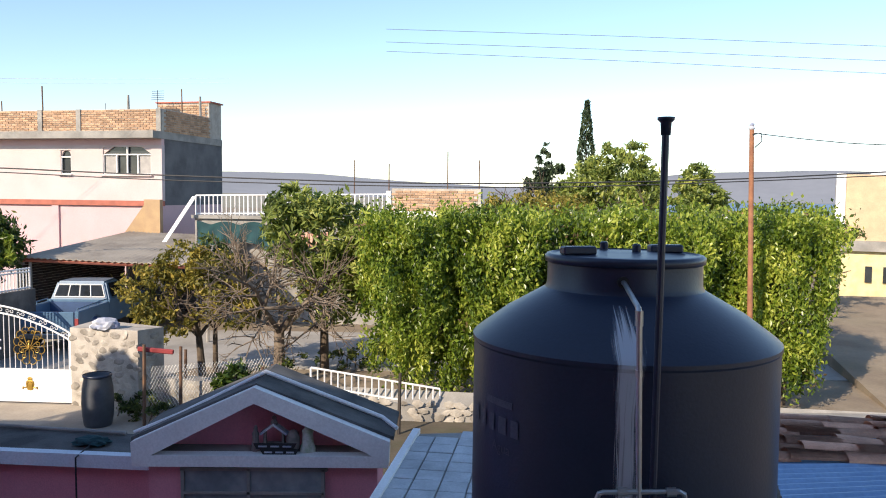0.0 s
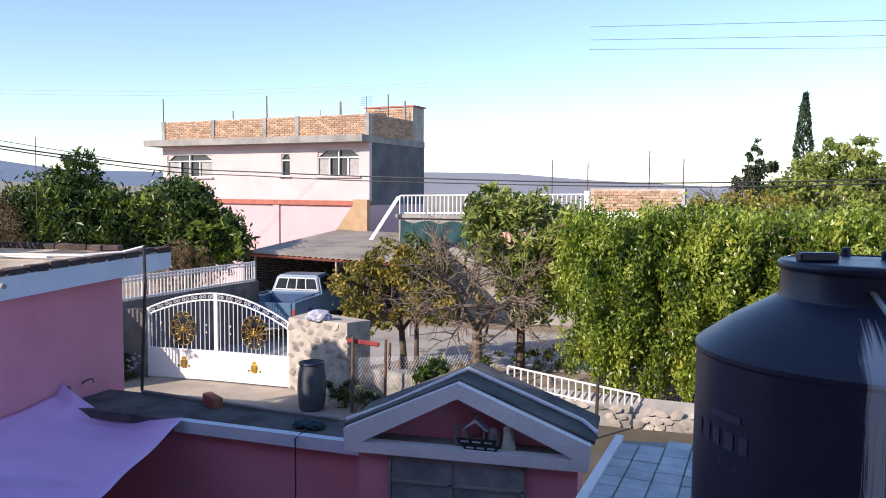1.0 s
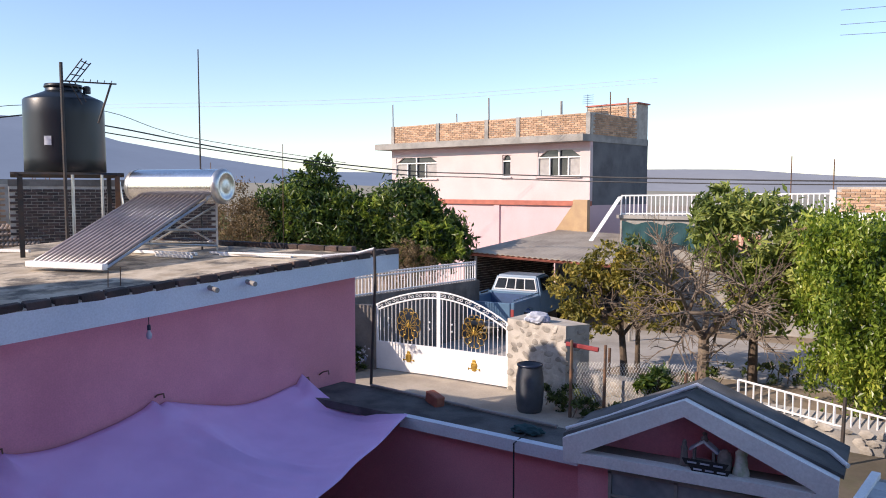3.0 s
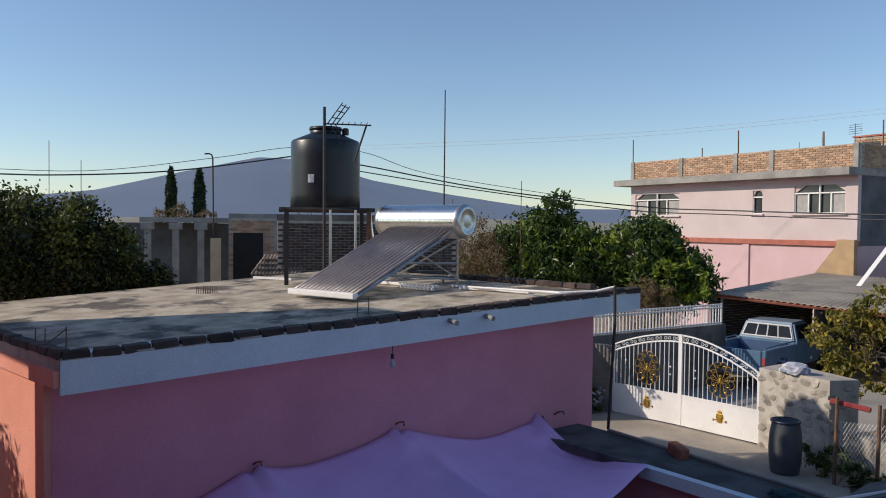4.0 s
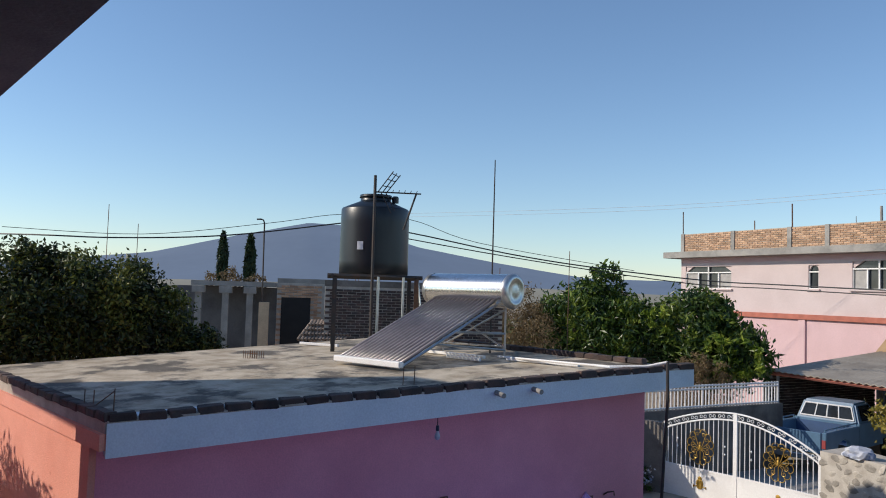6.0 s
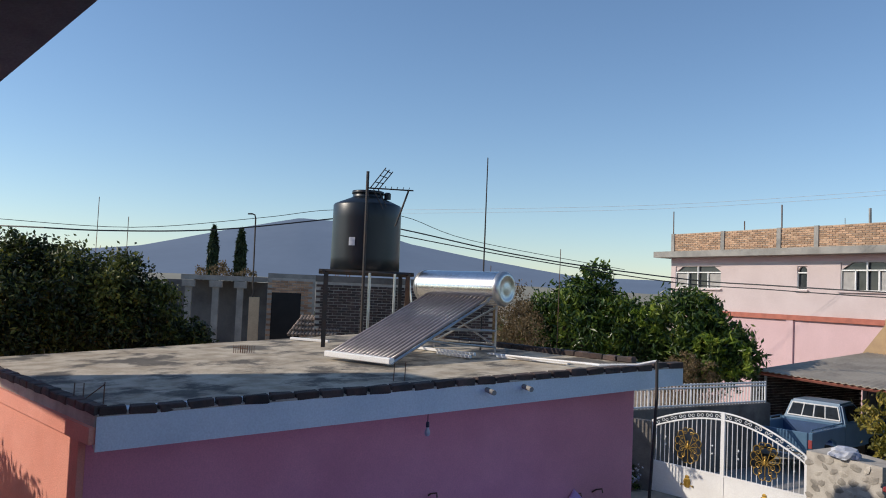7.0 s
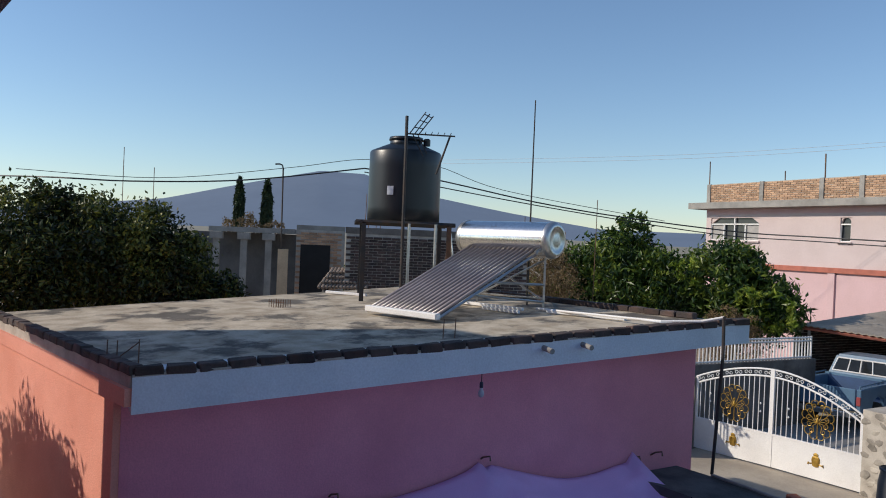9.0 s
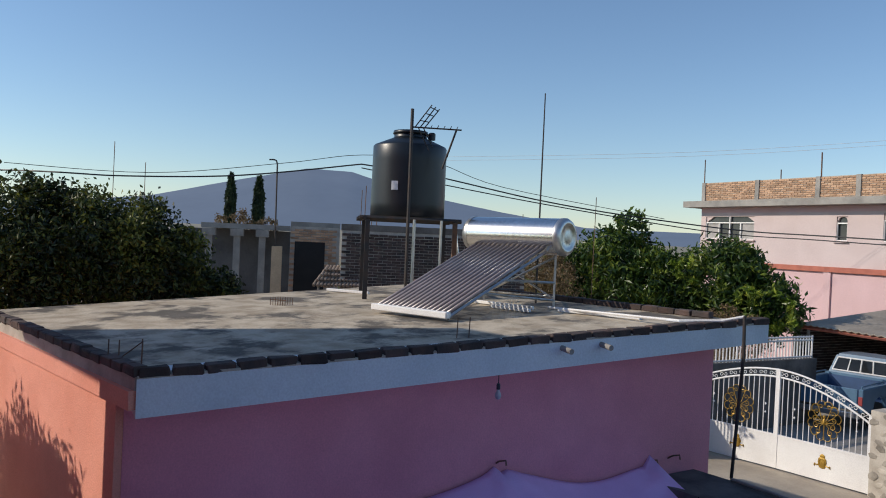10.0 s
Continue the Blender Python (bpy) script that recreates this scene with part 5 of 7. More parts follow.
# ---- carport ----
cp = thing("carport", (0, 0, 0), 0, "low carport with corrugated sheet roof on rusty beams", "carport")
def carport_z(x, y):
    return 2.36 + 0.095 * (y - 23.6)
nx, vs, fs = 120, [], []
for i in range(nx + 1):
    s = i / nx
    wv = 0.018 * math.sin(i * math.pi / 2)
    for (xa, ya), (xb, yb) in (((-12.8, 23.8), (-6.5, 22.6)), ((-11.6, 29.3), (-6.9, 28.4))):
        x, y = xa + (xb - xa) * s, ya + (yb - ya) * s
        vs.append((x, y, carport_z(x, y) + wv))
for i in range(nx):
    fs.append((2 * i, 2 * i + 2, 2 * i + 3, 2 * i + 1))
sheet = mesh_part("roof_sheet", vs, fs, mat("fibre_cement_sheet", (0.46, 0.40, 0.32), (0.36, 0.31, 0.25), rough=0.9, scale=1.0, fine=20, stain=(0.14, 0.12, 0.1), stain_amount=0.6), cp, "weathered grey corrugated sheet")
sm = sheet.modifiers.new("thickness", "SOLIDIFY")
sm.thickness = 0.02
bm = B()
rod(bm, (-12.7, 23.9, 2.29), (-6.6, 22.75, 2.21), 0.06, seg=4)
part("beam", bm, BAND, cp, "rust-red painted beam")
bm = B()
rod(bm, (-11.6, 29.2, 2.80), (-7.0, 28.3, 2.72), 0.06, seg=4)
part("beam", bm, BAND, cp, "rust-red painted beam")
for x, y in ((-12.5, 23.95), (-6.8, 22.85), (-7.1, 28.3), (-11.5, 29.1)):
    bm = B()
    rod(bm, (x, y, 0), (x, y, carport_z(x, y) - 0.08), 0.05, seg=8)
    part("post", bm, GREY, cp)
brick_wall("wall_carport", (-12.75, 23.9), (-11.75, 29.2), 0.0, 2.3, "dark brick side wall of the carport", DARKBRICK, limit=120)
# dark grey puts the carport's inner shade into the wall colour
bm = B()
prism(bm, [(-11.8, 29.45), (-6.8, 28.5), (-6.8, 28.7), (-11.8, 29.65)], 0.0, 2.6)
tagged(part("wall_carport_back", bm, SIDE), "grey wall behind the carport, its dark tone standing in for shade", "wall", kind="structure")


# ---- two-storey pink house ----
def town_house():
    A, Bq = Vector((-22.2, 33.1, 0)), Vector((-10.55, 30.5, 0))
    d = (Bq - A).normalized()
    back = Vector((-d.y, d.x, 0))
    W = (Bq - A).length
    ang = math.degrees(math.atan2(d.y, d.x))
    t = thing("two_storey_house", tuple(A), ang, "two-storey pink and white house with unfinished brick parapet", "house")
    D = 4.75
    bm = B()
    prism(bm, [(0.25, 0), (W - 0.25, 0), (W - 0.25, D), (0.25, D)], 0.0, 3.86)
    part("lower_wall", bm, HOUSE_PINK, t, "pink painted ground floor wall")
    bm = B()
    box(bm, (W / 2, -0.05, 3.93), (W - 0.3, 0.14, 0.20))
    part("string_course", bm, BAND, t, "terracotta red band")
    part("pilaster", box(B(), (6.97, -0.03, 1.91), (0.32, 0.1, 3.82), bevel=0.01), HOUSE_PINK, t)

    # upper storey front with real openings
    def wall_with_holes(holes, z0, z1):
        bm = B()
        xs = sorted({0.25, W - 0.25, *[h[0] for h in holes], *[h[1] for h in holes]})
        zs = sorted({z0, z1, *[h[2] for h in holes], *[h[3] for h in holes]})
        for i in range(len(xs) - 1):
            for j in range(len(zs) - 1):
                cx, cz = (xs[i] + xs[i + 1]) / 2, (zs[j] + zs[j + 1]) / 2
                if any(h[0] < cx < h[1] and h[2] < cz < h[3] for h in holes):
                    continue
                box(bm, (cx, 0.1, cz), (xs[i + 1] - xs[i], 0.2, zs[j + 1] - zs[j]))
        bmesh.ops.remove_doubles(bm, verts=bm.verts, dist=1e-4)
        return bm

    holes = [(0.54, 3.30, 5.02, 6.02), (7.22, 7.68, 5.06, 5.99), (9.12, 11.22, 5.06, 6.12)]
    part("upper_wall", wall_with_holes(holes, 4.03, 6.18), HOUSE_WHITE, t, "cream white upper storey wall")
    # pink strip painted where the roof slab's shadow lies on the wall
    bm = B()
    box(bm, (W / 2, 0.09, 6.30), (W - 0.5, 0.2, 0.24))
    part("slab_shadow_band", bm, HOUSE_PINK, t, "pink band standing in for the roof slab's shadow")
    for k, (xa, xb, za, zb) in enumerate(holes):
        win = B()
        cx = (xa + xb) / 2
        box(win, (cx, 0.14, (za + zb) / 2), (xb - xa, 0.02, zb - za))
        wo = part("window", win, GLASS, t, "dark window with pale curtains" if k != 1 else "small arched window")
        fr = B()
        zt = zb - 0.28 * (zb - za)
        for z in (za, zt):
            box(fr, (cx, 0.06, z), (xb - xa, 0.07, 0.05))
        for x in ([xa, xb] if k == 1 else [xa, xa + (xb - xa) * 0.28, cx, xa + (xb - xa) * 0.72, xb]):
            box(fr, (x, 0.06, (za + zt) / 2), (0.05, 0.07, zt - za))
        if k != 1:
            box(fr, (cx, 0.06, (zt + zb) / 2), (0.05, 0.07, zb - zt))
        part("window_frame", fr, WHITE, wo, "white window frame")
        if k != 1:
            for f0, f1 in ((0.02, 0.26), (0.74, 0.98)):
                cb = B()
                box(cb, (xa + (xb - xa) * (f0 + f1) / 2, 0.11, (za + zt) / 2), ((xb - xa) * (f1 - f0), 0.02, zt - za - 0.06))
                part("curtain", cb, CURTAIN, wo, "drawn pale grey curtain")
            for s, x in ((1, xa), (-1, xb)):
                co = B()
                outline(co, [(x - 0.001 * s, 0.05, zt + 0.02), (x - 0.001 * s, 0.05, zb + 0.01), (x + s * 0.45, 0.05, zb + 0.01)], (0, 0.08, 0))
                part("arch_corner", co, HOUSE_WHITE, wo)
        if k == 1:
            for sd, x in ((1, xa), (-1, xb)):
                co = B()
                outline(co, [(x - 0.001 * sd, 0.05, zb - 0.22), (x - 0.001 * sd, 0.05, zb + 0.01), (x + sd * 0.21, 0.05, zb + 0.01), (x + sd * 0.08, 0.05, zb - 0.06)], (0, 0.08, 0))
                part("arch_corner", co, HOUSE_WHITE, wo)
        sl = B()
        box(sl, (cx, -0.03, za - 0.05), (xb - xa + 0.16, 0.14, 0.06))
        part("sill", sl, HOUSE_WHITE, wo)
    bm = B()
    prism(bm, [(0.25, 0.2), (W - 0.25, 0.2), (W - 0.25, D), (0.25, D)], 3.86, 6.42)
    part("upper_body", bm, SIDE, t, "bare dark grey rendered side wall")
    bm = B()
    prism(bm, [(-0.32, -0.62), (W - 0.22, -0.62), (W - 0.22, D - 0.02), (-0.32, D + 0.2)], 6.42, 6.70)
    part("roof_slab", bm, GREY, t, "stained concrete roof slab")
    for x in (3.39, 6.35, 8.09, 11.6, 0.36):
        bm = B()
        box(bm, (x, 0.02, 7.14), (0.2, 0.17, 0.88))
        part("concrete_column", bm, GREY, t)
    # roof tower
    bm = B()
    prism(bm, [(W - 2.75, 3.72), (W - 0.27, 3.72), (W - 0.27, 4.74), (W - 2.75, 4.74)], 6.70, 8.22)
    part("tower_core", bm, MORTAR, t)
    bm = B()
    box(bm, (W - 1.5, 4.23, 8.25), (2.62, 1.16, 0.06))
    part("tower_roof", bm, BAND, t, "thin red tile roof edge")
    # dark panel on the solid core stands in for shade in the opening
    bm = B()
    box(bm, (W - 2.0, 3.685, 7.78), (0.7, 0.03, 0.4))
    part("tower_shade_panel", bm, DARKMETAL, t, "dark panel standing in for a shaded opening")
    for x, y, h, r in ((0.25, 0.1, 2.0, 0.025), (4.49, 0.1, 1.3, 0.025), (6.39, 0.1, 1.87, 0.03), (10.1, 0.3, 1.48, 0.055), (11.05, 2.6, 2.0, 0.03), (11.55, 3.2, 1.75, 0.06), (8.95, 0.5, 1.2, 0.012)):
        bm = B()
        rod(bm, (x, y, 6.69), (x - 0.03, y, 6.67 + h), r, seg=6)
        part("roof_rod", bm, RUST if r < 0.04 else GREY, t, "rebar stub on the roof")
    bm = B()
    for k in range(5):
        rod(bm, (9.35, 3.0 + 0.02 * k, 8.3 + 0.09 * k), (9.95, 3.0, 8.3 + 0.09 * k), 0.008, seg=4)
    rod(bm, (9.65, 3.0, 6.57), (9.65, 3.0, 8.7), 0.012, seg=5)
    part("aerial", bm, DARKMETAL, t)
    # entrance stair parapet
    bm = B()
    outline(bm, [(W - 0.1, -1.2, 4.1), (W - 0.1, -1.2, 2.2), (W - 1.6, -1.2, 2.2)], (0, 0.25, 0))
    outline(bm, [(W - 0.1, -1.45, 4.1), (W + 0.55, -1.45, 4.1), (W + 0.55, -1.45, 2.0), (W - 0.1, -1.45, 2.0)], (0, 0.2, 0))
    part("stair_parapet", bm, BEIGE, t, "beige stair parapet")
    # parapets of brick, courses one by one on the front
    M4 = t.matrix_basis

    def wp(x, y):
        p = M4 @ Vector((x, y, 0))
        return p.x, p.y

    inv = M4.inverted()
    for nm, p, q in (("parapet_front", wp(0.27, 0.0), wp(W - 0.22, 0.0)), ("parapet_side", wp(W - 0.225, 0.16), wp(W - 0.225, 3.71))):
        w = brick_wall(nm, p, q, 6.70, 7.57, "", depth=0.15, limit=280, parent=None)
        w.parent = t
        w.matrix_parent_inverse = inv
        for key in ("label", "category", "kind"):
            if key in w:
                del w[key]
        w["label"] = "unfinished red brick parapet"
    w = brick_wall("tower_brick", wp(W - 2.75, 3.70), wp(W - 0.27, 3.70), 6.70, 8.20, "", depth=0.05, limit=200, skip=lambda c, z: 0.35 < c < 1.15 and 7.5 < z < 7.95)
    w.parent = t
    w.matrix_parent_inverse = inv
    for key in ("label", "category", "kind"):
        if key in w:
            del w[key]
    return t


town_house()

# ---- terrace house with railing and brick wall, right of it ----
def annex():
    t = thing("terrace_house", (0, 0, 0), 0, "low house with railed roof terrace, white ledge and brick parapet", "house")
    bm = B()
    prism(bm, [(-8.4, 26.9), (-1.7, 26.1), (2.0, 25.05), (3.0, 31.0), (-8.0, 33.0)], 0.0, 3.5)
    part("wall", bm, GREY, t)
    bm = B()
    prism(bm, [(-8.5, 26.8), (-1.7, 26.0), (2.1, 24.95), (3.1, 31.1), (-8.1, 33.1)], 3.5, 3.62)
    part("roof", bm, GREY, t)
    bm = B()
    prism(bm, [(-2.4, 26.05), (1.95, 24.85), (1.98, 25.1), (-2.4, 26.3)], 3.62, 3.84)
    part("ledge", bm, WHITE, t, "white painted ledge")
    bm = B()
    box(bm, (-1.75, 26.12, 4.05), (0.16, 0.16, 0.9))
    part("terrace_post", bm, WHITE, t)
    return t


annex()
railing("railing", (-8.35, 26.88), (-1.8, 26.1), 3.62, 3.72, 0.66, "white steel railing on the roof terrace", 0.15, 0.02)
brick_wall("wall_brick_parapet", (-1.65, 26.1), (1.25, 25.12), 3.84, 4.58, "red brick parapet with pale joints", limit=150)
for x, y, z, h in ((-1.75, 26.3, 4.4, 1.0), (1.2, 25.3, 3.9, 1.6), (0.2, 26.5, 3.62, 2.2), (-3.2, 29, 3.62, 2.0)):
    bm = B()
    rod(bm, (x, y, z), (x, y, z + h), 0.02, seg=5)
    tagged(part("roof_rod", bm, RUST), "thin rusty rod standing on the roof", "rod", "roof rods")
# white stair rail and green cloth
bm = B()
outline(bm, [(-8.42, 26.7, 4.25), (-8.28, 26.7, 4.25), (-9.0, 25.8, 2.75), (-9.14, 25.8, 2.75)], (0, 0.06, 0))
tagged(part("stair_rail", bm, WHITE), "sloping white stair rail", "railing")
vs, fs = [], []
for i in range(49):
    s = i / 48
    for j in range(13):
        v = j / 12
        vs.append((-8.2 + 2.9 * s + 0.05 * math.sin(19 * s + v), 26.45 - 0.25 * s + 0.07 * math.sin(31 * s + 3 * v) * v, 3.42 - 0.10 * math.sin(s * 3 * math.pi) ** 2 - (0.75 + 0.1 * math.sin(9 * s)) * v))
for i in range(48):
    for j in range(12):
        a = i * 13 + j
        fs.append((a, a + 13, a + 14, a + 1))
gc = mesh_part("shade_cloth", vs, fs, GREENNET)
gm = gc.modifiers.new("thickness", "SOLIDIFY")
gm.thickness = 0.008
tagged(gc, "dark green shade cloth hung below the terrace", "shade cloth")


# ---- roof of clay tiles on blue sheeting ----
def sheet_roof():
    vs, fs = [], []
    n = 160
    a0, a1, b0, b1 = (2.1, 4.6), (6.5, 5.6), (2.95, 7.35), (7.5, 7.0)
    for i in range(n + 1):
        s = i / n
        wv = 0.012 * math.sin(i * math.pi / 3)
        for j in range(2):
            p = (a0[0] + (b0[0] - a0[0]) * s, a0[1] + (b0[1] - a0[1]) * s) if j == 0 else (a1[0] + (b1[0] - a1[0]) * s, a1[1] + (b1[1] - a1[1]) * s)
            vs.append((p[0], p[1], 2.36 + wv))
    for i in range(n):
        fs.append((2 * i, 2 * i + 1, 2 * i + 3, 2 * i + 2))
    ob = mesh_part("sheet_roof", vs, fs, BLUESHEET)
    m = ob.modifiers.new("thickness", "SOLIDIFY")
    m.thickness = 0.006
    tagged(ob, "blue corrugated metal roof sheet", "sheet roof")
    bm = B()
    prism(bm, [(2.2, 4.7), (6.4, 5.7), (7.3, 6.9), (3.0, 7.25)], 0.0, 2.33)
    tagged(part("wall_shed", bm, GREY), "grey wall under the sheet roof", "wall", kind="structure")
    me = bpy.data.meshes.new("clay_tile")
    b2 = B()
    rows = []
    for k in range(9):
        a = math.pi * k / 8
        rows.append([b2.verts.new((x, math.cos(a) * r, math.sin(a) * r * 0.62)) for x, r in ((-0.23, 0.095), (0.23, 0.075))])
    for A, Bv in zip(rows, rows[1:]):
        b2.faces.new((A[0], A[1], Bv[1], Bv[0]))
    bmesh.ops.solidify(b2, geom=b2.faces[:], thickness=0.014)
    b2.to_mesh(me)
    b2.free()
    me.materials.append(CLAY)
    rng = np.random.default_rng(6)
    for (x, y, n) in ((2.78, 6.95, 7), (2.9, 7.12, 6), (2.82, 6.78, 5), (2.70, 6.52, 4), (2.75, 6.33, 4), (2.55, 6.12, 4)):
        for k in range(n):
            ob = new("clay_tile", me)
            ob.matrix_basis = pose(x + 0.40 * k + rng.normal() * 0.02, y - 0.02 * k + rng.normal() * 0.012, 2.372 + 0.01 * (k % 2), rng.normal() * 2, rng.normal() * 1.5, -3 + rng.normal() * 3)
            tagged(ob, "loose weathered clay barrel tile on blue sheeting", "roof tile", "loose clay tiles")


sheet_roof()


# ---- planting ----
def fig_hedge():
    rng = np.random.default_rng(5)
    t = thing("hedge", (0, 0, 0), 0, "tall dense clipped fig hedge with bright green leaves", "hedge")
    for x in (0.2, 1.0, 2.4, 4.2, 6.0, 7.3):
        bm = B()
        branch(bm, rng, (x, 16.6, 0), Vector((0.05, 0, 1)), 1.0, 0.09, 3, 0.45)
        part("trunk", bm, BARK, t)
    pts = []

    def bump(x, z):
        return 0.6 * noise.noise(Vector((x * 0.9, z * 0.6, 3))) + 0.75 * noise.noise(Vector((x * 2.4, z * 1.2, 9)))

    n = 3900
    for k in range(n):
        w = rng.random()
        if w < 0.66:
            x, z = rng.uniform(-1.7, 8.45), 0.15 + 3.65 * rng.random()
            low = 0.32 + 0.45 * noise.noise(Vector((x * 1.1, 0, 0))) + (0.5 if x < 0.0 else 0.0) + (0.25 if x > 5 else 0) + max(0.0, x - 7.6) * 2.2
            if z < low:
                continue
            y = 15.75 + bump(x, z) + 0.5 * max(0, (z - 3.0)) ** 1.5
            if x < -0.6:
                y += (-0.6 - x) ** 2 * 0.9
            if x > 7.2:
                y += (x - 7.2) ** 2 * 0.9
        else:
            x, y = rng.uniform(-1.65, 8.4), rng.uniform(16.0, 19.0)
            z = 3.64 + 0.28 * noise.noise(Vector((x * 0.9, y * 0.8, 0))) + 0.14 * rng.normal()
        pts.append((x, y, z))
    C = np.array(pts)
    per = 26
    P = np.repeat(C, per, 0) + rng.normal(size=(len(C) * per, 3)) * np.array([0.075, 0.07, 0.17])
    leaves("foliage", P, HEDGE, t, 0.115, 0.056, 4, 1.3)
    # inner mass of larger leaves, the darker olive standing in for shade inside
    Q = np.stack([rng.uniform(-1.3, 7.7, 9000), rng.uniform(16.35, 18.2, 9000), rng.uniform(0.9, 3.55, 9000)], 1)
    leaves("inner_foliage", Q, OLIVE, t, 0.3, 0.2, 14, 0.2, "inner leaves in darker olive standing in for shade")
    D = C[rng.integers(0, len(C), 26)]
    P2 = np.repeat(D, 30, 0) + rng.normal(size=(26 * 30, 3)) * 0.13 + np.array([0, -0.06, 0])
    leaves("dead_leaves", P2, DRYBRUSH, t, 0.09, 0.05, 24, 0.6, "patches of dry brown leaves")


fig_hedge()
tree("citrus_tree", (-5.6, 18.4, 0), 3.0, 0.10, [(-6.7, 18.3, 2.1, 0.7, 0.7, 0.6), (-6.1, 18.5, 2.7, 0.55, 0.6, 0.5), (-5.3, 18.5, 2.4, 0.7, 0.7, 0.6), (-4.9, 18.2, 1.7, 0.7, 0.7, 0.45), (-6.4, 18.0, 1.4, 0.8, 0.6, 0.4)], 5200, YELLOWLEAF, "small citrus tree with yellowing leaves", length=0.15, width=0.07, seed=31, lean=(-0.08, 0))
tree("young_tree", (-5.5, 19.1, 0), 3.2, 0.07, [(-5.5, 19.0, 2.75, 0.5, 0.5, 0.6)], 1300, OLIVE, "slender young tree with olive leaves", length=0.14, width=0.05, seed=36)
tree("bare_tree", (-3.75, 18.2, 0), 4.3, 0.15, [(-3.7, 18.5, 2.0, 1.3, 1.0, 0.8)], 420, YELLOWLEAF, "nearly leafless tree with a tangle of grey twigs", seed=41, depth=5, bare=True, length=0.09, width=0.04)
tree("mango_tree", (-2.85, 19.2, 0), 4.3, 0.12, [(-2.9, 19.2, 3.4, 1.25, 1.0, 0.95), (-3.4, 19.0, 4.0, 0.8, 0.8, 0.55), (-2.0, 19.2, 2.7, 0.9, 0.8, 1.0), (-2.6, 18.9, 2.0, 0.8, 0.7, 0.7)], 8500, LIGHTLEAF, "leafy olive green tree beside the street", length=0.24, width=0.075, seed=51)
tree("mango_tree", (-18.2, 22.4, 0), 5.0, 0.2, [(-18.6, 22.2, 3.3, 1.9, 1.7, 1.5), (-17.8, 22.1, 4.65, 0.75, 0.75, 1.05), (-16.9, 22.2, 3.2, 1.2, 1.2, 1.2)], 17000, MANGO, "broad dark glossy green mango tree", length=0.26, width=0.085, seed=61, shell=0.45)
tree("dry_shrub", (-20.3, 22.0, 0), 3.4, 0.08, [(-20.2, 21.9, 2.6, 1.1, 1.0, 1.2), (-21.2, 21.6, 2.2, 1.0, 0.9, 1.0), (-19.5, 22.6, 3.5, 0.6, 0.6, 0.6), (-19.4, 21.6, 1.9, 0.9, 0.8, 0.9)], 5200, DRYBRUSH, "dry brown shrub beside the mango tree", length=0.13, width=0.05, seed=64)
tree("mango_tree", (-14.6, 23.2, 0), 4.4, 0.16, [(-15.0, 23.2, 3.3, 1.5, 1.3, 1.4), (-13.8, 23.3, 2.7, 1.2, 1.2, 1.1), (-14.4, 23.0, 4.1, 0.8, 0.8, 0.6)], 12500, MANGO, "rounded mango tree with some yellow leaves", length=0.26, width=0.085, seed=67, shell=0.45)
rngb = np.random.default_rng(77)
leaves("fresh_foliage", clumps(rngb, [(-12.8, 22.6, 2.75, 0.55, 0.4, 0.5), (-13.3, 22.0, 3.2, 0.4, 0.3, 0.3), (-15.2, 21.7, 3.9, 0.6, 0.3, 0.4)], [700, 260, 300]), HEDGE, bpy.data.objects["mango_tree.002"], 0.26, 0.085, 71, label="fresh yellow-green shoots")
dbt = thing("dry_bush", (0, 0, 0), 0, "tangle of dry brown brush below the trees", "bush")
bm = B()
for k in range(60):
    branch(bm, rngb, (-13.9 + rngb.normal() * 0.6, 21.9 + rngb.normal() * 0.3, 1.0), Vector((rngb.normal() * 0.4, rngb.normal() * 0.4, 1)).normalized(), 0.55, 0.012, 2, 0.5)
part("twig_tangle", bm, TWIG, dbt)
leaves("dry_leaves", clumps(rngb, [(-13.9, 21.9, 1.9, 0.9, 0.6, 0.7), (-13.7, 21.6, 2.3, 0.9, 0.4, 0.6)], [2200, 1500]), DRYBRUSH, dbt, 0.1, 0.03, 78)
dbt = thing("dry_bush", (0, 0, 0), 0, "tall dry brown scrub behind the flat roof", "bush")
bm = B()
for k in range(60):
    branch(bm, rngb, (-19.5 + rngb.normal() * 1.2, 19.0 + rngb.normal() * 0.8, 1.2), Vector((rngb.normal() * 0.35, rngb.normal() * 0.35, 1)).normalized(), 0.8, 0.016, 2, 0.5)
part("twig_tangle", bm, TWIG, dbt)
leaves("dry_leaves", clumps(rngb, [(-19.5, 19.0, 2.9, 1.9, 1.2, 1.2), (-20.5, 18.0, 2.6, 1.4, 1.2, 1.3), (-20.3, 20.4, 3.6, 1.0, 0.9, 1.15), (-19.4, 20.3, 3.3, 0.7, 0.6, 0.9)], [3600, 2400, 3800, 1800]), DRYBRUSH, dbt, 0.12, 0.04, 79)
bt = thing("shrub", (0, 0, 0), 0, "big dark green untrimmed shrub behind the roof", "shrub")
bm = B()
for k in range(14):
    branch(bm, rngb, (-16 + rngb.normal() * 0.9, 4.9 + rngb.normal() * 1.0, 0.6), Vector((rngb.normal() * 0.3, rngb.normal() * 0.3, 1)).normalized(), 1.15, 0.04, 3, 0.4)
part("stem_tangle", bm, BARK, bt)
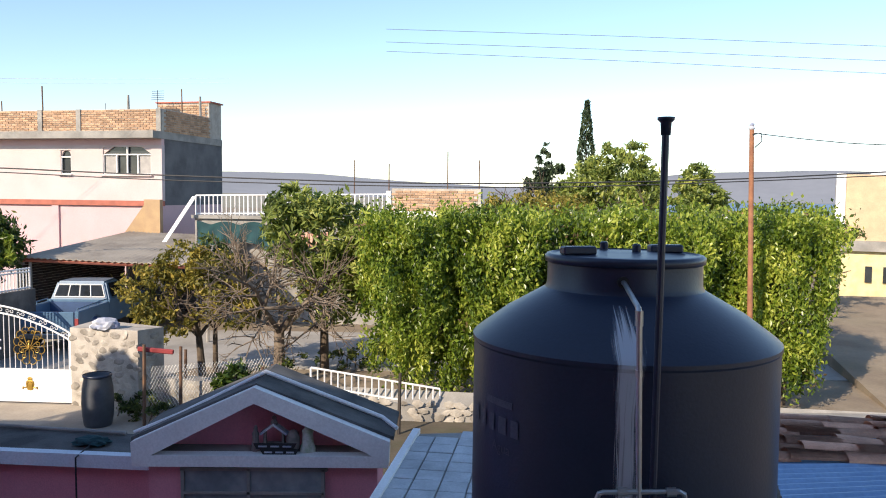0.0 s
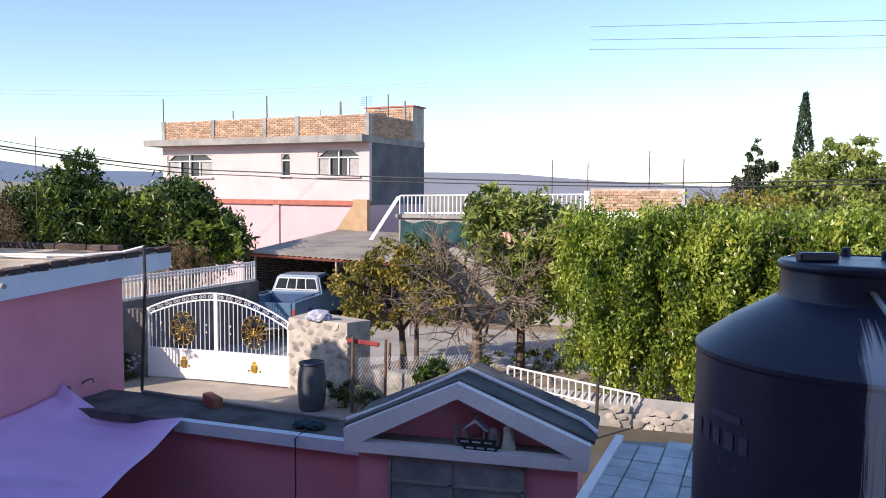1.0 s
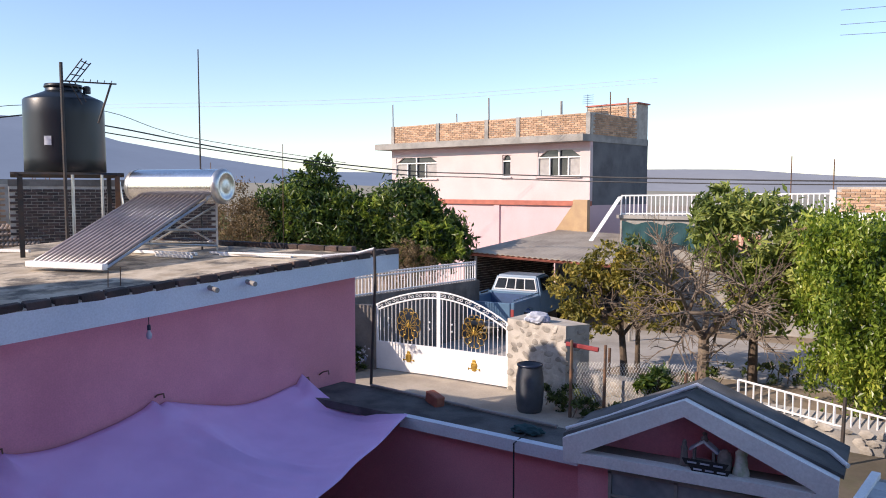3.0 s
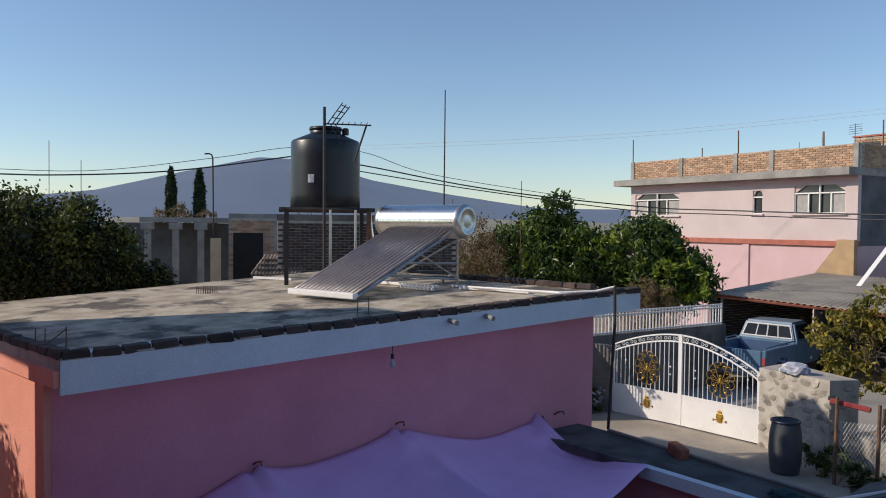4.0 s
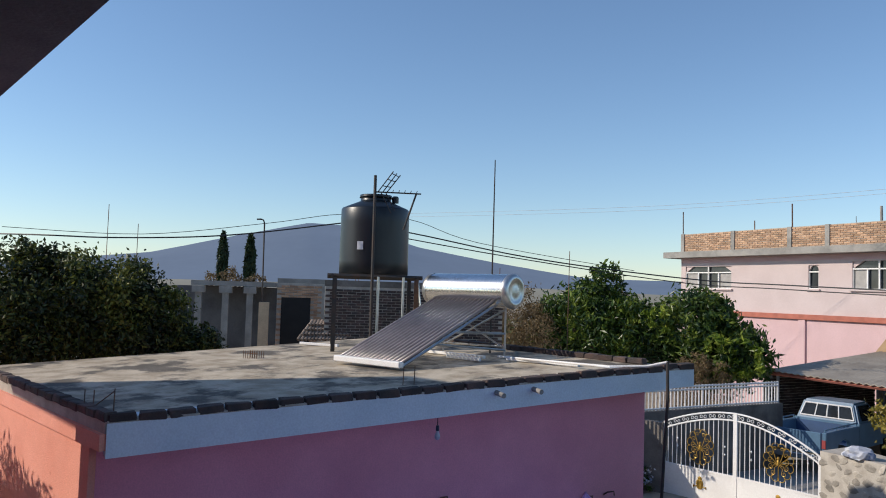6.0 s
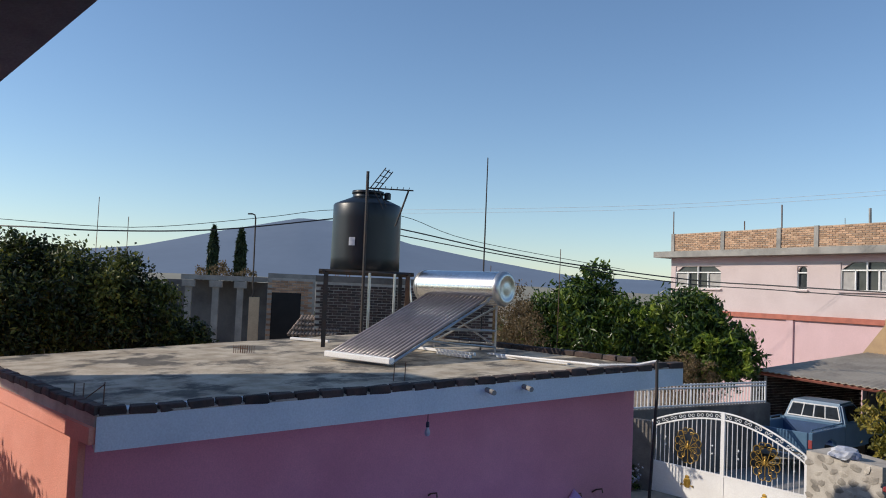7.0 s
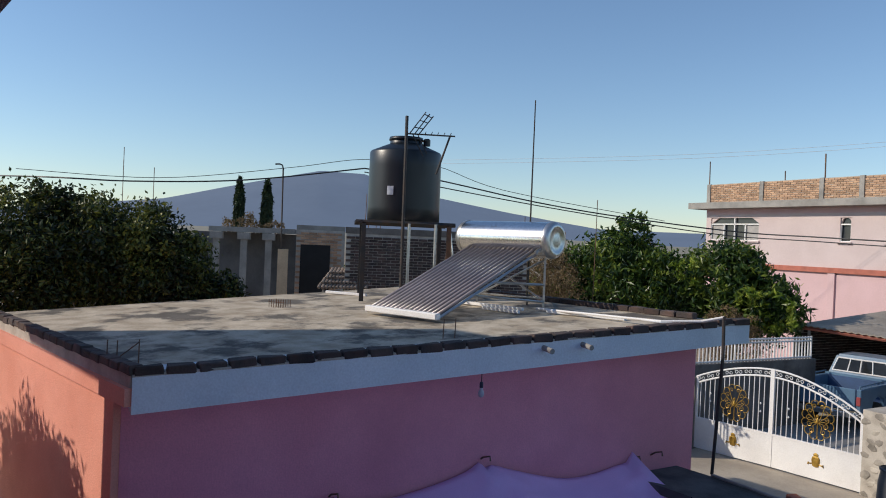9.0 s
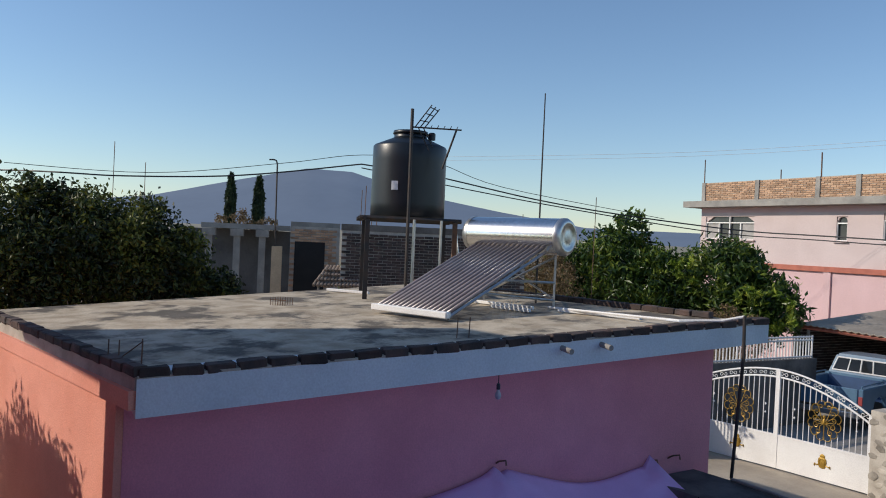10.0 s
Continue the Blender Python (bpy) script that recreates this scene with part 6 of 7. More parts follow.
leaves("foliage", clumps(rngb, [(-16.2, 3.1, 3.6, 1.4, 1.2, 1.4), (-16.1, 4.3, 3.8, 1.2, 0.9, 1.25), (-15.8, 5.2, 3.8, 1.1, 0.8, 1.1), (-16.2, 1.9, 3.5, 1.5, 1.2, 1.4), (-16.1, 3.7, 4.75, 0.45, 0.4, 0.5), (-15.6, 5.9, 3.5, 0.8, 0.6, 0.95), (-15.4, 6.5, 3.0, 0.7, 0.5, 0.7)], [19000, 16000, 14000, 15000, 1500, 9000, 7500], shell=0.3), SHRUBLEAF, bt, 0.105, 0.052, 80)


def cypress(base, h, r, seed, label):
    rng = np.random.default_rng(seed)
    t = thing("cypress", (0, 0, 0), 0, label, "cypress", "cypresses")
    bm = B()
    rod(bm, base, (base[0], base[1], base[2] + h * 0.96), r * 0.18, 0.02, seg=6)
    part("trunk", bm, BARK, t)
    n = 2600
    s = rng.random(n)
    rad = r * np.minimum(1, (1.02 - s) * 3.2) ** 0.7 * np.minimum(1, 0.45 + s * 3) * (0.72 + 0.35 * rng.random(n))
    a = rng.random(n) * 2 * math.pi
    P = np.stack([base[0] + rad * np.cos(a), base[1] + rad * np.sin(a), base[2] + h * (0.03 + 0.97 * s)], 1)
    leaves("crown", P, CYPRESS, t, 0.30, 0.10, seed, -1.6)


cypress((-34.1, 15.35, 3.5), 3.35, 0.20, 91, "slim dark cypress beyond the arcade house")
cypress((-33.7, 16.5, 3.5), 3.30, 0.22, 92, "slim dark cypress beyond the arcade house")
cypress((7.2, 39.5, 0.0), 9.1, 0.42, 93, "tall slim dark cypress behind the hedge")


# ---- far left building with arches ----
def arcade_house():
    t = thing("arcade_house", (0, 0, 0), 0, "unfinished brick house with concrete columns and shaded arcade", "house")
    A, Bq = Vector((-25.6, 10.2, 0)), Vector((-21.5, 17.2, 0))
    d = (Bq - A).normalized()
    n = Vector((d.y, -d.x, 0))

    def P(s, o):
        p = A + d * s + n * o
        return p.x, p.y

    L = (Bq - A).length
    # back wall coloured dark grey to stand in for the arcade's deep shade
    bm = B()
    prism(bm, [P(-0.4, -1.6), P(3.05, -1.6), P(3.05, -1.8), P(-0.4, -1.8)], 0.0, 4.44)
    part("back_wall", bm, SIDE, t)
    bm = B()
    prism(bm, [P(0.3, 0.1), P(3.03, 0.1), P(3.03, -2.6), P(0.3, -2.6)], 4.46, 4.62)
    part("porch_slab", bm, GREY, t, "grey concrete porch slab")
    for s in (0.55, 1.41, 2.19):
        bm = B()
        box(bm, (*P(s, 0.05), 2.2), (0.2, 0.2, 4.4), 60)
        box(bm, (*P(s, 0.05), 4.34), (0.40, 0.34, 0.22), 60)
        part("column", bm, GREY, t)
    bm = B()
    box(bm, (*P(2.67, 0.25), 1.98), (0.32, 0.32, 3.96), 60)
    part("pillar", bm, CREAM, t, "pale rendered pillar")
    bm = B()
    rod(bm, (*P(2.6, 0.25), 3.95), (*P(2.57, 0.25), 6.56), 0.025)
    pipe(bm, [(*P(2.57, 0.25), 6.55), (*P(2.54, 0.27), 6.66), (*P(2.46, 0.28), 6.69), (*P(2.32, 0.3), 6.68)], 0.025)
    part("lamp_pole", bm, DARKMETAL, t)
    return t


arcade_house()
brick_wall("wall_arcade_brick", (-24.05, 12.84), (-23.26, 14.20), 2.0, 4.62, "orange brick wall with a dark doorway", limit=160, skip=lambda c, z: 0.14 < c < 1.1 and z < 4.14)
brick_wall("wall_far_brick", (-21.08, 12.89), (-18.2, 17.6), 1.5, 4.55, "dark weathered brick wall behind the tank", DARKBRICK, limit=300)
bm = B()
prism(bm, [(-24.05, 12.84), (-23.26, 14.20), (-23.44, 14.30), (-24.23, 12.94)], 4.62, 4.77)
tagged(part("trim_arcade", bm, GREY), "grey concrete ring beam", "trim", kind="structure")
bm = B()
prism(bm, [(-21.09, 12.87), (-18.17, 17.59), (-18.35, 17.70), (-21.27, 12.98)], 4.55, 4.74)
tagged(part("trim_far_wall", bm, WALLSTAIN), "stained concrete ring beam on the far wall", "trim", kind="structure")
# black panel stands in for the shade inside the open doorway
bm = B()
box(bm, (-23.73, 13.38, 3.07), (0.96, 0.05, 2.14), math.degrees(math.atan2(1.36, 0.79)))
tagged(part("doorway_shade_panel", bm, RUBBER), "black panel standing in for the shaded open doorway", "doorway", kind="structure")
# rack of old roof tiles leaning before the far wall
rack = thing("tile_rack", (0, 0, 0), 0, "sloping rack of grey-brown clay roof tiles", "roof tiles")
OLDTILE = mat("old_grey_tile", (0.30, 0.235, 0.19), (0.20, 0.16, 0.13), rough=0.95, scale=6, fine=50, bump=0.3, each=0.25)
tile_me = bpy.data.meshes.new("roof_tile")
b2 = rod(B(), (-0.0, -0.11, 0), (0.0, 0.11, 0), 0.052, 0.045, seg=8)
b2.to_mesh(tile_me)
b2.free()
tile_me.materials.append(OLDTILE)
for row in range(4):
    for k in range(14):
        f, g = k / 13, row / 3
        lo, hi = Vector((-21.45, 12.28, 2.98)).lerp(Vector((-20.72, 13.45, 3.0)), f), Vector((-21.42, 12.64, 3.42)).lerp(Vector((-20.75, 13.74, 3.44)), f)
        p = lo.lerp(hi, g)
        ob = new("roof_tile", tile_me)
        ob.parent = rack
        ob.matrix_basis = pose(p.x, p.y, p.z, 40, 0, 31)
for f in (0.05, 0.95):
    a = Vector((-21.45, 12.32, 2.90)).lerp(Vector((-20.72, 13.48, 2.90)), f)
    part("rack_leg", rod(B(), (a.x, a.y, 0), (a.x, a.y, 3.0), 0.04, seg=6), WALLSTAIN, rack)
# dry growth behind the porch slab
rg = np.random.default_rng(31)
dg = thing("dry_bush", (0, 0, 0), 0, "dry brown growth behind the arcade roof", "bush")
leaves("dry_leaves", clumps(rg, [(-27.0, 12.3, 4.6, 0.7, 0.6, 0.5), (-26.6, 13.2, 4.5, 0.5, 0.5, 0.4)], [900, 500]), DRYBRUSH, dg, 0.14, 0.05, 33)
bm = B()
for k in range(12):
    rod(bm, (-27 + 0.3 * rg.normal(), 12.5 + 0.3 * rg.normal(), 0), (-26.9 + 0.4 * rg.normal(), 12.6 + 0.4 * rg.normal(), 4.8), 0.02, 0.01, seg=4)
part("stem_tangle", bm, TWIG, dg)


# ---- small things on and round the pink house ----
def arcade_details():
    # bulb on its flex under the fascia
    t = thing("hanging_bulb", (0, 0, 0), 0, "bare bulb hanging on a short black flex", "bulb")
    x, y = on_front(3.42, -0.04)
    z = roof_z(x, y) - 0.34
    bm = B()
    rod(bm, (x, y, z + 0.02), (x, y, z - 0.10), 0.005, seg=6)
    part("flex", bm, CABLE, t)
    part("lamp_holder", lathe(B(), [(0, 0), (0.016, 0), (0.02, -0.02), (0.02, -0.06), (0, -0.06)], 14, (x, y, z - 0.08)), BLACKPL, t)
    part("glass_bulb", lathe(B(), [(0.013, 0), (0.016, -0.02), (0.03, -0.05), (0.032, -0.075), (0.022, -0.10), (0, -0.11)], 18, (x, y, z - 0.135)), CLOTH, t, smooth=True)
    for s in (4.15, 4.66):
        bm = B()
        a, b = on_front(s, -0.15), on_front(s, 0.17)
        z = roof_z(*a) - 0.10
        rod(bm, (a[0], a[1], z), (b[0], b[1], z - 0.03), 0.03, seg=14)
        tagged(part("rain_spout", bm, GREY), "grey plastic rain spout through the fascia", "rain spout", "roof spouts")
    # plastic pipe over the roof edge down to the low roof
    t = thing("drain_pipe", (0, 0, 0), 0, "thin grey plastic pipe from roof to lower roof", "pipe")
    bm = B()
    e0, e1 = on_front(6.0, -0.25), on_front(6.35, 0.05)
    pipe(bm, [(-8.9, 8.5, roof_z(0, 8.5) + 0.0), (e0[0], e0[1], roof_z(*e0) + 0.03), (e1[0], e1[1], roof_z(*e1) + 0.045), (-6.27, 8.95, 3.68)], 0.016)
    part("roof_run", bm, WHITE, t, "white plastic pipe run")
    bm = B()
    pipe(bm, [(-6.27, 8.95, 3.69), (-6.26, 8.95, 3.2), (-6.33, 8.94, 1.80)], 0.02)
    part("drop", bm, DARKMETAL, t, "dark steel drop pipe")
    bm = B()
    pipe(bm, [(-6.33, 8.94, 1.79), (-5.0, 8.71, 1.79), (-3.4, 8.45, 1.79)], 0.02)
    part("low_run", bm, GREY, t)
    bm = B()
    box(bm, (0, 0, 0), (0.27, 0.13, 0.14), bevel=0.012)
    ob = part("loose_brick", bm, mat("loose_brick_clay", (0.36, 0.13, 0.08), (0.26, 0.09, 0.06), rough=0.9, scale=12, fine=70, bump=0.4))
    ob.matrix_basis = pose(-5.12, 8.62, 1.835, 0, 8, -28)
    tagged(ob, "single red brick lying on the low roof", "brick")
    tagged(part("rag", cloth_heap((-3.62, 8.12, 1.80), (0.19, 0.10, 0.06), 9), GREENNET), "dark wet rag at the low roof edge", "rag")
    bm = B()
    pipe(bm, [(-3.6, 8.1, 1.80), (-3.62, 7.74, 1.76), (-3.60, 7.70, 1.2), (-3.63, 7.72, 0.1)], 0.009)
    tagged(part("hose", bm, CABLE), "dark hose hanging down the low wall", "hose")
    # rebar stubs
    for nm, pts in (("a", ((-8.78, 2.68), (-8.68, 2.74), (-8.62, 2.92), (-8.50, 2.88))), ("b", ((-7.93, 6.02), (-7.87, 6.14)))):
        bm = B()
        for x, y in pts:
            rod(bm, (x, y, roof_z(x, y) - 0.06), (x + 0.01, y, roof_z(x, y) + 0.17), 0.006, seg=5)
        if nm == "a":
            rod(bm, (pts[1][0], pts[1][1], roof_z(0, 2.7)), (pts[3][0], pts[3][1], roof_z(0, 2.7) + 0.17), 0.006, seg=5)
        tagged(part("rebar_stub", bm, RUST), "rusty rebar ends standing out of the roof", "rebar", "rebar stubs")
    bm = B()
    for k in range(7):
        for dy in (0, 0.12):
            rod(bm, (-11.85 + 0.035 * k, 5.85 + dy + 0.02 * k, roof_z(0, 5.9) - 0.06), (-11.85 + 0.035 * k, 5.85 + dy + 0.02 * k, roof_z(0, 5.9) + 0.07), 0.005, seg=4)
    rod(bm, (-11.87, 5.85, roof_z(0, 5.9) + 0.03), (-11.62, 5.98, roof_z(0, 5.9) + 0.03), 0.005, seg=4)
    tagged(part("rebar_cage", bm, RUST), "short rusty rebar cage on the roof", "rebar", "rebar stubs")
    for a, b, w in (((-10.5, 8.3), (-9.1, 8.42), 0.06), ((-8.7, 8.5), (-7.54, 8.74), 0.07), ((-13.0, 7.5), (-12.2, 7.8), 0.05), ((-9.6, 8.1), (-8.9, 8.15), 0.05)):
        bm = B()
        c = ((a[0] + b[0]) / 2, (a[1] + b[1]) / 2)
        box(bm, (c[0], c[1], roof_z(*c) - 0.02), (math.dist(a, b), w, 0.045), math.degrees(math.atan2(b[1] - a[1], b[0] - a[0])), bevel=0.006)
        tagged(part("plank", bm, WHITE), "pale plank lying on the flat roof", "plank", "loose planks")


arcade_details()

# bougainvillea and low greenery behind the roof
for c, n, mt, nm, lab, cat in (
        ([(-12.9, 12.5, 3.2, 0.22, 0.2, 0.13)], 90, FLOWERS, "flowering_shrub", "red bougainvillea flowers behind the roof edge", "flowers"),
        ([(-14.6, 12.0, 3.2, 0.3, 0.3, 0.2)], 200, FLOWERS, "flowering_shrub", "red bougainvillea flowers behind the roof edge", "flowers"),
        ([(-11.7, 15.75, 0.3, 0.42, 0.3, 0.32)], 900, MANGO, "flower_bed", "low green bed with small white flowers", "shrub"),
        ([(-5.9, 15.2, 0.22, 0.7, 0.5, 0.26), (-5.0, 14.6, 0.2, 0.7, 0.4, 0.22)], 1700, OLIVE, "ground_shrub", "low green shrub at the foot of the pier", "shrub"),
        ([(-4.1, 15.3, 0.75, 0.35, 0.3, 0.35)], 420, MANGO, "young_plant", "young broad-leaved plant in the yard", "plant"),
        ([(-2.4, 19.6, 0.3, 1.1, 0.5, 0.35), (-0.6, 18.6, 0.45, 1.0, 0.7, 0.5)], 1900, OLIVE, "roadside_shrub", "low dusty shrubs beside the street", "shrub"),
        ([(-3.7, 17.9, 0.3, 0.6, 0.3, 0.3)], 420, OLIVE, "roadside_shrub", "low dusty shrubs beside the street", "shrub")):
    rg = np.random.default_rng(int(abs(c[0][0]) * 100))
    tt = thing(nm, (0, 0, 0), 0, lab, cat)
    big = nm == "young_plant"
    leaves("leaves", clumps(rg, c, [n // len(c)] * len(c), shell=0.2), mt, tt, 0.3 if big else 0.09, 0.09 if big else 0.05, 7)
    bm = B()
    for b in c:
        for k in range(5):
            rod(bm, (b[0] + rg.normal() * b[3] * 0.3, b[1], max(0, b[2] - b[5] - 0.3)), (b[0] + rg.normal() * b[3] * 0.5, b[1], b[2] + b[5] * 0.4), 0.012, seg=4)
    part("stem_tangle", bm, TWIG, tt)
rg = np.random.default_rng(404)
fb = thing("white_flowers", (0, 0, 0), 0, "small white blossoms on the bed by the gate", "flowers")
leaves("blossom", clumps(rg, [(-11.68, 15.68, 0.36, 0.42, 0.3, 0.3)], [110], shell=0.8), CLOTH, fb, 0.06, 0.05, 9)

# ---- trees behind the hedge ----
tree("young_mango", (5.9, 29.5, 0), 6.0, 0.14, [(5.9, 29.5, 4.9, 1.0, 0.9, 0.9), (6.3, 29.3, 5.9, 0.55, 0.55, 0.5), (5.0, 29.4, 4.4, 0.8, 0.8, 0.7), (7.2, 29.2, 4.6, 0.8, 0.8, 0.8)], 6500, LIGHTLEAF, "leafy sunlit tree standing behind the hedge", length=0.26, width=0.085, seed=111, shell=0.35)
tree("young_mango", (6.7, 27.3, 0), 6.0, 0.11, [(6.6, 27.3, 5.8, 0.5, 0.5, 0.55), (6.9, 27.3, 4.6, 0.8, 0.7, 0.8)], 2600, LIGHTLEAF, "slender leafy tree behind the hedge", length=0.26, width=0.08, seed=113, shell=0.35)
tree("young_mango", (8.1, 25.0, 0), 5.3, 0.12, [(8.1, 25.0, 4.9, 0.55, 0.5, 0.5), (8.3, 25.0, 4.2, 0.75, 0.7, 0.6), (7.6, 25.0, 4.5, 0.45, 0.4, 0.4)], 3200, LIGHTLEAF, "leafy tree with upright shoots behind the hedge", length=0.24, width=0.08, seed=117, shell=0.35)
tree("conifer", (4.9, 37.8, 0), 6.6, 0.15, [(4.8, 37.8, 6.3, 0.35, 0.35, 0.6), (5.1, 37.8, 5.5, 0.75, 0.6, 0.55), (4.8, 37.8, 4.7, 0.9, 0.8, 0.6)], 2600, CYPRESS, "shaggy dark conifer behind the hedge", length=0.3, width=0.08, seed=121, shell=0.2)
tree("scrub_tree", (2.2, 26.2, 0), 4.3, 0.12, [(2.2, 26.2, 3.9, 1.1, 0.9, 0.6), (3.8, 27.0, 3.9, 1.2, 0.9, 0.7)], 3200, YELLOWLEAF, "yellow-green scrubby tree behind the hedge", length=0.16, width=0.07, seed=123, shell=0.3)
tree("scrub_tree", (10.6, 24.0, 0), 4.0, 0.12, [(10.4, 24.0, 3.5, 1.2, 0.9, 0.7), (11.8, 24.2, 3.4, 1.0, 0.9, 0.6)], 2800, OLIVE, "scrubby tree behind the hedge end", length=0.16, width=0.07, seed=127, shell=0.3)

# ---- utility pole, cables ----
up = thing("utility_pole", (0, 0, 0), 0, "rust-brown utility pole beside the hedge", "utility pole")
bm = B()
rod(bm, (5.97, 14.98, 0), (5.82, 15.0, 5.72), 0.058, 0.044, seg=12)
part("shaft", bm, mat("rusted_pole", (0.36, 0.16, 0.08), (0.26, 0.11, 0.06), rough=0.8, scale=6), up)
part("insulator_cap", lathe(B(), [(0, 0), (0.05, 0), (0.062, 0.03), (0.036, 0.06), (0.052, 0.09), (0.02, 0.13), (0, 0.13)], 14, (5.82, 15.0, 5.68)), CLOTH, up)
bm = B()
pipe(bm, [(5.82, 14.95, 5.58), (5.98, 14.95, 5.61), (6.0, 14.95, 5.46), (5.87, 14.95, 5.34)], 0.010)
part("drop_loop", bm, CABLE, up)


def cable(pts, r, label="black overhead cable strung across the street", mt=None, fine=6):
    P = [Vector(p) for p in pts]
    out = []
    n = len(P)
    for i in range(n - 1):
        p0, p1, p2, p3 = P[max(0, i - 1)], P[i], P[i + 1], P[min(n - 1, i + 2)]
        for k in range(fine):
            u = k / fine
            out.append(0.5 * ((2 * p1) + (p2 - p0) * u + (2 * p0 - 5 * p1 + 4 * p2 - p3) * u * u + (3 * p1 - p0 - 3 * p2 + p3) * u ** 3))
    out.append(P[-1])
    bm = B()
    pipe(bm, out, r, 5)
    tagged(part("overhead_cable", bm, mt or CABLE), label, "cable", "overhead cables")


cable([(-46, 2, 6.4), (-23.9, 4.6, 5.66), (-22.5, 7.07, 5.68), (-21.06, 9.64, 5.87), (-19.48, 12.4, 6.36)], 0.02)
cable([(-19.48, 12.4, 6.36), (-18.5, 14.1, 6.16), (-17.05, 16.67, 5.67), (-15.73, 18.96, 5.36), (-13.6, 21.6, 5.07), (-11.5, 22, 4.98), (-7.64, 22, 4.85), (-1.25, 22, 4.71), (3.43, 22, 4.76), (8.11, 22, 4.91), (12.3, 22, 5.15), (20, 22, 5.6)], 0.02)
cable([(-19.48, 12.4, 6.26), (-17.05, 16.67, 5.58), (-14.3, 21.2, 5.0), (-11.5, 22, 4.86), (-7.64, 22, 4.72), (-1.25, 22, 4.62), (4, 22, 4.66), (12.3, 22, 5.05), (20, 22, 5.5)], 0.016)
cable([(-23.9, 4.6, 5.85), (-22.2, 7.7, 5.81), (-20.5, 10.6, 6.26), (-19.5, 12.4, 6.61), (-18.5, 14.1, 6.54), (-17.5, 15.9, 5.95), (-15, 20, 5.3)], 0.009)
for z0, z1, z2 in ((7.25, 7.06, 6.88), (7.03, 6.81, 6.62), (6.87, 6.59, 6.38)):
    cable([(-1.0, 14, z0 + 0.01), (3.4, 14, (z0 + z1) / 2 + 0.02), (7.8, 14, z1), (16, 14, z2)], 0.0042, "thin grey overhead wire", STEEL)
cable([(5.85, 14.97, 5.61), (7.1, 15, 5.49), (8.4, 15, 5.42), (12.5, 15, 5.36)], 0.009)
for za in (6.9, 7.05):
    cable([(-30, 20, za + 0.8), (-18, 26, za + 1.0), (-8, 30, za + 1.6)], 0.006, "thin pale overhead wire", WIRE)


# ---- building at the far right ----
def brick_block():
    t = thing("brick_building", (0, 0, 0), 0, "unplastered tan building with yellow ground floor", "building")
    bm = B()
    prism(bm, [(15.75, 31.3), (24, 27.0), (28, 34), (19, 38)], 3.4, 5.35)
    part("upper_wall", bm, CREAM, t)
    bm = B()
    prism(bm, [(15.65, 31.25), (15.95, 31.1), (16.1, 31.5), (15.8, 31.6)], 2.6, 5.4)
    part("corner_column", bm, WHITE, t)
    bm = B()
    prism(bm, [(15.7, 31.0), (24, 26.7), (28, 33.7), (19, 37.7)], 2.35, 2.75)
    part("slab", bm, GREY, t)
    bm = B()
    prism(bm, [(15.9, 31.2), (24, 26.95), (28, 33.9), (19, 37.9)], 2.75, 3.42)
    part("mid_wall", bm, CREAM, t)
    bm = B()
    prism(bm, [(15.9, 31.15), (24, 26.9), (28, 33.8), (19, 37.8)], 0.0, 2.35)
    part("ground_wall", bm, YELLOW, t, "pale yellow ground floor")
    for k in range(5):
        bm = B()
        p = Vector((16.75 + 0.55 * k, 30.66 - 0.29 * k, 1.45))
        box(bm, p, (0.24, 0.12, 0.62), -27.7)
        part("slot_window", bm, GLASS, t, "narrow dark slot window")
    bm = B()
    bmesh.ops.create_icosphere(bm, subdivisions=3, radius=1.0, matrix=Matrix.Translation((18.6, 32.2, 5.2)) @ Matrix.Diagonal((1.1, 1.1, 0.5, 1)))
    part("roof_dome", bm, WHITE, t, "pale roof dome", smooth=True)
    return t


brick_block()
# slope beside the hedge
bm = B()
prism(bm, [(9.2, 15.6), (22, 15.6), (26, 28), (12, 29)], -0.2, lambda x, y: 0.03 + 0.06 * max(0, y - 15.6))
tagged(part("bank", bm, DIRT), "dry earth bank beside the hedge", "bank", kind="structure")
# small pale far houses near the lake
for x, y, w, z in ((30, 78, 4, 3.0), (26, 92, 5, 2.0), (38, 96, 6, 1.5), (-20, 120, 7, 0.0), (-34, 130, 8, 0.0), (2, 150, 9, -1.0)):
    t = thing("far_house", (x, y, ground_z(x, y) - 0.5), 12 * math.sin(x), "small pale house far off in the town", "house", "far houses")
    part("wall", box(B(), (0, 0, 2.0), (w, w * 0.8, 4.0 + z * 0.4)), WHITE, t)
    part("roof", box(B(), (0, 0, 4.1 + z * 0.2), (w + 0.3, w * 0.8 + 0.3, 0.2)), CLAY, t)
    part("window", box(B(), (0.5, -w * 0.4 - 0.01, 2.2), (1.0, 0.05, 1.1)), GLASS, t)
# distant scrub over the plain
rg = np.random.default_rng(500)
n = 1500
yaw = np.radians(rg.uniform(-42, 95, n))
dist = 60 * (600 / 60) ** rg.random(n)
pts = []
for a, d in zip(yaw, dist):
    x, y = -math.sin(a) * d, math.cos(a) * d
    s = rg.uniform(0.8, 2.2)
    q = rg.normal(size=(22, 3)) * np.array([s, s, s * 0.5]) + np.array([x, y, ground_z(x, y) + s * 0.8])
    pts.append(q)
sc = leaves("distant_scrub", np.concatenate(pts), OLIVE, None, 0.9, 0.7, 501)
tagged(sc, "scattered olive scrub and trees on the plain", "scrub", kind="stuff")
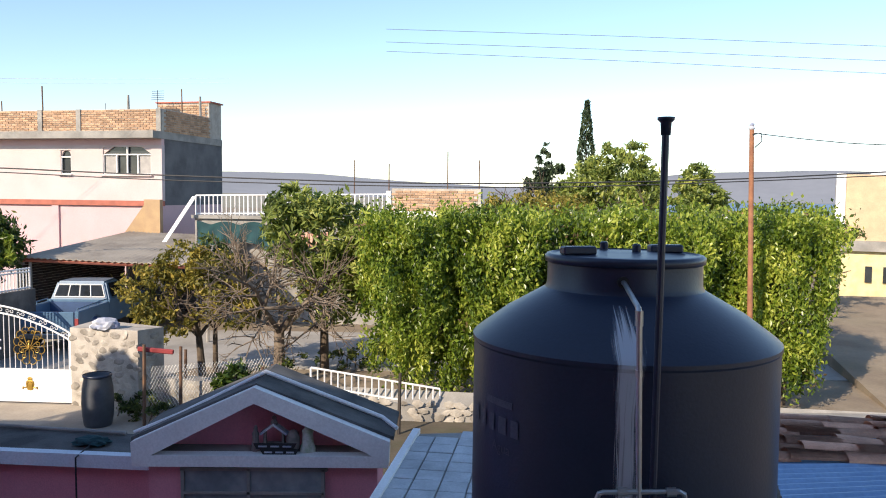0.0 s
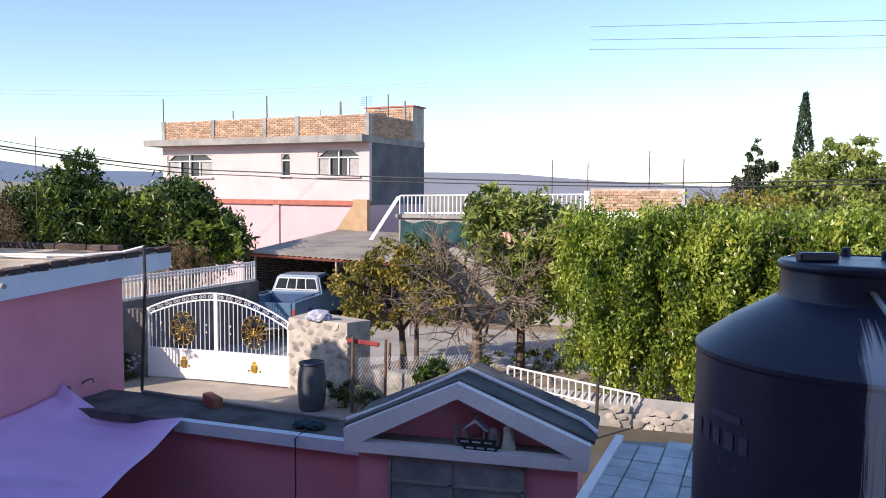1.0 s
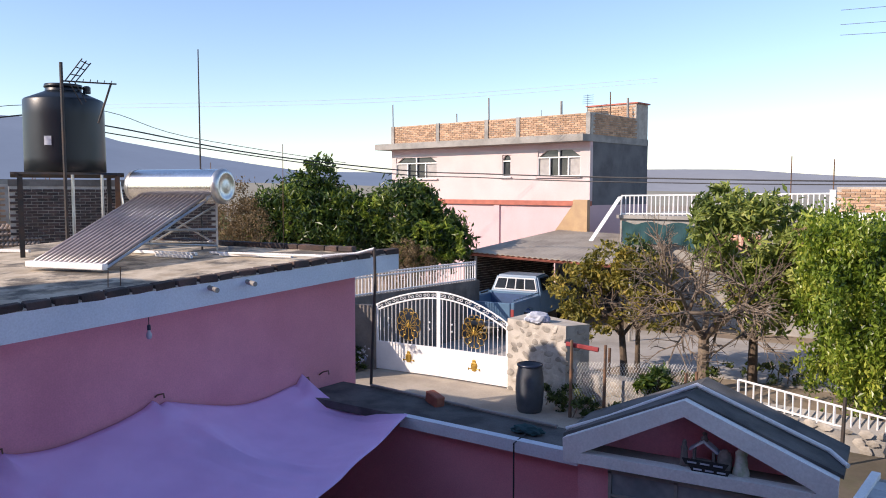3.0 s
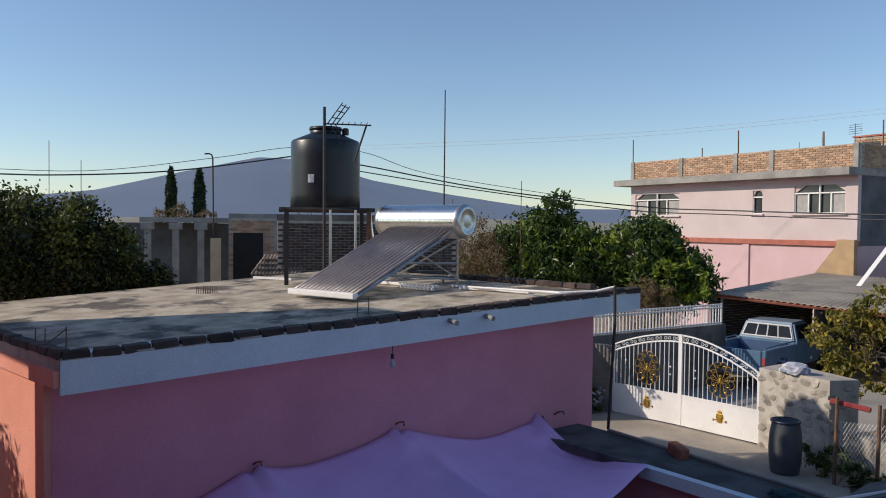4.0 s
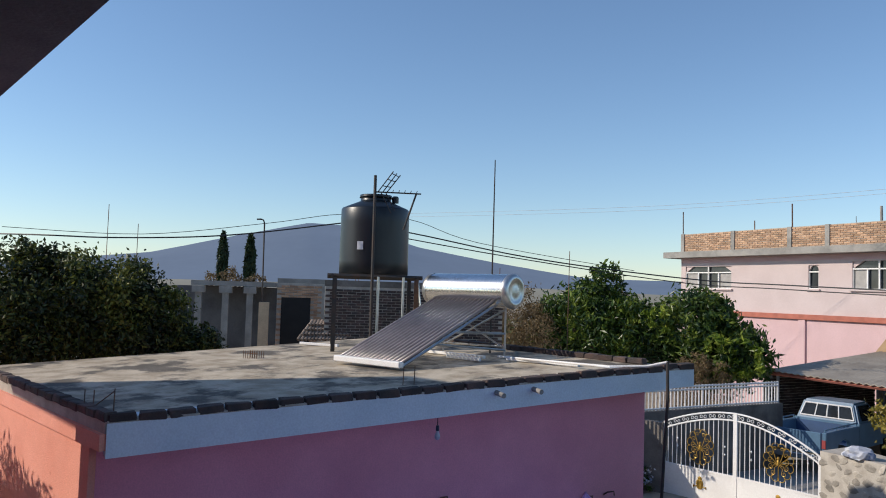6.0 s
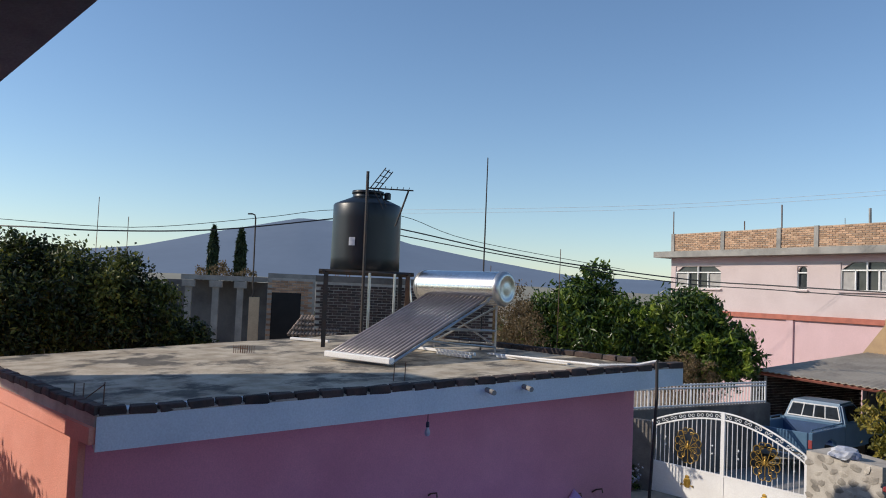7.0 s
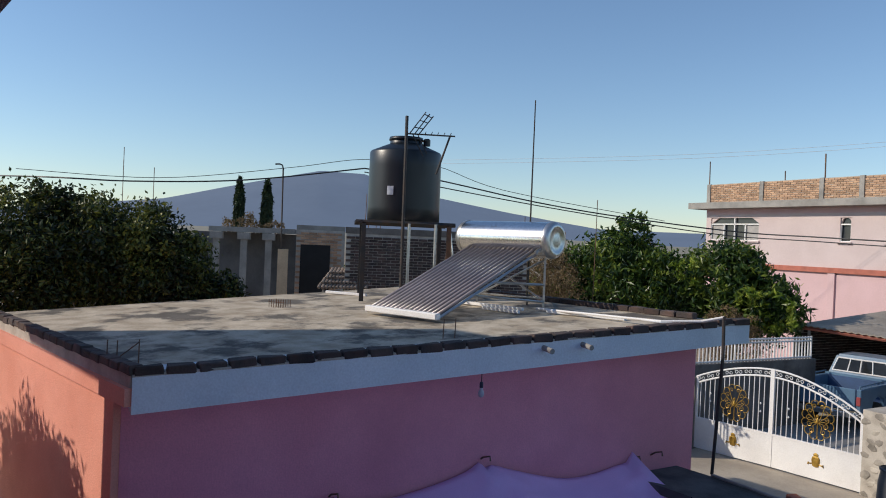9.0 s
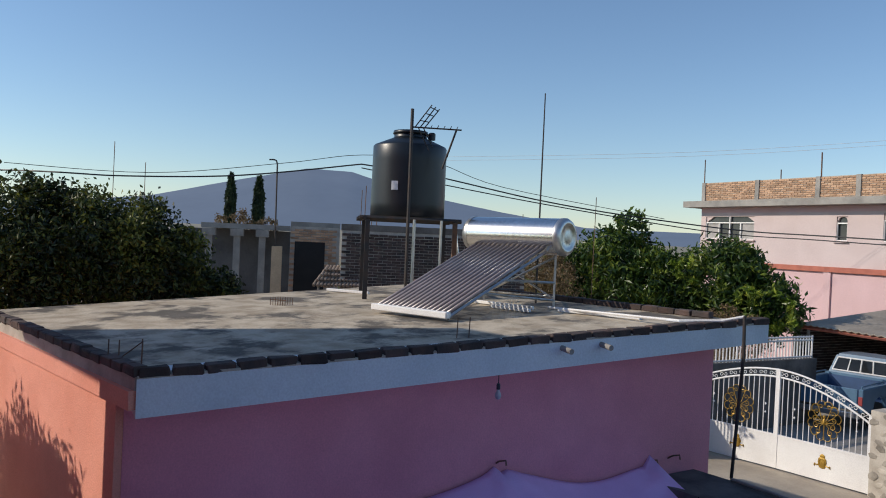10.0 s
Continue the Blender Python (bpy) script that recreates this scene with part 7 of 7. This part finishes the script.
# tiled awning and rods behind the far brick wall
t = thing("tiled_awning", (0, 0, 0), 0, "small awning of orange clay tiles", "awning")
for k in range(10):
    bm = B()
    rod(bm, (-5.3 + 0.17 * k, 26.2, 3.05), (-5.2 + 0.17 * k, 25.5, 2.72), 0.075, seg=8)
    part("tile_row", bm, CLAY, t)
for x, y, z0, z1 in ((-21.0, 13.6, 4.4, 5.9), (-20.8, 13.9, 4.4, 5.7), (-23.0, 14.8, 4.6, 5.9), (-22.8, 15.1, 4.6, 5.8), (-26.5, 9.0, 3.0, 6.4), (-27.0, 8.2, 3.0, 7.0), (-17.0, 19.3, 2.0, 5.9), (-18.6, 17.8, 2.0, 5.3)):
    bm = B()
    rod(bm, (x, y, z0), (x + 0.03, y, z1), 0.012, seg=5)
    tagged(part("roof_rod", bm, RUST), "thin rusty rod standing on a far roof", "rod", "roof rods")

# ---- pieces of the roofs, one by one ----
edge_me = []
rg = np.random.default_rng(60)
for k in range(5):
    b2 = box(B(), (0, 0, 0), (0.245, 0.135, 0.082), bevel=0.012)
    for v in b2.verts:
        v.co += Vector(rg.normal(size=3)) * 0.004
    me = bpy.data.meshes.new("brick")
    b2.to_mesh(me)
    b2.free()
    me.materials.append(DARKBRICK)
    edge_me.append(me)
kerb = B()
prism(kerb, [on_front(0.0, 0.002), on_front(LEN, 0.002), on_front(LEN, -0.15), on_front(0.0, -0.15)], lambda x, y: roof_z(x, y) - 0.05, lambda x, y: roof_z(x, y) - 0.028)
kerb = part("roof_kerb", kerb, MORTAR)
tagged(kerb, "mortar kerb along the roof edge", "kerb", kind="structure")
n = 27
for k in range(n):
    s = (k + 0.5) * LEN / n
    x, y = on_front(s, -0.058 + 0.008 * rg.normal())
    ob = new("brick", edge_me[k % 5])
    ob.parent = kerb
    ob.matrix_basis = pose(x, y, roof_z(x, y) - 0.012 + 0.004 * rg.normal(), 0, -3.1 + rg.normal(), math.degrees(math.atan2(EDGE.y, EDGE.x)) + rg.normal() * 1.5)
kerb2 = B()
prism(kerb2, [(-13.6, 2.40), (-7.98, 2.65), (-7.98, 2.80), (-13.6, 2.55)], lambda x, y: roof_z(x, y) - 0.145, lambda x, y: roof_z(x, y) - 0.02)
kerb2 = part("roof_kerb_side", kerb2, MORTAR)
tagged(kerb2, "mortar kerb along the side of the roof", "kerb", kind="structure")
for k in range(21):
    x = -8.1 - 0.262 * k
    y = 2.645 + (x + 7.98) * 0.0445
    ob = new("brick", edge_me[(k * 3) % 5])
    ob.parent = kerb2
    ob.matrix_basis = pose(x, y + 0.055, roof_z(x, y) + 0.004 + 0.004 * rg.normal(), 0, 0, 2.5 + rg.normal() * 1.5)
for k in range(24):
    x = -7.2 - 0.262 * k
    ob = new("brick", edge_me[(k * 2) % 5])
    ob.parent = kerb
    ob.matrix_basis = pose(x, 9.60 + 0.01 * rg.normal(), roof_z(x, 9.6) - 0.015, 0, 0, rg.normal() * 3)
# whitewashed tiles
tme = bpy.data.meshes.new("floor_tile")
b2 = box(B(), (0, 0, 0), (0.188, 0.188, 0.02), bevel=0.004)
b2.to_mesh(tme)
b2.free()
tme.materials.append(TILEWHITE)
rt = bpy.data.objects["roof_tiled"]
u = Vector((0.15, 0.99)).normalized()
v = Vector((u.y, -u.x))
for i in range(12):
    for j in range(11):
        p = Vector((-0.46, 4.65)) + u * 0.2 * (i + 0.3) + v * 0.2 * (j + 0.1)
        if p.y > 6.62 + 0.12 * p.x or p.x > 1.9 or p.y < 4.66:
            continue
        ob = new("floor_tile", tme)
        ob.parent = rt
        ob.matrix_basis = pose(p.x, p.y, 2.366 + rg.normal() * 0.002, rg.normal() * 0.4, rg.normal() * 0.4, math.degrees(math.atan2(v.y, v.x)) + rg.normal() * 0.6)

# an unseen tree beside the low shade block, whose shade falls on the salmon wall
tree("yard_tree", (-12.6, -0.5, 0), 4.0, 0.12, [(-12.0, -0.3, 2.8, 1.3, 0.9, 1.25), (-13.4, -0.8, 3.0, 1.4, 0.9, 1.4), (-11.2, -0.4, 1.9, 0.95, 0.8, 1.0)], 24000, MANGO, "leafy yard tree casting shade on the salmon wall", length=0.18, width=0.06, seed=201, shell=0.3)
